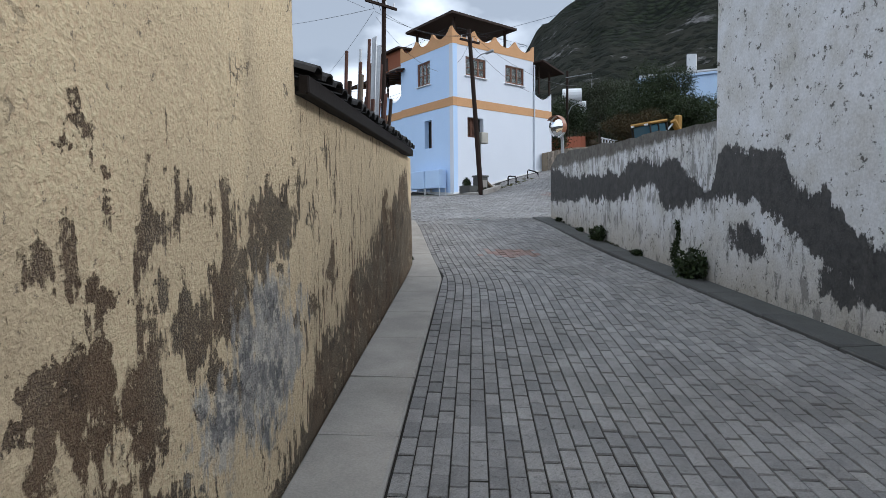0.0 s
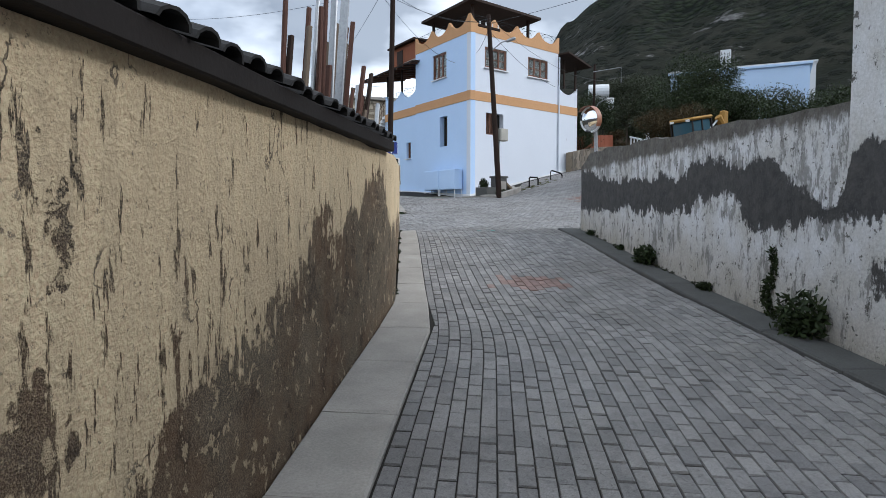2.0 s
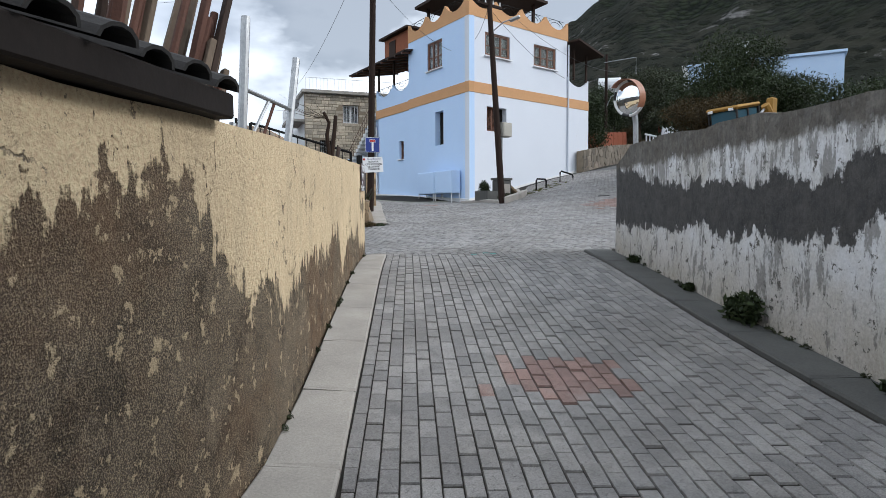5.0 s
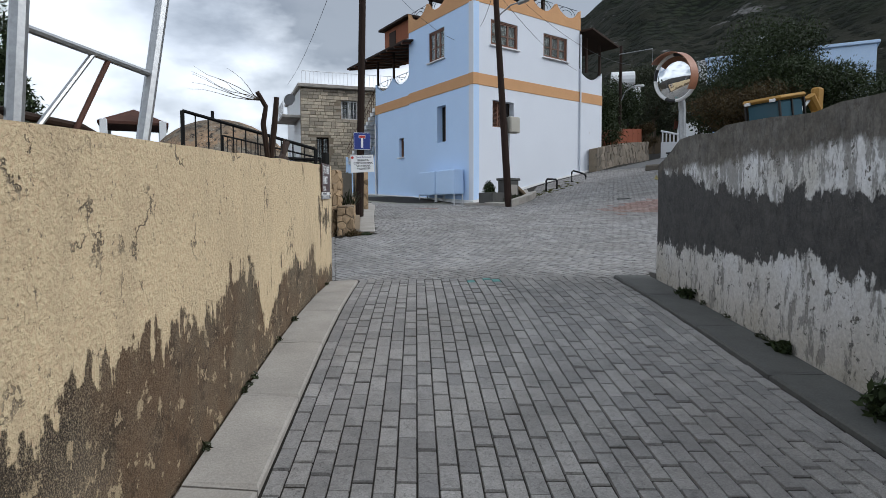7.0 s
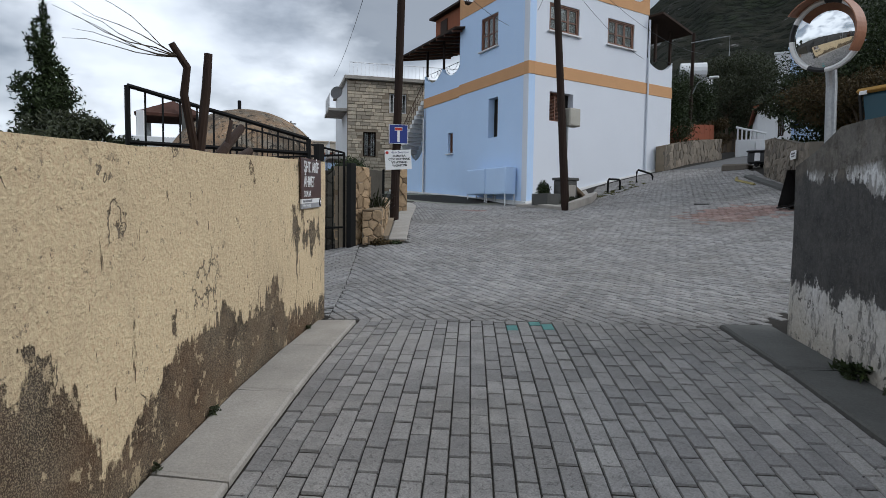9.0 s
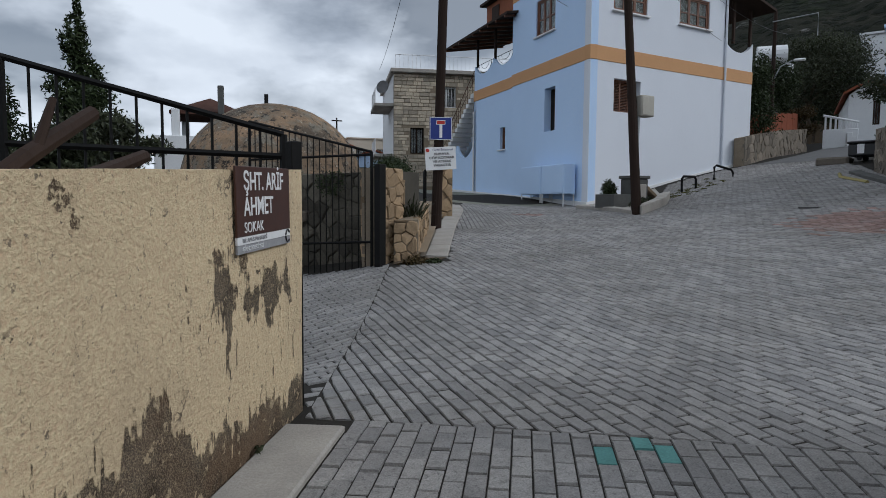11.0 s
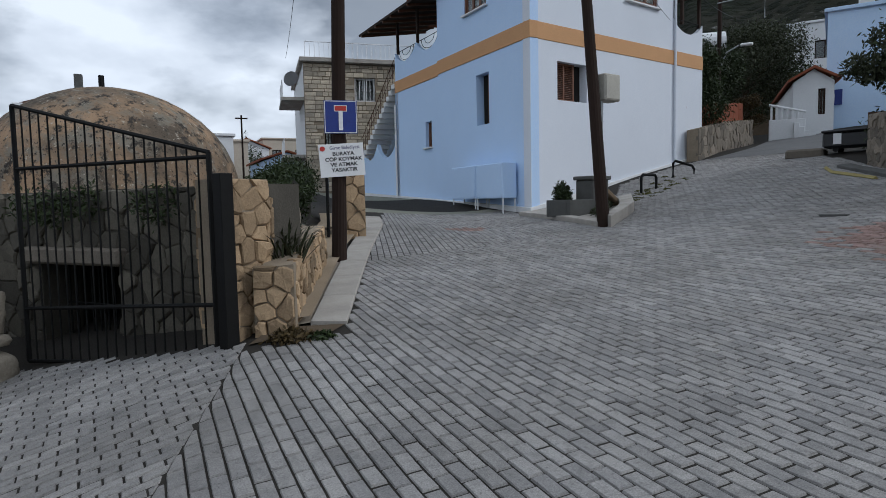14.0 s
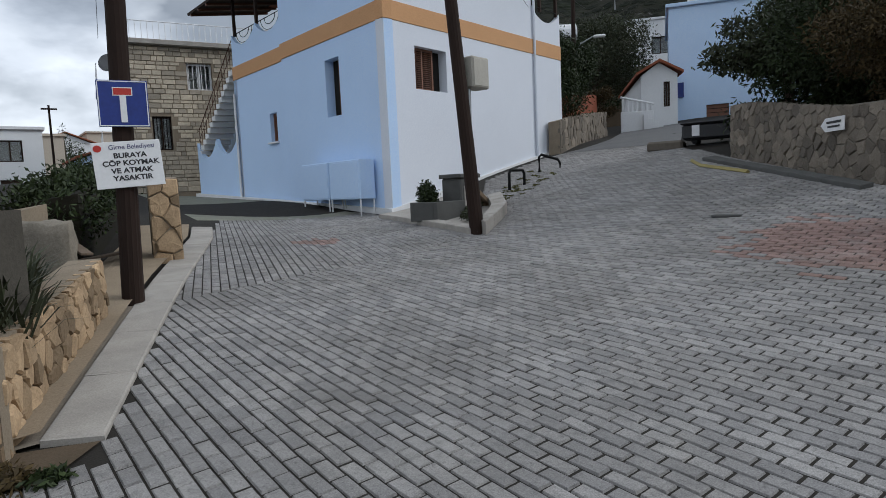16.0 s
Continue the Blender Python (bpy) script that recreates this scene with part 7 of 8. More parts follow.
    tagged(part("drain_cover", boxed(m @ pose(0, 0, -0.012), 0.4, 0.3, 0.03, 0.005), DARKCONC), "dark iron drain cover set in the paving", "drain cover")


build_apron()


# ---- backhoe loader parked behind the wall ----
def build_backhoe():
    YEL = plain("yellow_machine_paint", (0.34, 0.19, 0.045), 0.65, 0, 0.25, 3, 30, 0.1)
    BLK = plain("worn_black_steel", (0.02, 0.018, 0.017), 0.55, 0.4, 0.4, 5, 40, 0.3)
    CABGLASS = Mat("cab_glass", 0.05)
    CABGLASS.colour((0.05, 0.10, 0.13))
    CABGLASS = CABGLASS.m
    c = Vector((19.55, 19.1))
    g = gz(*c)
    f = heading(-91)                                   # forwards
    e = thing("backhoe_loader", "yellow backhoe loader with a worn black front bucket", "backhoe", (*c, g))
    fr = c + f.to_2d() * 2.7
    m = frame_at((*c, g), f * 2.7 + Vector((0, 0, gz(*fr) - g))) @ Matrix.Scale(0.8, 4)   # x forwards, down the slope
    wpart("chassis", boxed(m @ pose(0, 0, 0.85), 3.6, 0.9, 0.55, 0.05), YEL, e)
    wpart("bonnet", boxed(m @ pose(1.2, 0, 1.22), 1.4, 0.85, 0.5, 0.08), YEL, e)
    wpart("cab_base", boxed(m @ pose(-0.35, 0, 1.35), 1.4, 1.3, 0.6, 0.05), YEL, e)
    wpart("cab_glass", boxed(m @ pose(-0.35, 0, 2.2), 1.12, 1.2, 1.1, 0.06), CABGLASS, e)
    for sx in (0.38, -0.35, -1.08):
        for sy in (-0.76, 0.76):
            wpart("cab_pillar", boxed(m @ pose(-0.35 + (sx + 0.35) * 0.8, sy * 0.8, 2.2), 0.07, 0.07, 1.12, 0.01), BLK, e)
    wpart("cab_roof", boxed(m @ pose(-0.35, 0, 2.83), 1.3, 1.4, 0.15, 0.05), YEL, e, "faded yellow cab roof")
    for sy in (-0.45, 0.45):
        wpart("work_lamp", boxed(m @ pose(0.33, sy, 2.78), 0.06, 0.2, 0.1, 0.01), SIGNWHITE, e)
    for sx, sy, r, w in ((-0.75, -0.85, 0.72, 0.42), (-0.75, 0.85, 0.72, 0.42), (1.45, -0.8, 0.46, 0.32), (1.45, 0.8, 0.46, 0.32)):
        bm = bmesh.new()
        bmesh.ops.create_cone(bm, cap_ends=True, segments=28, radius1=r, radius2=r, depth=w, matrix=m @ pose(sx, sy, r - 0.02, 90))
        bmesh.ops.bevel(bm, geom=[ed for ed in bm.edges if len(ed.link_faces) == 2 and abs(ed.calc_face_angle(0)) > 1], offset=0.07, segments=2, affect="EDGES")
        wh = wpart("tyre", bm, BLK, e)
        bm = bmesh.new()
        bmesh.ops.create_cone(bm, cap_ends=True, segments=20, radius1=r * 0.5, radius2=r * 0.5, depth=w + 0.02, matrix=m @ pose(sx, sy, r - 0.02, 90))
        sub(wh, "rim", bm, YEL)
    for sy in (-0.62, 0.62):
        wpart("loader_arm", tubed([m @ Vector((0.2, sy, 1.75)), m @ Vector((1.6, sy, 1.35)), m @ Vector((2.3, sy, 0.55))], 0.07, 0.07), BLK, e)
    # bucket: a curved scoop open to the front
    bm = bmesh.new()
    prof = [(2.95, 0.12), (2.45, 0.08), (2.22, 0.25), (2.18, 0.55), (2.30, 0.88), (2.50, 1.02)]
    inn = [(x + 0.03, z + 0.035) for x, z in prof]
    w = 1.1
    L = [bm.verts.new(m @ Vector((x, -w, z))) for x, z in prof]
    R = [bm.verts.new(m @ Vector((x, w, z))) for x, z in prof]
    L2 = [bm.verts.new(m @ Vector((x, -w + 0.03, z))) for x, z in inn]
    R2 = [bm.verts.new(m @ Vector((x, w - 0.03, z))) for x, z in inn]
    for k in range(5):
        bm.faces.new((L[k], L[k + 1], R[k + 1], R[k]))
        bm.faces.new((L2[k + 1], L2[k], R2[k], R2[k + 1]))
    bm.faces.new(L)
    bm.faces.new(R[::-1])
    bm.faces.new(L2[::-1])
    bm.faces.new(R2)
    bm.faces.new((L[0], R[0], R2[0], L2[0]))
    bm.faces.new((L[-1], L2[-1], R2[-1], R[-1]))
    bmesh.ops.recalc_face_normals(bm, faces=bm.faces[:])
    wpart("bucket", bm, BLK, e, "worn black steel front bucket")
    for k in range(8):
        wpart("bucket_tooth", boxed(m @ pose(3.0, -1.0 + k * 2.0 / 7, 0.12), 0.16, 0.07, 0.04, 0.008), BLK, e)
    # rear boom folded upright
    wpart("boom", tubed([m @ Vector((-1.7, 0.1, 1.0)), m @ Vector((-2.3, 0.1, 2.2)), m @ Vector((-2.0, 0.1, 2.75))], 0.16, 0.13), YEL, e)
    wpart("dipper", boxed(m @ pose(-2.35, 0.1, 2.6, 0, -12, 0), 0.34, 0.28, 0.75, 0.04), YEL, e, "upright yellow dipper arm end")
    wpart("ram", tubed([m @ Vector((-1.3, 0.1, 2.2)), m @ Vector((-2.1, 0.1, 2.7))], 0.04), STEEL, e)


build_backhoe()


# ---- up the hill: retaining wall, lane, houses ----
FARBLUE = plain("pale_blue_far_wall", (0.52, 0.66, 0.86), 0.8, 0, 0.1, 0.6, 20, 0.2)
FARWHITE = plain("far_white_wall", (0.68, 0.69, 0.70), 0.8, 0, 0.1, 0.6, 20, 0.2)
REDFENCE = plain("red_brown_fence", (0.20, 0.06, 0.03), 0.8, 0, 0.3, 3, 30, 0.3)
BEIGEWALL = plain("beige_far_wall", (0.45, 0.40, 0.33), 0.85, 0, 0.15, 1, 20, 0.2)


def lift(dz):
    return lambda x, y: gz(x, y) + dz


rubble_wall("retaining_wall", "tall grey rubble retaining wall along the uphill bend", (22.75, 25.6), (19.5, 21.2), lift(-0.05), lambda x, y: 4.58 - 0.6 * smooth(21.2, 25.6, 46.8 - y), 0.5, 0.21, STONE_GREY, 51, proud=0.02, core=plain("retaining_mortar", (0.20, 0.18, 0.15), 0.95))
rubble_wall("retaining_wall_near", "grey rubble retaining wall beside the junction", (19.92, 20.9), (23.5, 20.6), lift(-0.05), lambda x, y: 3.95, 0.5, 0.42, STONE_GREY, 52, core=plain("retaining_mortar_near", (0.20, 0.18, 0.15), 0.95))
kerb_run("kerb_uphill", [(22.6, 25.9), (21.9, 25.0), (19.35, 21.3)], [(22.42, 26.12), (21.68, 25.1), (19.15, 21.4)], 0.07, DARKCONC, "concrete kerb under the retaining wall", 0.9)
tagged(part("kerb_yellow_line", tubed([(22.35, 26.35, gz(22.35, 26.35) + 0.01), (21.6, 25.6, gz(21.6, 25.6) + 0.01), (20.7, 24.0, gz(20.7, 24) + 0.01)], 0.05, seg=4), plain("worn_yellow_paint", (0.30, 0.25, 0.10), 0.8)), "worn yellow line at the kerb's bend", "road marking", kind="structure")
ribbon("lane_uphill", [(25.2, 33.2), (27.0, 33.6), (29.0, 34.6), (34.5, 38.5), (40, 43)], [(26.2, 29.4), (28.0, 30.6), (30.5, 32.3), (36.0, 35.8), (42, 40)], 0.008, ROADGREY, "worn grey lane climbing between walls", "road")


def build_direction_sign():
    c = Vector((20.3, 22.12, 3.75))
    d = Vector((-3.25, -4.4, 0)).normalized()
    m = frame_at(c + Vector((d.y, -d.x, 0)) * 0.16, -d)
    e = thing("arrow_sign", "small white arrow sign on the retaining wall", "arrow sign", tuple(c))
    bm = bmesh.new()
    pts = [(-0.42, 0.0), (-0.25, 0.14), (0.42, 0.14), (0.42, -0.14), (-0.25, -0.14)]
    m = frame_at(c - Vector((-d.y, d.x, 0)) * 0.2, d)
    f = [bm.verts.new(m @ Vector((x * 0.8, 0.0, z * 0.8))) for x, z in pts]
    b = [bm.verts.new(m @ Vector((x * 0.8, 0.015, z * 0.8))) for x, z in pts]
    bm.faces.new(f)
    bm.faces.new(b[::-1])
    for k in range(5):
        bm.faces.new((f[k], f[(k + 1) % 5], b[(k + 1) % 5], b[k]))
    bmesh.ops.recalc_face_normals(bm, faces=bm.faces[:])
    wpart("plate", bm, SIGNWHITE, e)
    wpart("writing_bar", boxed(m @ pose(0.05, -0.006, 0.035), 0.4, 0.006, 0.035), INK, e)
    wpart("writing_bar", boxed(m @ pose(0.05, -0.006, -0.035), 0.34, 0.006, 0.03), INK, e)


build_direction_sign()


def simple_house(name, label, corner, along, depth_dir, w, dp, z0, z1, wall, openings, roof="flat", roof_mat=None, category="house"):
    """A small far house: four walls with thickness and cut openings in the front, roof, windows and doors."""
    p, al, dd = Vector(corner), Vector(along).normalized(), Vector(depth_dir).normalized()
    ou = -dd
    e = thing(name, label, category, (*p, z0))
    holes = [(a, b, c, d) for a, b, c, d, *_ in openings]
    wpart("front_wall", facade(bmesh.new(), p, al, ou, w, z0 - 1.0, z1, holes, 0.25), wall, e)
    q = p + dd * dp
    wpart("back_wall", prism(bmesh.new(), [tuple(q), tuple(q + al * w), tuple(q + al * w - dd * 0.25), tuple(q - dd * 0.25)], z0 - 1, z1), wall, e)
    for s in (0.0, w - 0.25):
        a = p + al * s + dd * 0.26
        b = p + al * s + dd * (dp - 0.26)
        wpart("side_wall", prism(bmesh.new(), [tuple(a), tuple(a + al * 0.25), tuple(b + al * 0.25), tuple(b)], z0 - 1, z1), wall, e)
    if roof == "flat":
        c = p + al * w / 2 + dd * dp / 2
        wpart("roof", boxed(frame_at((c.x, c.y, z1 + 0.08), (*al, 0)), w + 0.3, dp + 0.3, 0.18, 0.02), wall, e)
    else:
        rise = roof
        c = p + al * w / 2 + dd * dp / 2
        m = frame_at((c.x, c.y, z1), (*al, 0))
        bm = bmesh.new()
        hw, hd = w / 2 + 0.25, dp / 2 + 0.25
        v = [bm.verts.new(m @ Vector(t)) for t in ((-hw, -hd, 0), (hw, -hd, 0), (hw, hd, 0), (-hw, hd, 0), (0, -hd, rise), (0, hd, rise))]
        v += [bm.verts.new(m @ Vector(t)) for t in ((-hw, -hd, 0.12), (hw, -hd, 0.12), (hw, hd, 0.12), (-hw, hd, 0.12), (0, -hd, rise + 0.12), (0, hd, rise + 0.12))]
        for f in ((6, 10, 11, 9), (10, 7, 8, 11), (0, 3, 5, 4), (4, 5, 2, 1), (0, 4, 10, 6), (4, 1, 7, 10), (3, 9, 11, 5), (5, 11, 8, 2), (0, 6, 9, 3), (1, 2, 8, 7)):
            bm.faces.new([v[k] for k in f])
        bmesh.ops.recalc_face_normals(bm, faces=bm.faces[:])
        wpart("roof", bm, roof_mat or TERRACOTTA, e, "red clay tiled roof")
        bm = bmesh.new()
        g = [bm.verts.new(m @ Vector(t)) for y in (-dp / 2 + 0.0, -dp / 2 + 0.2) for t in ((-w / 2, y, 0), (w / 2, y, 0), (0, y, rise * 0.96))]
        bm.faces.new(g[:3])
        bm.faces.new(g[3:][::-1])
        for k in range(3):
            bm.faces.new((g[k], g[(k + 1) % 3], g[3 + (k + 1) % 3], g[3 + k]))
        bmesh.ops.recalc_face_normals(bm, faces=bm.faces[:])
        wpart("gable", bm, wall, e)
    for a, b, c, d, kd in openings:
        q = p + al * ((a + b) / 2) - ou * 0.12
        m = frame_at((q.x, q.y, (c + d) / 2), (*al, 0))
        if kd == "door":
            ob = wpart("door", boxed(m, b - a, 0.06, d - c, 0.01), DARKWOOD, e)
        elif kd == "garage":
            ob = wpart("garage_door", boxed(m, b - a, 0.06, d - c, 0.01), WOOD, e, "brown garage door")
            for k in range(1, 6):
                sub(ob, "rib", boxed(m @ pose(0, -0.035, (d - c) * (k / 6 - 0.5)), b - a - 0.04, 0.02, 0.03), DARKWOOD)
        else:
            bm = bmesh.new()
            for dx in (-(b - a) / 2 + 0.04, 0, (b - a) / 2 - 0.04):
                box(bm, m @ pose(dx, 0, 0), 0.07, 0.06, d - c)
            for dz in (-(d - c) / 2 + 0.04, (d - c) / 2 - 0.04):
                box(bm, m @ pose(0, 0, dz), b - a - 0.08, 0.058, 0.07)
            ob = wpart("window", bm, DARKWOOD if kd == "brown" else WHITETRIM, e)
            sub(ob, "pane", boxed(m @ pose(0, 0.02, 0), b - a - 0.1, 0.01, d - c - 0.1), GLASS)
    return e


ALB = Vector((0.60, -0.80))
simple_house("blue_house", "tall plain pale blue house with a brown garage door", (37.3, 37.9), ALB, (0.8, 0.6), 9, 8, 5.4, 11.6, FARBLUE, [(1.75, 2.8, 5.4, 6.62, "garage"), (6.0, 7.0, 8.2, 9.4, "brown")])
c = Vector((37.2, 38.0)) + ALB * 0.45 + Vector((-0.8, -0.6)) * 0.06
e = thing("dead_end_sign", "square blue dead-end sign on the pale blue house", "road sign", (c.x, c.y, 7.4))
m = frame_at((c.x, c.y, 7.45), (*ALB, 0))
wpart("plate", boxed(m, 0.75, 0.03, 0.75, 0.01), SIGNBLUE, e)
wpart("stem", boxed(m @ pose(0, -0.02, -0.05), 0.1, 0.01, 0.45), SIGNWHITE, e)
simple_house("gable_house", "small white house with a red tiled gable roof", (34.85, 37.72), (0.72, -0.69), (0.69, 0.72), 1.7, 8, 5.2, 8.05, FARWHITE, [(1.05, 1.35, 6.5, 7.7, "brown")], 0.6)


def build_steps_rail():
    e = thing("balustrade_steps", "white concrete steps with a balustrade before the gable house", "steps", (33.2, 37.0, 5.5))
    d = Vector((0.72, -0.69))
    for k in range(4):
        q = Vector((34.3, 37.1)) + d * (0.22 * k)
        wpart("step", boxed(frame_at((q.x, q.y, 5.35 + 0.09 * (3 - k)), (*d, 0)), 0.23, 0.9, 0.3 + 0.18 * (3 - k), 0.01), FARWHITE, e)
    a, b = Vector((33.35, 37.75)), Vector((34.45, 36.7))
    for k in range(7):
        q = a.lerp(b, (k + 0.5) / 7)
        wpart("baluster", boxed(frame_at((q.x, q.y, 6.55 - 0.05 * k), (*d, 0)), 0.09, 0.09, 0.62, 0.01), FARWHITE, e)
    wpart("handrail", tubed([(a.x, a.y, 6.95), (b.x, b.y, 6.55)], 0.06), FARWHITE, e)
    wpart("base", boxed(frame_at((*((a + b) / 2), 5.75), (*d, 0)), 1.5, 0.12, 1.0, 0.02), FARWHITE, e)


build_steps_rail()
rubble_wall("lane_wall", "low rubble stone wall along the uphill lane", (25.2, 33.6), (32.5, 37.9), lift(-0.1), lambda x, y: gz(x, y) + 1.15, 0.4, 0.42, STONE_GREY, 53)
for k in range(10):
    s = k / 10
    q = Vector((25.1, 34.1)).lerp(Vector((32.3, 38.3)), s + 0.05)
    tagged(part("fence_panel", boxed(frame_at((q.x, q.y, gz(*q) + 1.55), (0.87, 0.5, 0.05)), 0.8, 0.04, 0.85, 0.01), REDFENCE), "red-brown timber fence panel above the stone wall", "fence panel", "fence panels along the lane")


def build_dumpster():
    at = Vector((25.4, 27.7))
    g = gz(*at)
    d = Vector((0.42, -0.91))
    e = thing("rubbish_container", "black wheeled rubbish container beside the lane", "container", (*at, g))
    m = frame_at((*at, g), (*d, 0))
    wpart("body", boxed(m @ pose(0, 0, 0.33), 1.65, 0.8, 0.42, 0.05), INK, e)
    wpart("lid", boxed(m @ pose(0, 0, 0.575), 1.72, 0.86, 0.07, 0.03), INK, e)
    for sx in (-0.5, 0.5):
        for sy in (-0.3, 0.3):
            bm = bmesh.new()
            bmesh.ops.create_cone(bm, cap_ends=True, segments=14, radius1=0.08, radius2=0.08, depth=0.05, matrix=m @ pose(sx, sy, 0.075, 90))
            wpart("wheel", bm, IRON, e)
    wpart("notice", boxed(m @ pose(-0.45, -0.405, 0.36), 0.2, 0.012, 0.3), SIGNWHITE, e, "small white notice")
    at = Vector((24.85, 28.9))
    tagged(part("lane_island", boxed(frame_at((*at, gz(*at) + 0.05), (*d, 0)), 1.0, 0.6, 0.3, 0.06), STONE_GREY), "small stone-edged bed beside the container", "kerb island")


build_dumpster()


def build_street_lamp():
    x, y = 29.4, 36.9
    g = gz(x, y)
    e = thing("street_lamp", "street lamp on a dark pole with a curved arm", "street lamp", (x, y, g))
    wpart("pole", tubed([(x, y, g), (x + 0.05, y, 11.5)], 0.11, 0.08), POLEWOOD, e)
    wpart("arm", tubed([(x, y, 8.2), (x + 0.2, y - 0.25, 8.9), (x + 0.55, y - 0.6, 9.15)], 0.03), STEEL, e)
    wpart("head", boxed(Matrix.Translation((x + 0.75, y - 0.8, 9.15)) @ pose(0, 0, 0, 0, 0, -45), 0.5, 0.18, 0.12, 0.04), SIGNWHITE, e)
    wpart("bracket", tubed([(x - 0.1, y, 11.0), (x + 1.3, y - 1.2, 11.2), (x + 1.3, y - 1.2, 10.2)], 0.025), STEEL, e)


build_street_lamp()


def build_water_tanks():
    e = thing("roof_water_tank", "white rooftop water tank on an iron stand", "water tank", (34.8, 43.1, gz(34.8, 43.1)))
    for dx, dz, r in ((0, 11.1, 0.62), (0.5, 10.2, 0.5)):
        wpart("tank", tubed([(34.2 + dx, 43.5, dz), (34.35 + dx, 43.4, dz), (35.3 + dx, 42.7, dz), (35.45 + dx, 42.6, dz)], r, seg=16), FARWHITE, e)
    for dx, dy in ((-0.4, 0.2), (0.4, -0.2), (0.6, 0.4)):
        wpart("leg", tubed([(34.8 + dx, 43.1 + dy, gz(34.8, 43.1) - 0.2), (34.8 + dx, 43.1 + dy, 10.4)], 0.05, seg=6), IRON, e)


build_water_tanks()

simple_house("hillside_house", "long white flat-roofed house on the hillside", (52.9, 53.5), (0.633, -0.774), (0.774, 0.633), 13.5, 8, 12.2, 16.2, FARWHITE, [(2.0, 3.4, 13.4, 14.8, "brown"), (6.0, 8.5, 13.4, 14.9, "brown"), (10, 11.5, 13.4, 14.8, "brown")])
tagged(part("hillside_chimney", boxed(frame_at((56.5, 49.5, 17.2), (0.633, -0.774, 0)), 1.0, 0.9, 1.9, 0.05), FARWHITE), "square white chimney on the hillside house", "chimney")
bm = bmesh.new()
prism(bm, [(46, 60), (52, 52.5), (62, 42), (70, 46), (60, 66)], 0, lambda x, y: 12.3)
tagged(part("hillside_terrace", bm, SOIL), "earth terrace under the hillside house", "terrace", kind="structure")

# trees on the right-hand slope
tree("shrub_bank", "dense dark green overhanging tree above the retaining wall", (22.5, 22.5), (23.4, 22.3, 6.2), (2.2, 2.0, 2.1), 42000, 0.032, LEAF, 81, 34)
tree("shrub_bank", "russet-tinged bushy shrub above the retaining wall", (20.9, 21.0), (21.3, 21.2, 5.0), (1.5, 1.6, 1.1), 20000, 0.027, LEAF_RED, 82, 16, 0.08, "shrub")
tree("shrub_bank", "dark green bushy shrub above the retaining wall", (22.6, 20.4), (22.8, 20.8, 5.6), (1.6, 1.8, 1.5), 22000, 0.032, LEAF, 83, 18, 0.1, "shrub")
tree("garden_tree", "round dark green tree behind the lane wall", (27.0, 36.0), (27.0, 36.0, 6.7), (1.8, 1.8, 1.9), 26000, 0.042, LEAF, 84, 18)
tree("garden_tree", "tall dark green tree beside the lane", (30.6, 39.2), (30.6, 39.2, 7.6), (2.1, 2.1, 2.9), 36000, 0.045, LEAF, 85, 20)
tree("garden_tree", "low dark green bush beside the balustrade", (32.4, 38.6), (32.4, 38.6, 6.6), (1.0, 1.0, 0.9), 9000, 0.035, LEAF_RED, 88, 12, 0.07, "bush")
tree("garden_tree", "dark green tree filling the gap behind the gable house", (44.5, 49.5), (44.5, 49.5, 11.0), (3.6, 3.6, 3.4), 22000, 0.07, LEAF, 87, 20)
tree("garden_tree", "dark green tree behind the white house", (39.5, 45.0), (39.5, 45.0, 10.8), (3.0, 3.0, 3.0), 24000, 0.055, LEAF_OLIVE, 86, 18)
for k, (x, y, z, r) in enumerate(((24.5, 17.5, 5.1, 2.2), (27.5, 22.5, 6.1, 2.7), (25.4, 24.3, 6.0, 2.3), (25.2, 25.6, 7.4, 1.9), (29.0, 15.5, 5.8, 2.8), (33.0, 21.0, 6.8, 3.4), (38, 27, 7.9, 4.0), (45, 34, 9.6, 4.4), (40, 20, 7.8, 4.2))):
    tree("orchard_tree", "dark green garden tree on the slope", (x, y), (x, y, z - 0.9), (r, r, r * 0.62), 20000, 0.045 + 0.014 * (k > 6), LEAF if k % 3 else LEAF_OLIVE, 90 + k, 16)
tree("orchard_tree", "yellow-green autumn tree on the slope", (22.8, 12.8), (22.8, 13.2, 6.3), (1.9, 2.0, 1.9), 3500, 0.07, LEAF_LIGHT, 101, 14)


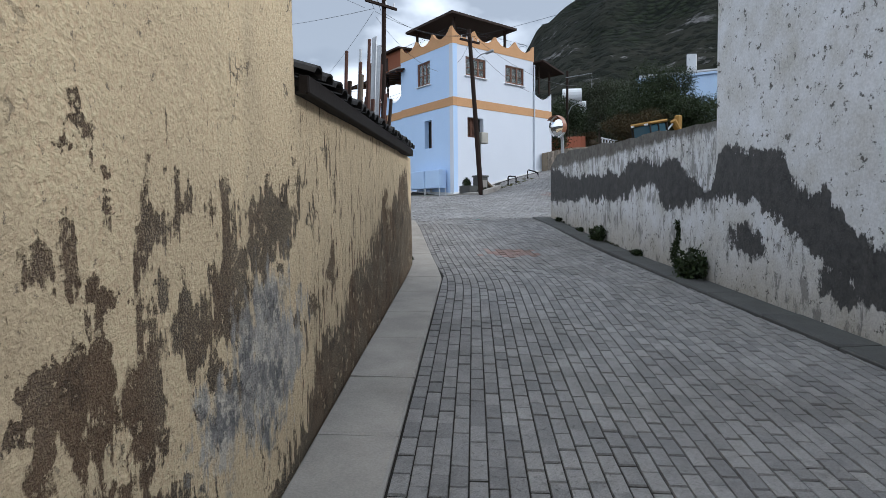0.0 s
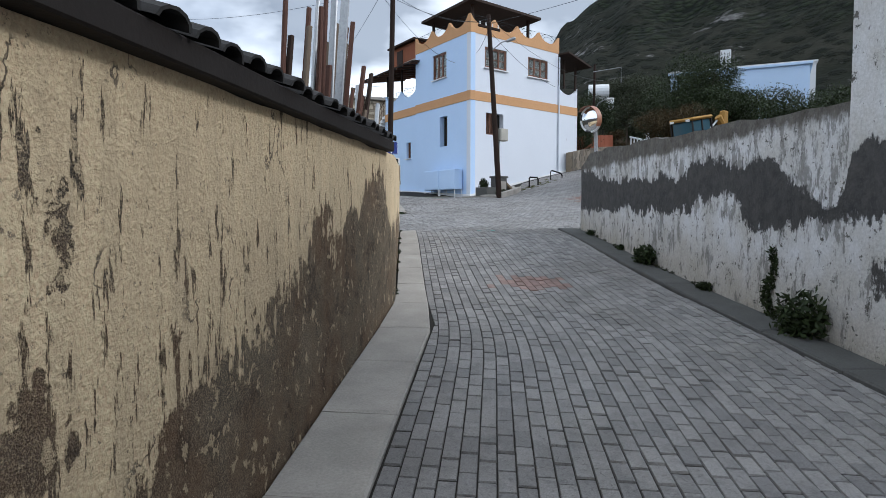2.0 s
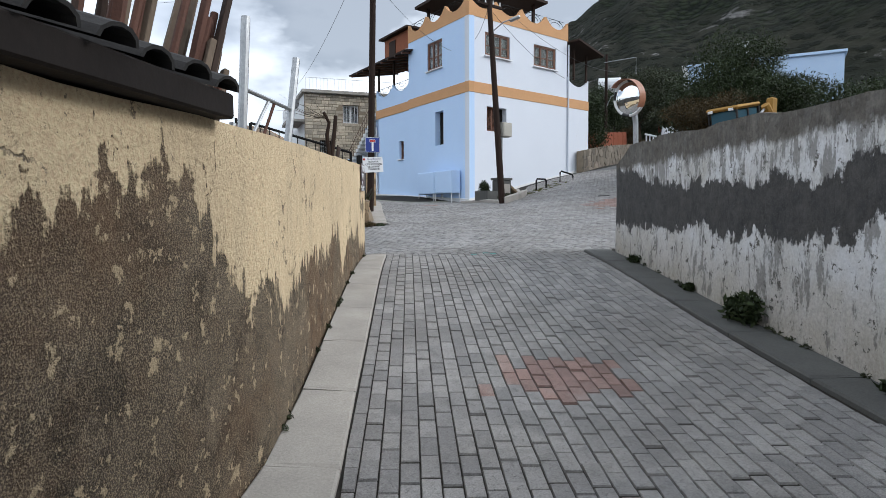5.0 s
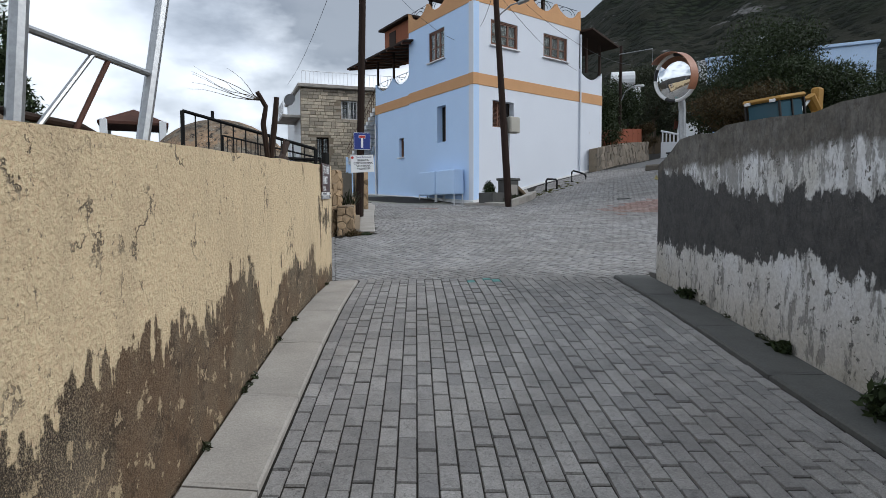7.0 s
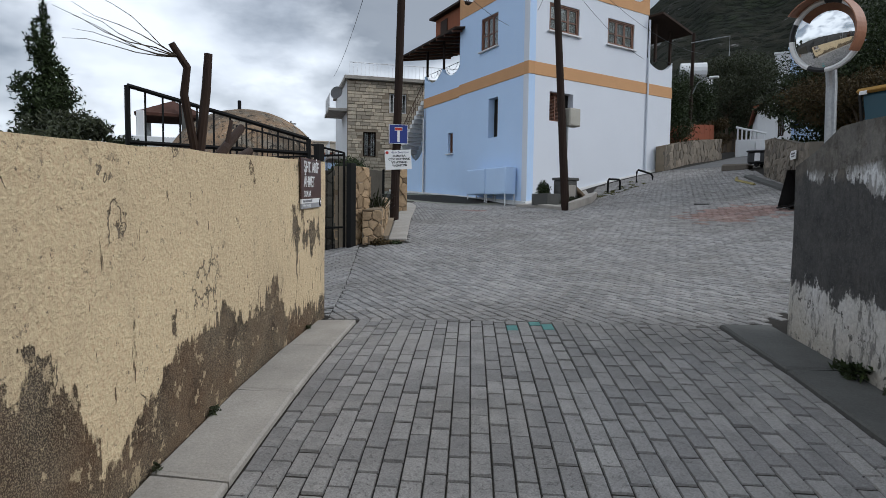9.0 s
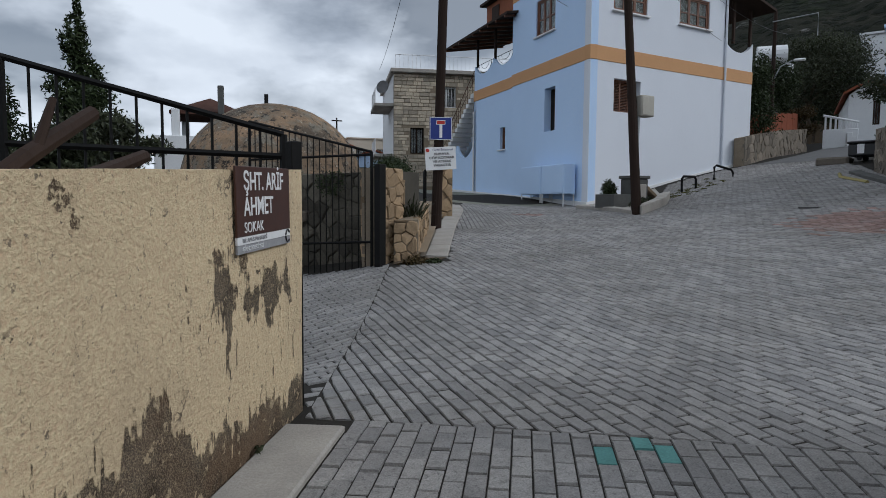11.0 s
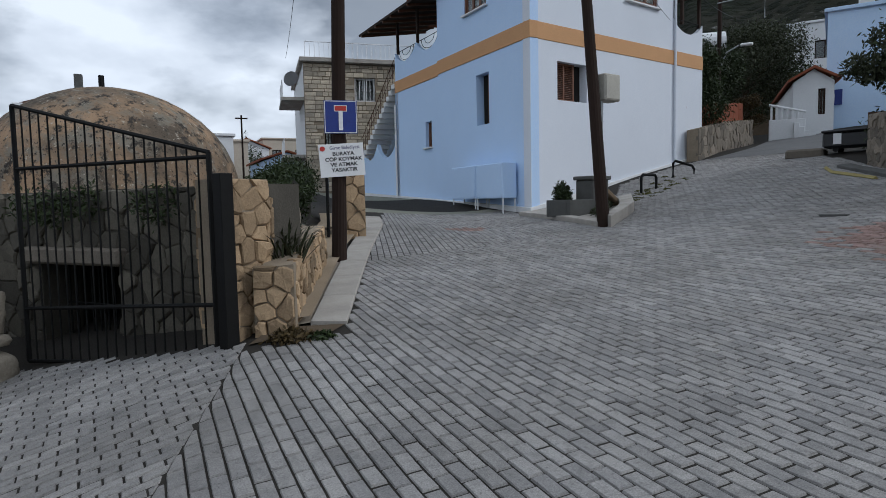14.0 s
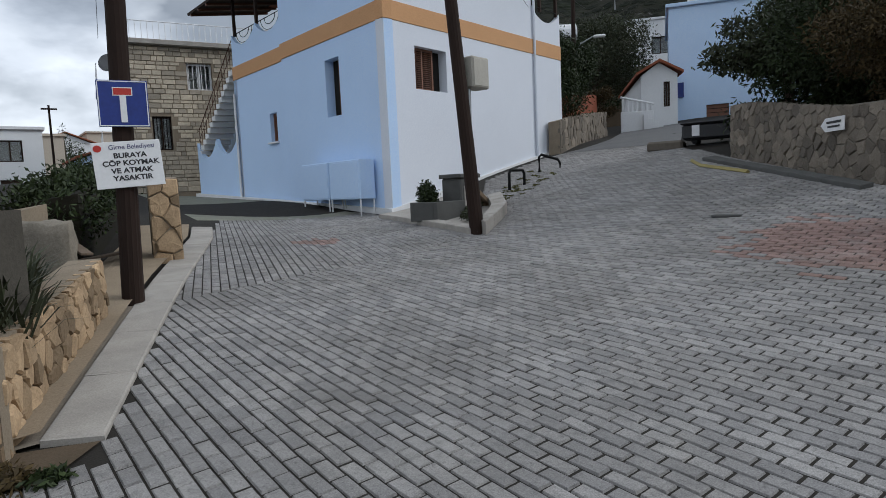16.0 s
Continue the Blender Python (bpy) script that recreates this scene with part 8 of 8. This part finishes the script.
# ---- down the lane and beyond the garden ----
def build_stone_house():
    al, dd = Vector((0.995, -0.09)), Vector((0.09, 0.995))
    p = Vector((13.4, 48.0))
    ou = -dd
    e = thing("stone_house", "two-storey pale ashlar stone house with a flat roof", "house", (*p, gz(*p)))
    holes = [(0.95, 1.75, 5.3, 6.8), (2.55, 3.65, 8.0, 9.2)]
    w, z0, z1 = 7.0, 2.4, 9.9
    wpart("front_wall", facade(bmesh.new(), p, al, ou, w, z0, z1, holes, 0.3), MORTAR, e)
    wpart("side_wall", prism(bmesh.new(), [tuple(p + dd * 0.31), tuple(p + al * 0.3 + dd * 0.31), tuple(p + al * 0.3 + dd * 8), tuple(p + dd * 8)], z0, z1), FARWHITE, e)
    wpart("far_side_wall", prism(bmesh.new(), [tuple(p + al * (w - 0.3) + dd * 0.31), tuple(p + al * w + dd * 0.31), tuple(p + al * w + dd * 8), tuple(p + al * (w - 0.3) + dd * 8)], z0, z1), FARWHITE, e)
    wpart("back_wall", prism(bmesh.new(), [tuple(p + dd * 8), tuple(p + al * w + dd * 8), tuple(p + al * w + dd * 8.3), tuple(p + dd * 8.3)], z0, z1), FARWHITE, e)
    # ashlar facing
    rnd = random.Random(77)
    vs, fs = [], []
    z = z0 + 1.0
    while z < z1 - 0.1:
        h = rnd.uniform(0.15, 0.27)
        s = 0.0
        while s < w - 0.05:
            ln = min(rnd.uniform(0.2, 0.62), w - s)
            a, b, lo, hi = s + 0.012, s + ln - 0.012, z + 0.012, min(z + h, z1) - 0.012
            s += ln
            if any(hh[0] < b and a < hh[1] and hh[2] < hi and lo < hh[3] for hh in holes):
                continue
            o = len(vs)
            d = rnd.uniform(0.02, 0.045)
            for k, g in ((0.0, 0.0), (d, 0.012)):
                for x, y in ((a + g, lo + g), (b - g, lo + g), (b - g, hi - g), (a + g, hi - g)):
                    q = p + al * x + ou * k
                    vs.append((q.x, q.y, y))
            fs += [tuple(o + i for i in f) for f in ((4, 5, 6, 7), (0, 1, 5, 4), (1, 2, 6, 5), (2, 3, 7, 6), (3, 0, 4, 7))]
        z += h
    me = bpy.data.meshes.new("ashlar_facing")
    me.from_pydata(vs, [], fs)
    me.materials.append(STONE_ISL)
    ob = under(e, new("ashlar_facing", me))
    ob["kind"] = "stuff"
    c = p + al * w / 2 + dd * 4
    wpart("roof", boxed(frame_at((c.x, c.y, z1 + 0.1), (*al, 0)), w + 0.4, 8.6, 0.22, 0.02), CONCRETE, e)
    for k, (a, b, lo, hi) in enumerate(holes):
        q = p + al * ((a + b) / 2) - ou * 0.2
        m = frame_at((q.x, q.y, (lo + hi) / 2), (*al, 0))
        bm = bmesh.new()
        for dx in (-(b - a) / 2 + 0.04, 0, (b - a) / 2 - 0.04):
            box(bm, m @ pose(dx, 0, 0), 0.07, 0.06, hi - lo)
        for dz in (-(hi - lo) / 2 + 0.04, (hi - lo) / 2 - 0.04):
            box(bm, m @ pose(0, 0, dz), b - a - 0.08, 0.058, 0.07)
        win = wpart("window", bm, WHITETRIM if k else DARKWOOD, e)
        sub(win, "pane", boxed(m @ pose(0, 0.03, 0), b - a, 0.01, hi - lo), GLASS)
        bm = bmesh.new()
        for j in range(6):
            x = -(b - a) / 2 + (b - a) * (j + 0.5) / 6
            tube(bm, [m @ Vector((x, -0.1, -(hi - lo) / 2)), m @ Vector((x, -0.1, (hi - lo) / 2))], 0.014, seg=5)
        sub(win, "window_bars", bm, SIGNWHITE if k else IRON)
    bm = bmesh.new()
    for j in range(29):
        q = p + al * (0.1 + (w - 0.2) * j / 28) + dd * 0.1
        tube(bm, [(q.x, q.y, z1 + 0.2), (q.x, q.y, z1 + 1.05)], 0.014, seg=5)
    tube(bm, [(*(p + al * 0.1 + dd * 0.1), z1 + 1.05), (*(p + al * (w - 0.1) + dd * 0.1), z1 + 1.05)], 0.022, seg=6)
    wpart("roof_railing", bm, SIGNWHITE, e, "thin white roof railing")
    for z in (5.2, 8.1):
        q = p + dd * 2.0 - al * 0.55
        wpart("balcony", boxed(frame_at((q.x, q.y, z), (*al, 0)), 1.15, 3.6, 0.18, 0.02), CONCRETE, e)
        bm = bmesh.new()
        for j in range(12):
            r = p - al * 1.05 + dd * (0.3 + 0.3 * j)
            tube(bm, [(r.x, r.y, z), (r.x, r.y, z + 0.95)], 0.014, seg=5)
        a, b = p - al * 1.05 + dd * 0.3, p - al * 1.05 + dd * 3.6
        tube(bm, [(a.x, a.y, z + 0.95), (b.x, b.y, z + 0.95)], 0.02, seg=6)
        wpart("balcony_rail", bm, SIGNWHITE, e)
    bm = bmesh.new()
    q = p - al * 0.6 + dd * 1.2
    bmesh.ops.create_cone(bm, cap_ends=True, segments=20, radius1=0.4, radius2=0.05, depth=0.14, matrix=Matrix.Translation((q.x, q.y, 9.3)) @ pose(0, 0, 0, 60, 0, 200))
    wpart("satellite_dish", bm, SIGNGREY, e)


build_stone_house()

# hedge, boundary pillar and low wall down the lane
bl = []
for k in range(14):
    q = Vector((9.3, 27.3)).lerp(Vector((10.5, 32.5)), k / 13)
    bl.append((q.x, q.y, gz(*q) + 0.85, 0.6, 0.45, 0.55))
tagged(leaves("hedge", bl, 18000, 0.03, LEAF, None, 121), "clipped dark green hedge behind the footpath", "hedge", kind="stuff")
tagged(part("hedge_core", prism(bmesh.new(), [(9.1, 27.2), (9.7, 27.1), (10.9, 32.5), (10.3, 32.7)], lift(-0.1), lift(1.1)), plain("dark_twigs", (0.02, 0.018, 0.012), 0.95)), "dark twiggy inside of the hedge", "hedge")
rubble_wall("boundary_pillar", "square rubble stone boundary pillar beside the lane", (10.55, 26.9), (10.95, 26.85), lift(-0.05), lift(1.2), 0.4, 0.22, STONE, 61, kind="", category="pillar", both=True)
tagged(part("boundary_gate", boxed(frame_at((10.3, 27.1, gz(10.3, 27.1) + 0.6), (0.2, 0.98, 0)), 1.3, 0.05, 1.1, 0.01), IRON), "dark solid metal gate by the boundary pillar", "gate")

rubble_wall("garden_wall_rear", "broken grey rubble garden wall behind the planter", (7.6, 27.5), (9.0, 25.9), lift(-0.1), lift(1.1), 0.4, 0.32, STONE_GREY, 62, kind="", category="wall")
rnd = random.Random(33)
for k in range(14):
    q = (9.3 + rnd.uniform(-0.4, 0.5), 26.9 + rnd.uniform(-0.5, 0.6))
    tagged(part("scrap_board", boxed(Matrix.Translation((*q, gz(*q) + 0.06 + 0.035 * k)) @ pose(0, 0, 0, rnd.uniform(-8, 8), rnd.uniform(-8, 8), rnd.uniform(0, 180)), rnd.uniform(0.7, 1.3), 0.14, 0.03, 0.003), GREYWOOD), "weathered grey board on the scrap heap", "board", "scrap boards on a heap")

# pavilion roof and far houses on the left
def build_pavilion():
    x, y = 4.05, 41.0
    e = thing("garden_pavilion", "open garden pavilion with a low red tiled roof", "pavilion", (x, y, gz(x, y)))
    bm = bmesh.new()
    ap = bm.verts.new((x, y, 6.9))
    low = [bm.verts.new((x + sx, y + sy, 6.15)) for sx, sy in ((-1.45, -1.45), (1.45, -1.45), (1.45, 1.45), (-1.45, 1.45))]
    lo2 = [bm.verts.new((v.co.x, v.co.y, 6.02)) for v in low]
    for k in range(4):
        bm.faces.new((low[k], low[(k + 1) % 4], ap))
        bm.faces.new((lo2[k], lo2[(k + 1) % 4], low[(k + 1) % 4], low[k]))
    bm.faces.new(lo2[::-1])
    wpart("roof", bm, plain("dark_brown_roof_tiles", (0.075, 0.035, 0.025), 0.85, 0, 0.4, 4, 30, 0.5), e)
    for sx in (-1.2, 1.2):
        for sy in (-1.5, 1.5):
            wpart("column", boxed(Matrix.Translation((x + sx, y + sy, 4.5)), 0.3, 0.3, 3.4, 0.02), FARWHITE, e)
    wpart("chimney", boxed(Matrix.Translation((x + 0.55, y - 1.5, 5.4)), 0.24, 0.24, 3.6, 0.02), DARKCONC, e)
    wpart("low_wall", boxed(Matrix.Translation((x, y - 1.7, 4.3)), 4.0, 0.2, 1.6, 0.02), FARWHITE, e)


build_pavilion()
XA, YA = Vector((1, 0.05)), Vector((-0.05, 1))
simple_house("terrace_house", "white flat-roofed terraced house down the lane", (6.0, 60.0), XA, YA, 4.6, 8, 2.5, 7.4, FARWHITE, [(0.6, 1.5, 3.2, 5.0, "brown"), (2.4, 3.6, 5.6, 6.8, "brown"), (2.4, 3.4, 3.2, 4.6, "door")])
simple_house("terrace_house", "grey flat-roofed house with a balcony down the lane", (9.0, 66.0), XA, YA, 3.0, 8, 2.5, 7.6, BEIGEWALL, [(0.5, 1.4, 5.4, 6.6, "brown"), (1.8, 2.6, 3.2, 4.6, "brown")])
simple_house("village_house", "white village house with a red roof beyond", (11.0, 84.0), XA, YA, 4.5, 8, 3.0, 8.6, FARWHITE, [(0.8, 1.6, 6.4, 7.6, "brown"), (2.6, 3.4, 6.4, 7.6, "brown")], 1.0)
simple_house("village_house", "cream flat-roofed village house beyond", (15.5, 90.0), XA, YA, 6.0, 8, 3.0, 10.2, BEIGEWALL, [(1.0, 2.0, 7.6, 9.0, "brown"), (3.6, 4.6, 7.6, 9.0, "brown")])
simple_house("blue_arch_house", "small white house with blue shutters down the lane", (12.2, 58.0), XA, YA, 3.2, 6, 3.0, 5.6, FARBLUE, [(0.5, 1.1, 3.6, 5.0, "brown"), (1.7, 2.3, 3.6, 5.0, "brown")], 0.6)
simple_house("red_roof_shed", "low shed with a red tiled roof down the lane", (9.8, 50.0), XA, YA, 2.6, 4, 2.4, 3.6, BEIGEWALL, [], 0.5)


def build_far_pole():
    e = thing("far_utility_pole", "distant dark timber utility pole", "utility pole", (10.8, 55.0, 3.0))
    wpart("shaft", tubed([(10.8, 55.0, 2.0), (10.8, 55.0, 8.1)], 0.07, 0.05), POLEWOOD, e)
    wpart("cross_arm", boxed(Matrix.Translation((10.8, 54.9, 7.9)), 0.7, 0.07, 0.08), POLEWOOD, e)


build_far_pole()


def cypress(name, label, at, z0, z1, r, seed, count=6000, mat=None):
    e = thing(name, label, "tree", (*at, z0))
    wpart("trunk", tubed([(*at, z0 - 0.2), (*at, z1 - 0.5)], r * 0.14, 0.02), BARK, e)
    rnd = random.Random(seed)
    bl = []
    for k in range(26):
        f = k / 25
        rr = r * (0.35 + 1.0 * math.sin(math.pi * min(1, 0.25 + f * 0.75)) ** 1.3) * rnd.uniform(0.75, 1.1) * (1 - 0.75 * f ** 2.2)
        a = rnd.uniform(0, 6.28)
        bl.append((at[0] + math.cos(a) * rr * 0.45, at[1] + math.sin(a) * rr * 0.45, z0 + 0.8 + (z1 - z0 - 0.9) * f, rr * 0.7, rr * 0.7, (z1 - z0) * 0.07))
    ob = leaves("crown", bl, count, 0.062, mat or LEAF, e, seed, 1.8)
    ob["kind"] = "stuff"


cypress("cypress", "tall dark cypress tree beyond the garden wall", (-0.75, 40.0), 2.0, 10.9, 1.0, 131, 16000)
cypress("cypress", "smaller dark cypress tree beside the tall one", (-3.6, 41.0), 2.0, 7.6, 0.8, 132, 2500)
cypress("fir_tree", "distant dark fir tree among the houses", (12.6, 76.0), 4.0, 9.6, 1.7, 133, 2500)
for k, (x, y, z, r) in enumerate(((0.5, 38.0, 4.7, 1.5), (-4.5, 33.0, 4.4, 1.7), (2.2, 33.5, 4.2, 1.2), (-8, 38, 5.0, 2.2), (1.6, 30.0, 3.6, 1.1))):
    tree("olive_tree", "grey-green olive tree in the garden", (x, y), (x, y, z), (r, r, r * 0.8), 3500, 0.06, LEAF_OLIVE, 140 + k, 14)


ribbon("footpath_verge", [(8.62, 21.42), (9.45, 24.0), (9.8, 25.2)], [(9.02, 21.42), (9.83, 24.0), (10.2, 25.15)], 0.022, plain("pale_gritty_verge", (0.27, 0.235, 0.19), 0.95, 0, 0.35, 3, 60, 0.6), "pale gritty dirt strip between planter and kerb", "verge")
ribbon("dirt_patch", [(8.38, 21.15), (8.62, 21.5)], [(8.98, 20.92), (9.28, 21.25)], 0.008, SOIL, "brown dirt patch at the pillar foot", "soil")
ribbon("lane_side_far", [(12.6, 33.2), (13.0, 40), (13.3, 47.5)], [(16.95, 33.2), (16.25, 40), (15.7, 47.5)], 0.003, plain("mossy_lane_concrete", (0.22, 0.22, 0.175), 0.9, 0, 0.4, 2, 50, 0.5), "mossy grey concrete lane beside the house", "road")


# ---- plain walls that close the garden and the street behind ----
tagged(part("street_end_wall", prism(bmesh.new(), [(-8.5, -5.6), (1.5, -9.5), (1.6, -9.9), (-8.6, -6.0)], lift(-0.2), lift(3.2)), BEIGEWALL), "plain beige wall closing the street behind", "wall", kind="structure")
ribbon("garden_soil", [(2.0, 9.2), (4.2, 15.5)], [(3.7, 8.9), (6.5, 15.5)], 0.02, SOIL, "bare garden soil behind the low wall", "soil")
rubble_wall("yard_wall", "grey rubble wall closing the yard by the tomb", (3.9, 25.4), (2.6, 20.5), lift(-0.1), lambda x, y: 2.7, 0.4, 0.4, STONE_GREY, 63, core=plain("yard_wall_mortar", (0.06, 0.055, 0.045), 0.95))


# ---- pavers into the scene ----
PAVER_RED = paver_mat("reddish_stained_paver", (0.27, 0.185, 0.165), True)
PAVER_TEAL = per_piece("teal_sprayed_paver", (0.10, 0.24, 0.23), 0.85, 0.2, True, 9.0, 90.0, 0.5)


def emit_pavers():
    e = thing("paving", "grey concrete block paving laid in running bond", "paving", (8.0, 15.0, gz(8.0, 15.0)), kind="structure")
    near = [p for p in PAVERS if p[1] == 0 and 11.2 < p[3] < 13.4 and 5.6 < p[2] < 8.2][:290]
    skip = {id(p) for p in near}
    groups = {0: [], 1: [], 2: []}
    for p in PAVERS:
        if id(p) not in skip:
            groups[p[1]].append(p[0])
    for k, (name, material) in enumerate((("pavers_laid", PAVER), ("pavers_red", PAVER_RED), ("pavers_sprayed", PAVER_TEAL))):
        vs, fs = [], []
        for c in groups[k]:
            o = len(vs)
            vs += c
            fs += [tuple(i + o for i in f) for f in PAVER_FACES]
        me = bpy.data.meshes.new(name)
        me.from_pydata(vs, [], fs)
        me.materials.append(material)
        ob = under(e, new(name, me))
        ob["kind"] = "stuff"
    for c, _, cx, cy in near:
        me = bpy.data.meshes.new("paver")
        me.from_pydata([tuple(v) for v in c], [], PAVER_FACES)
        me.materials.append(PAVER_ONE)
        under(e, new("paver", me))


emit_pavers()
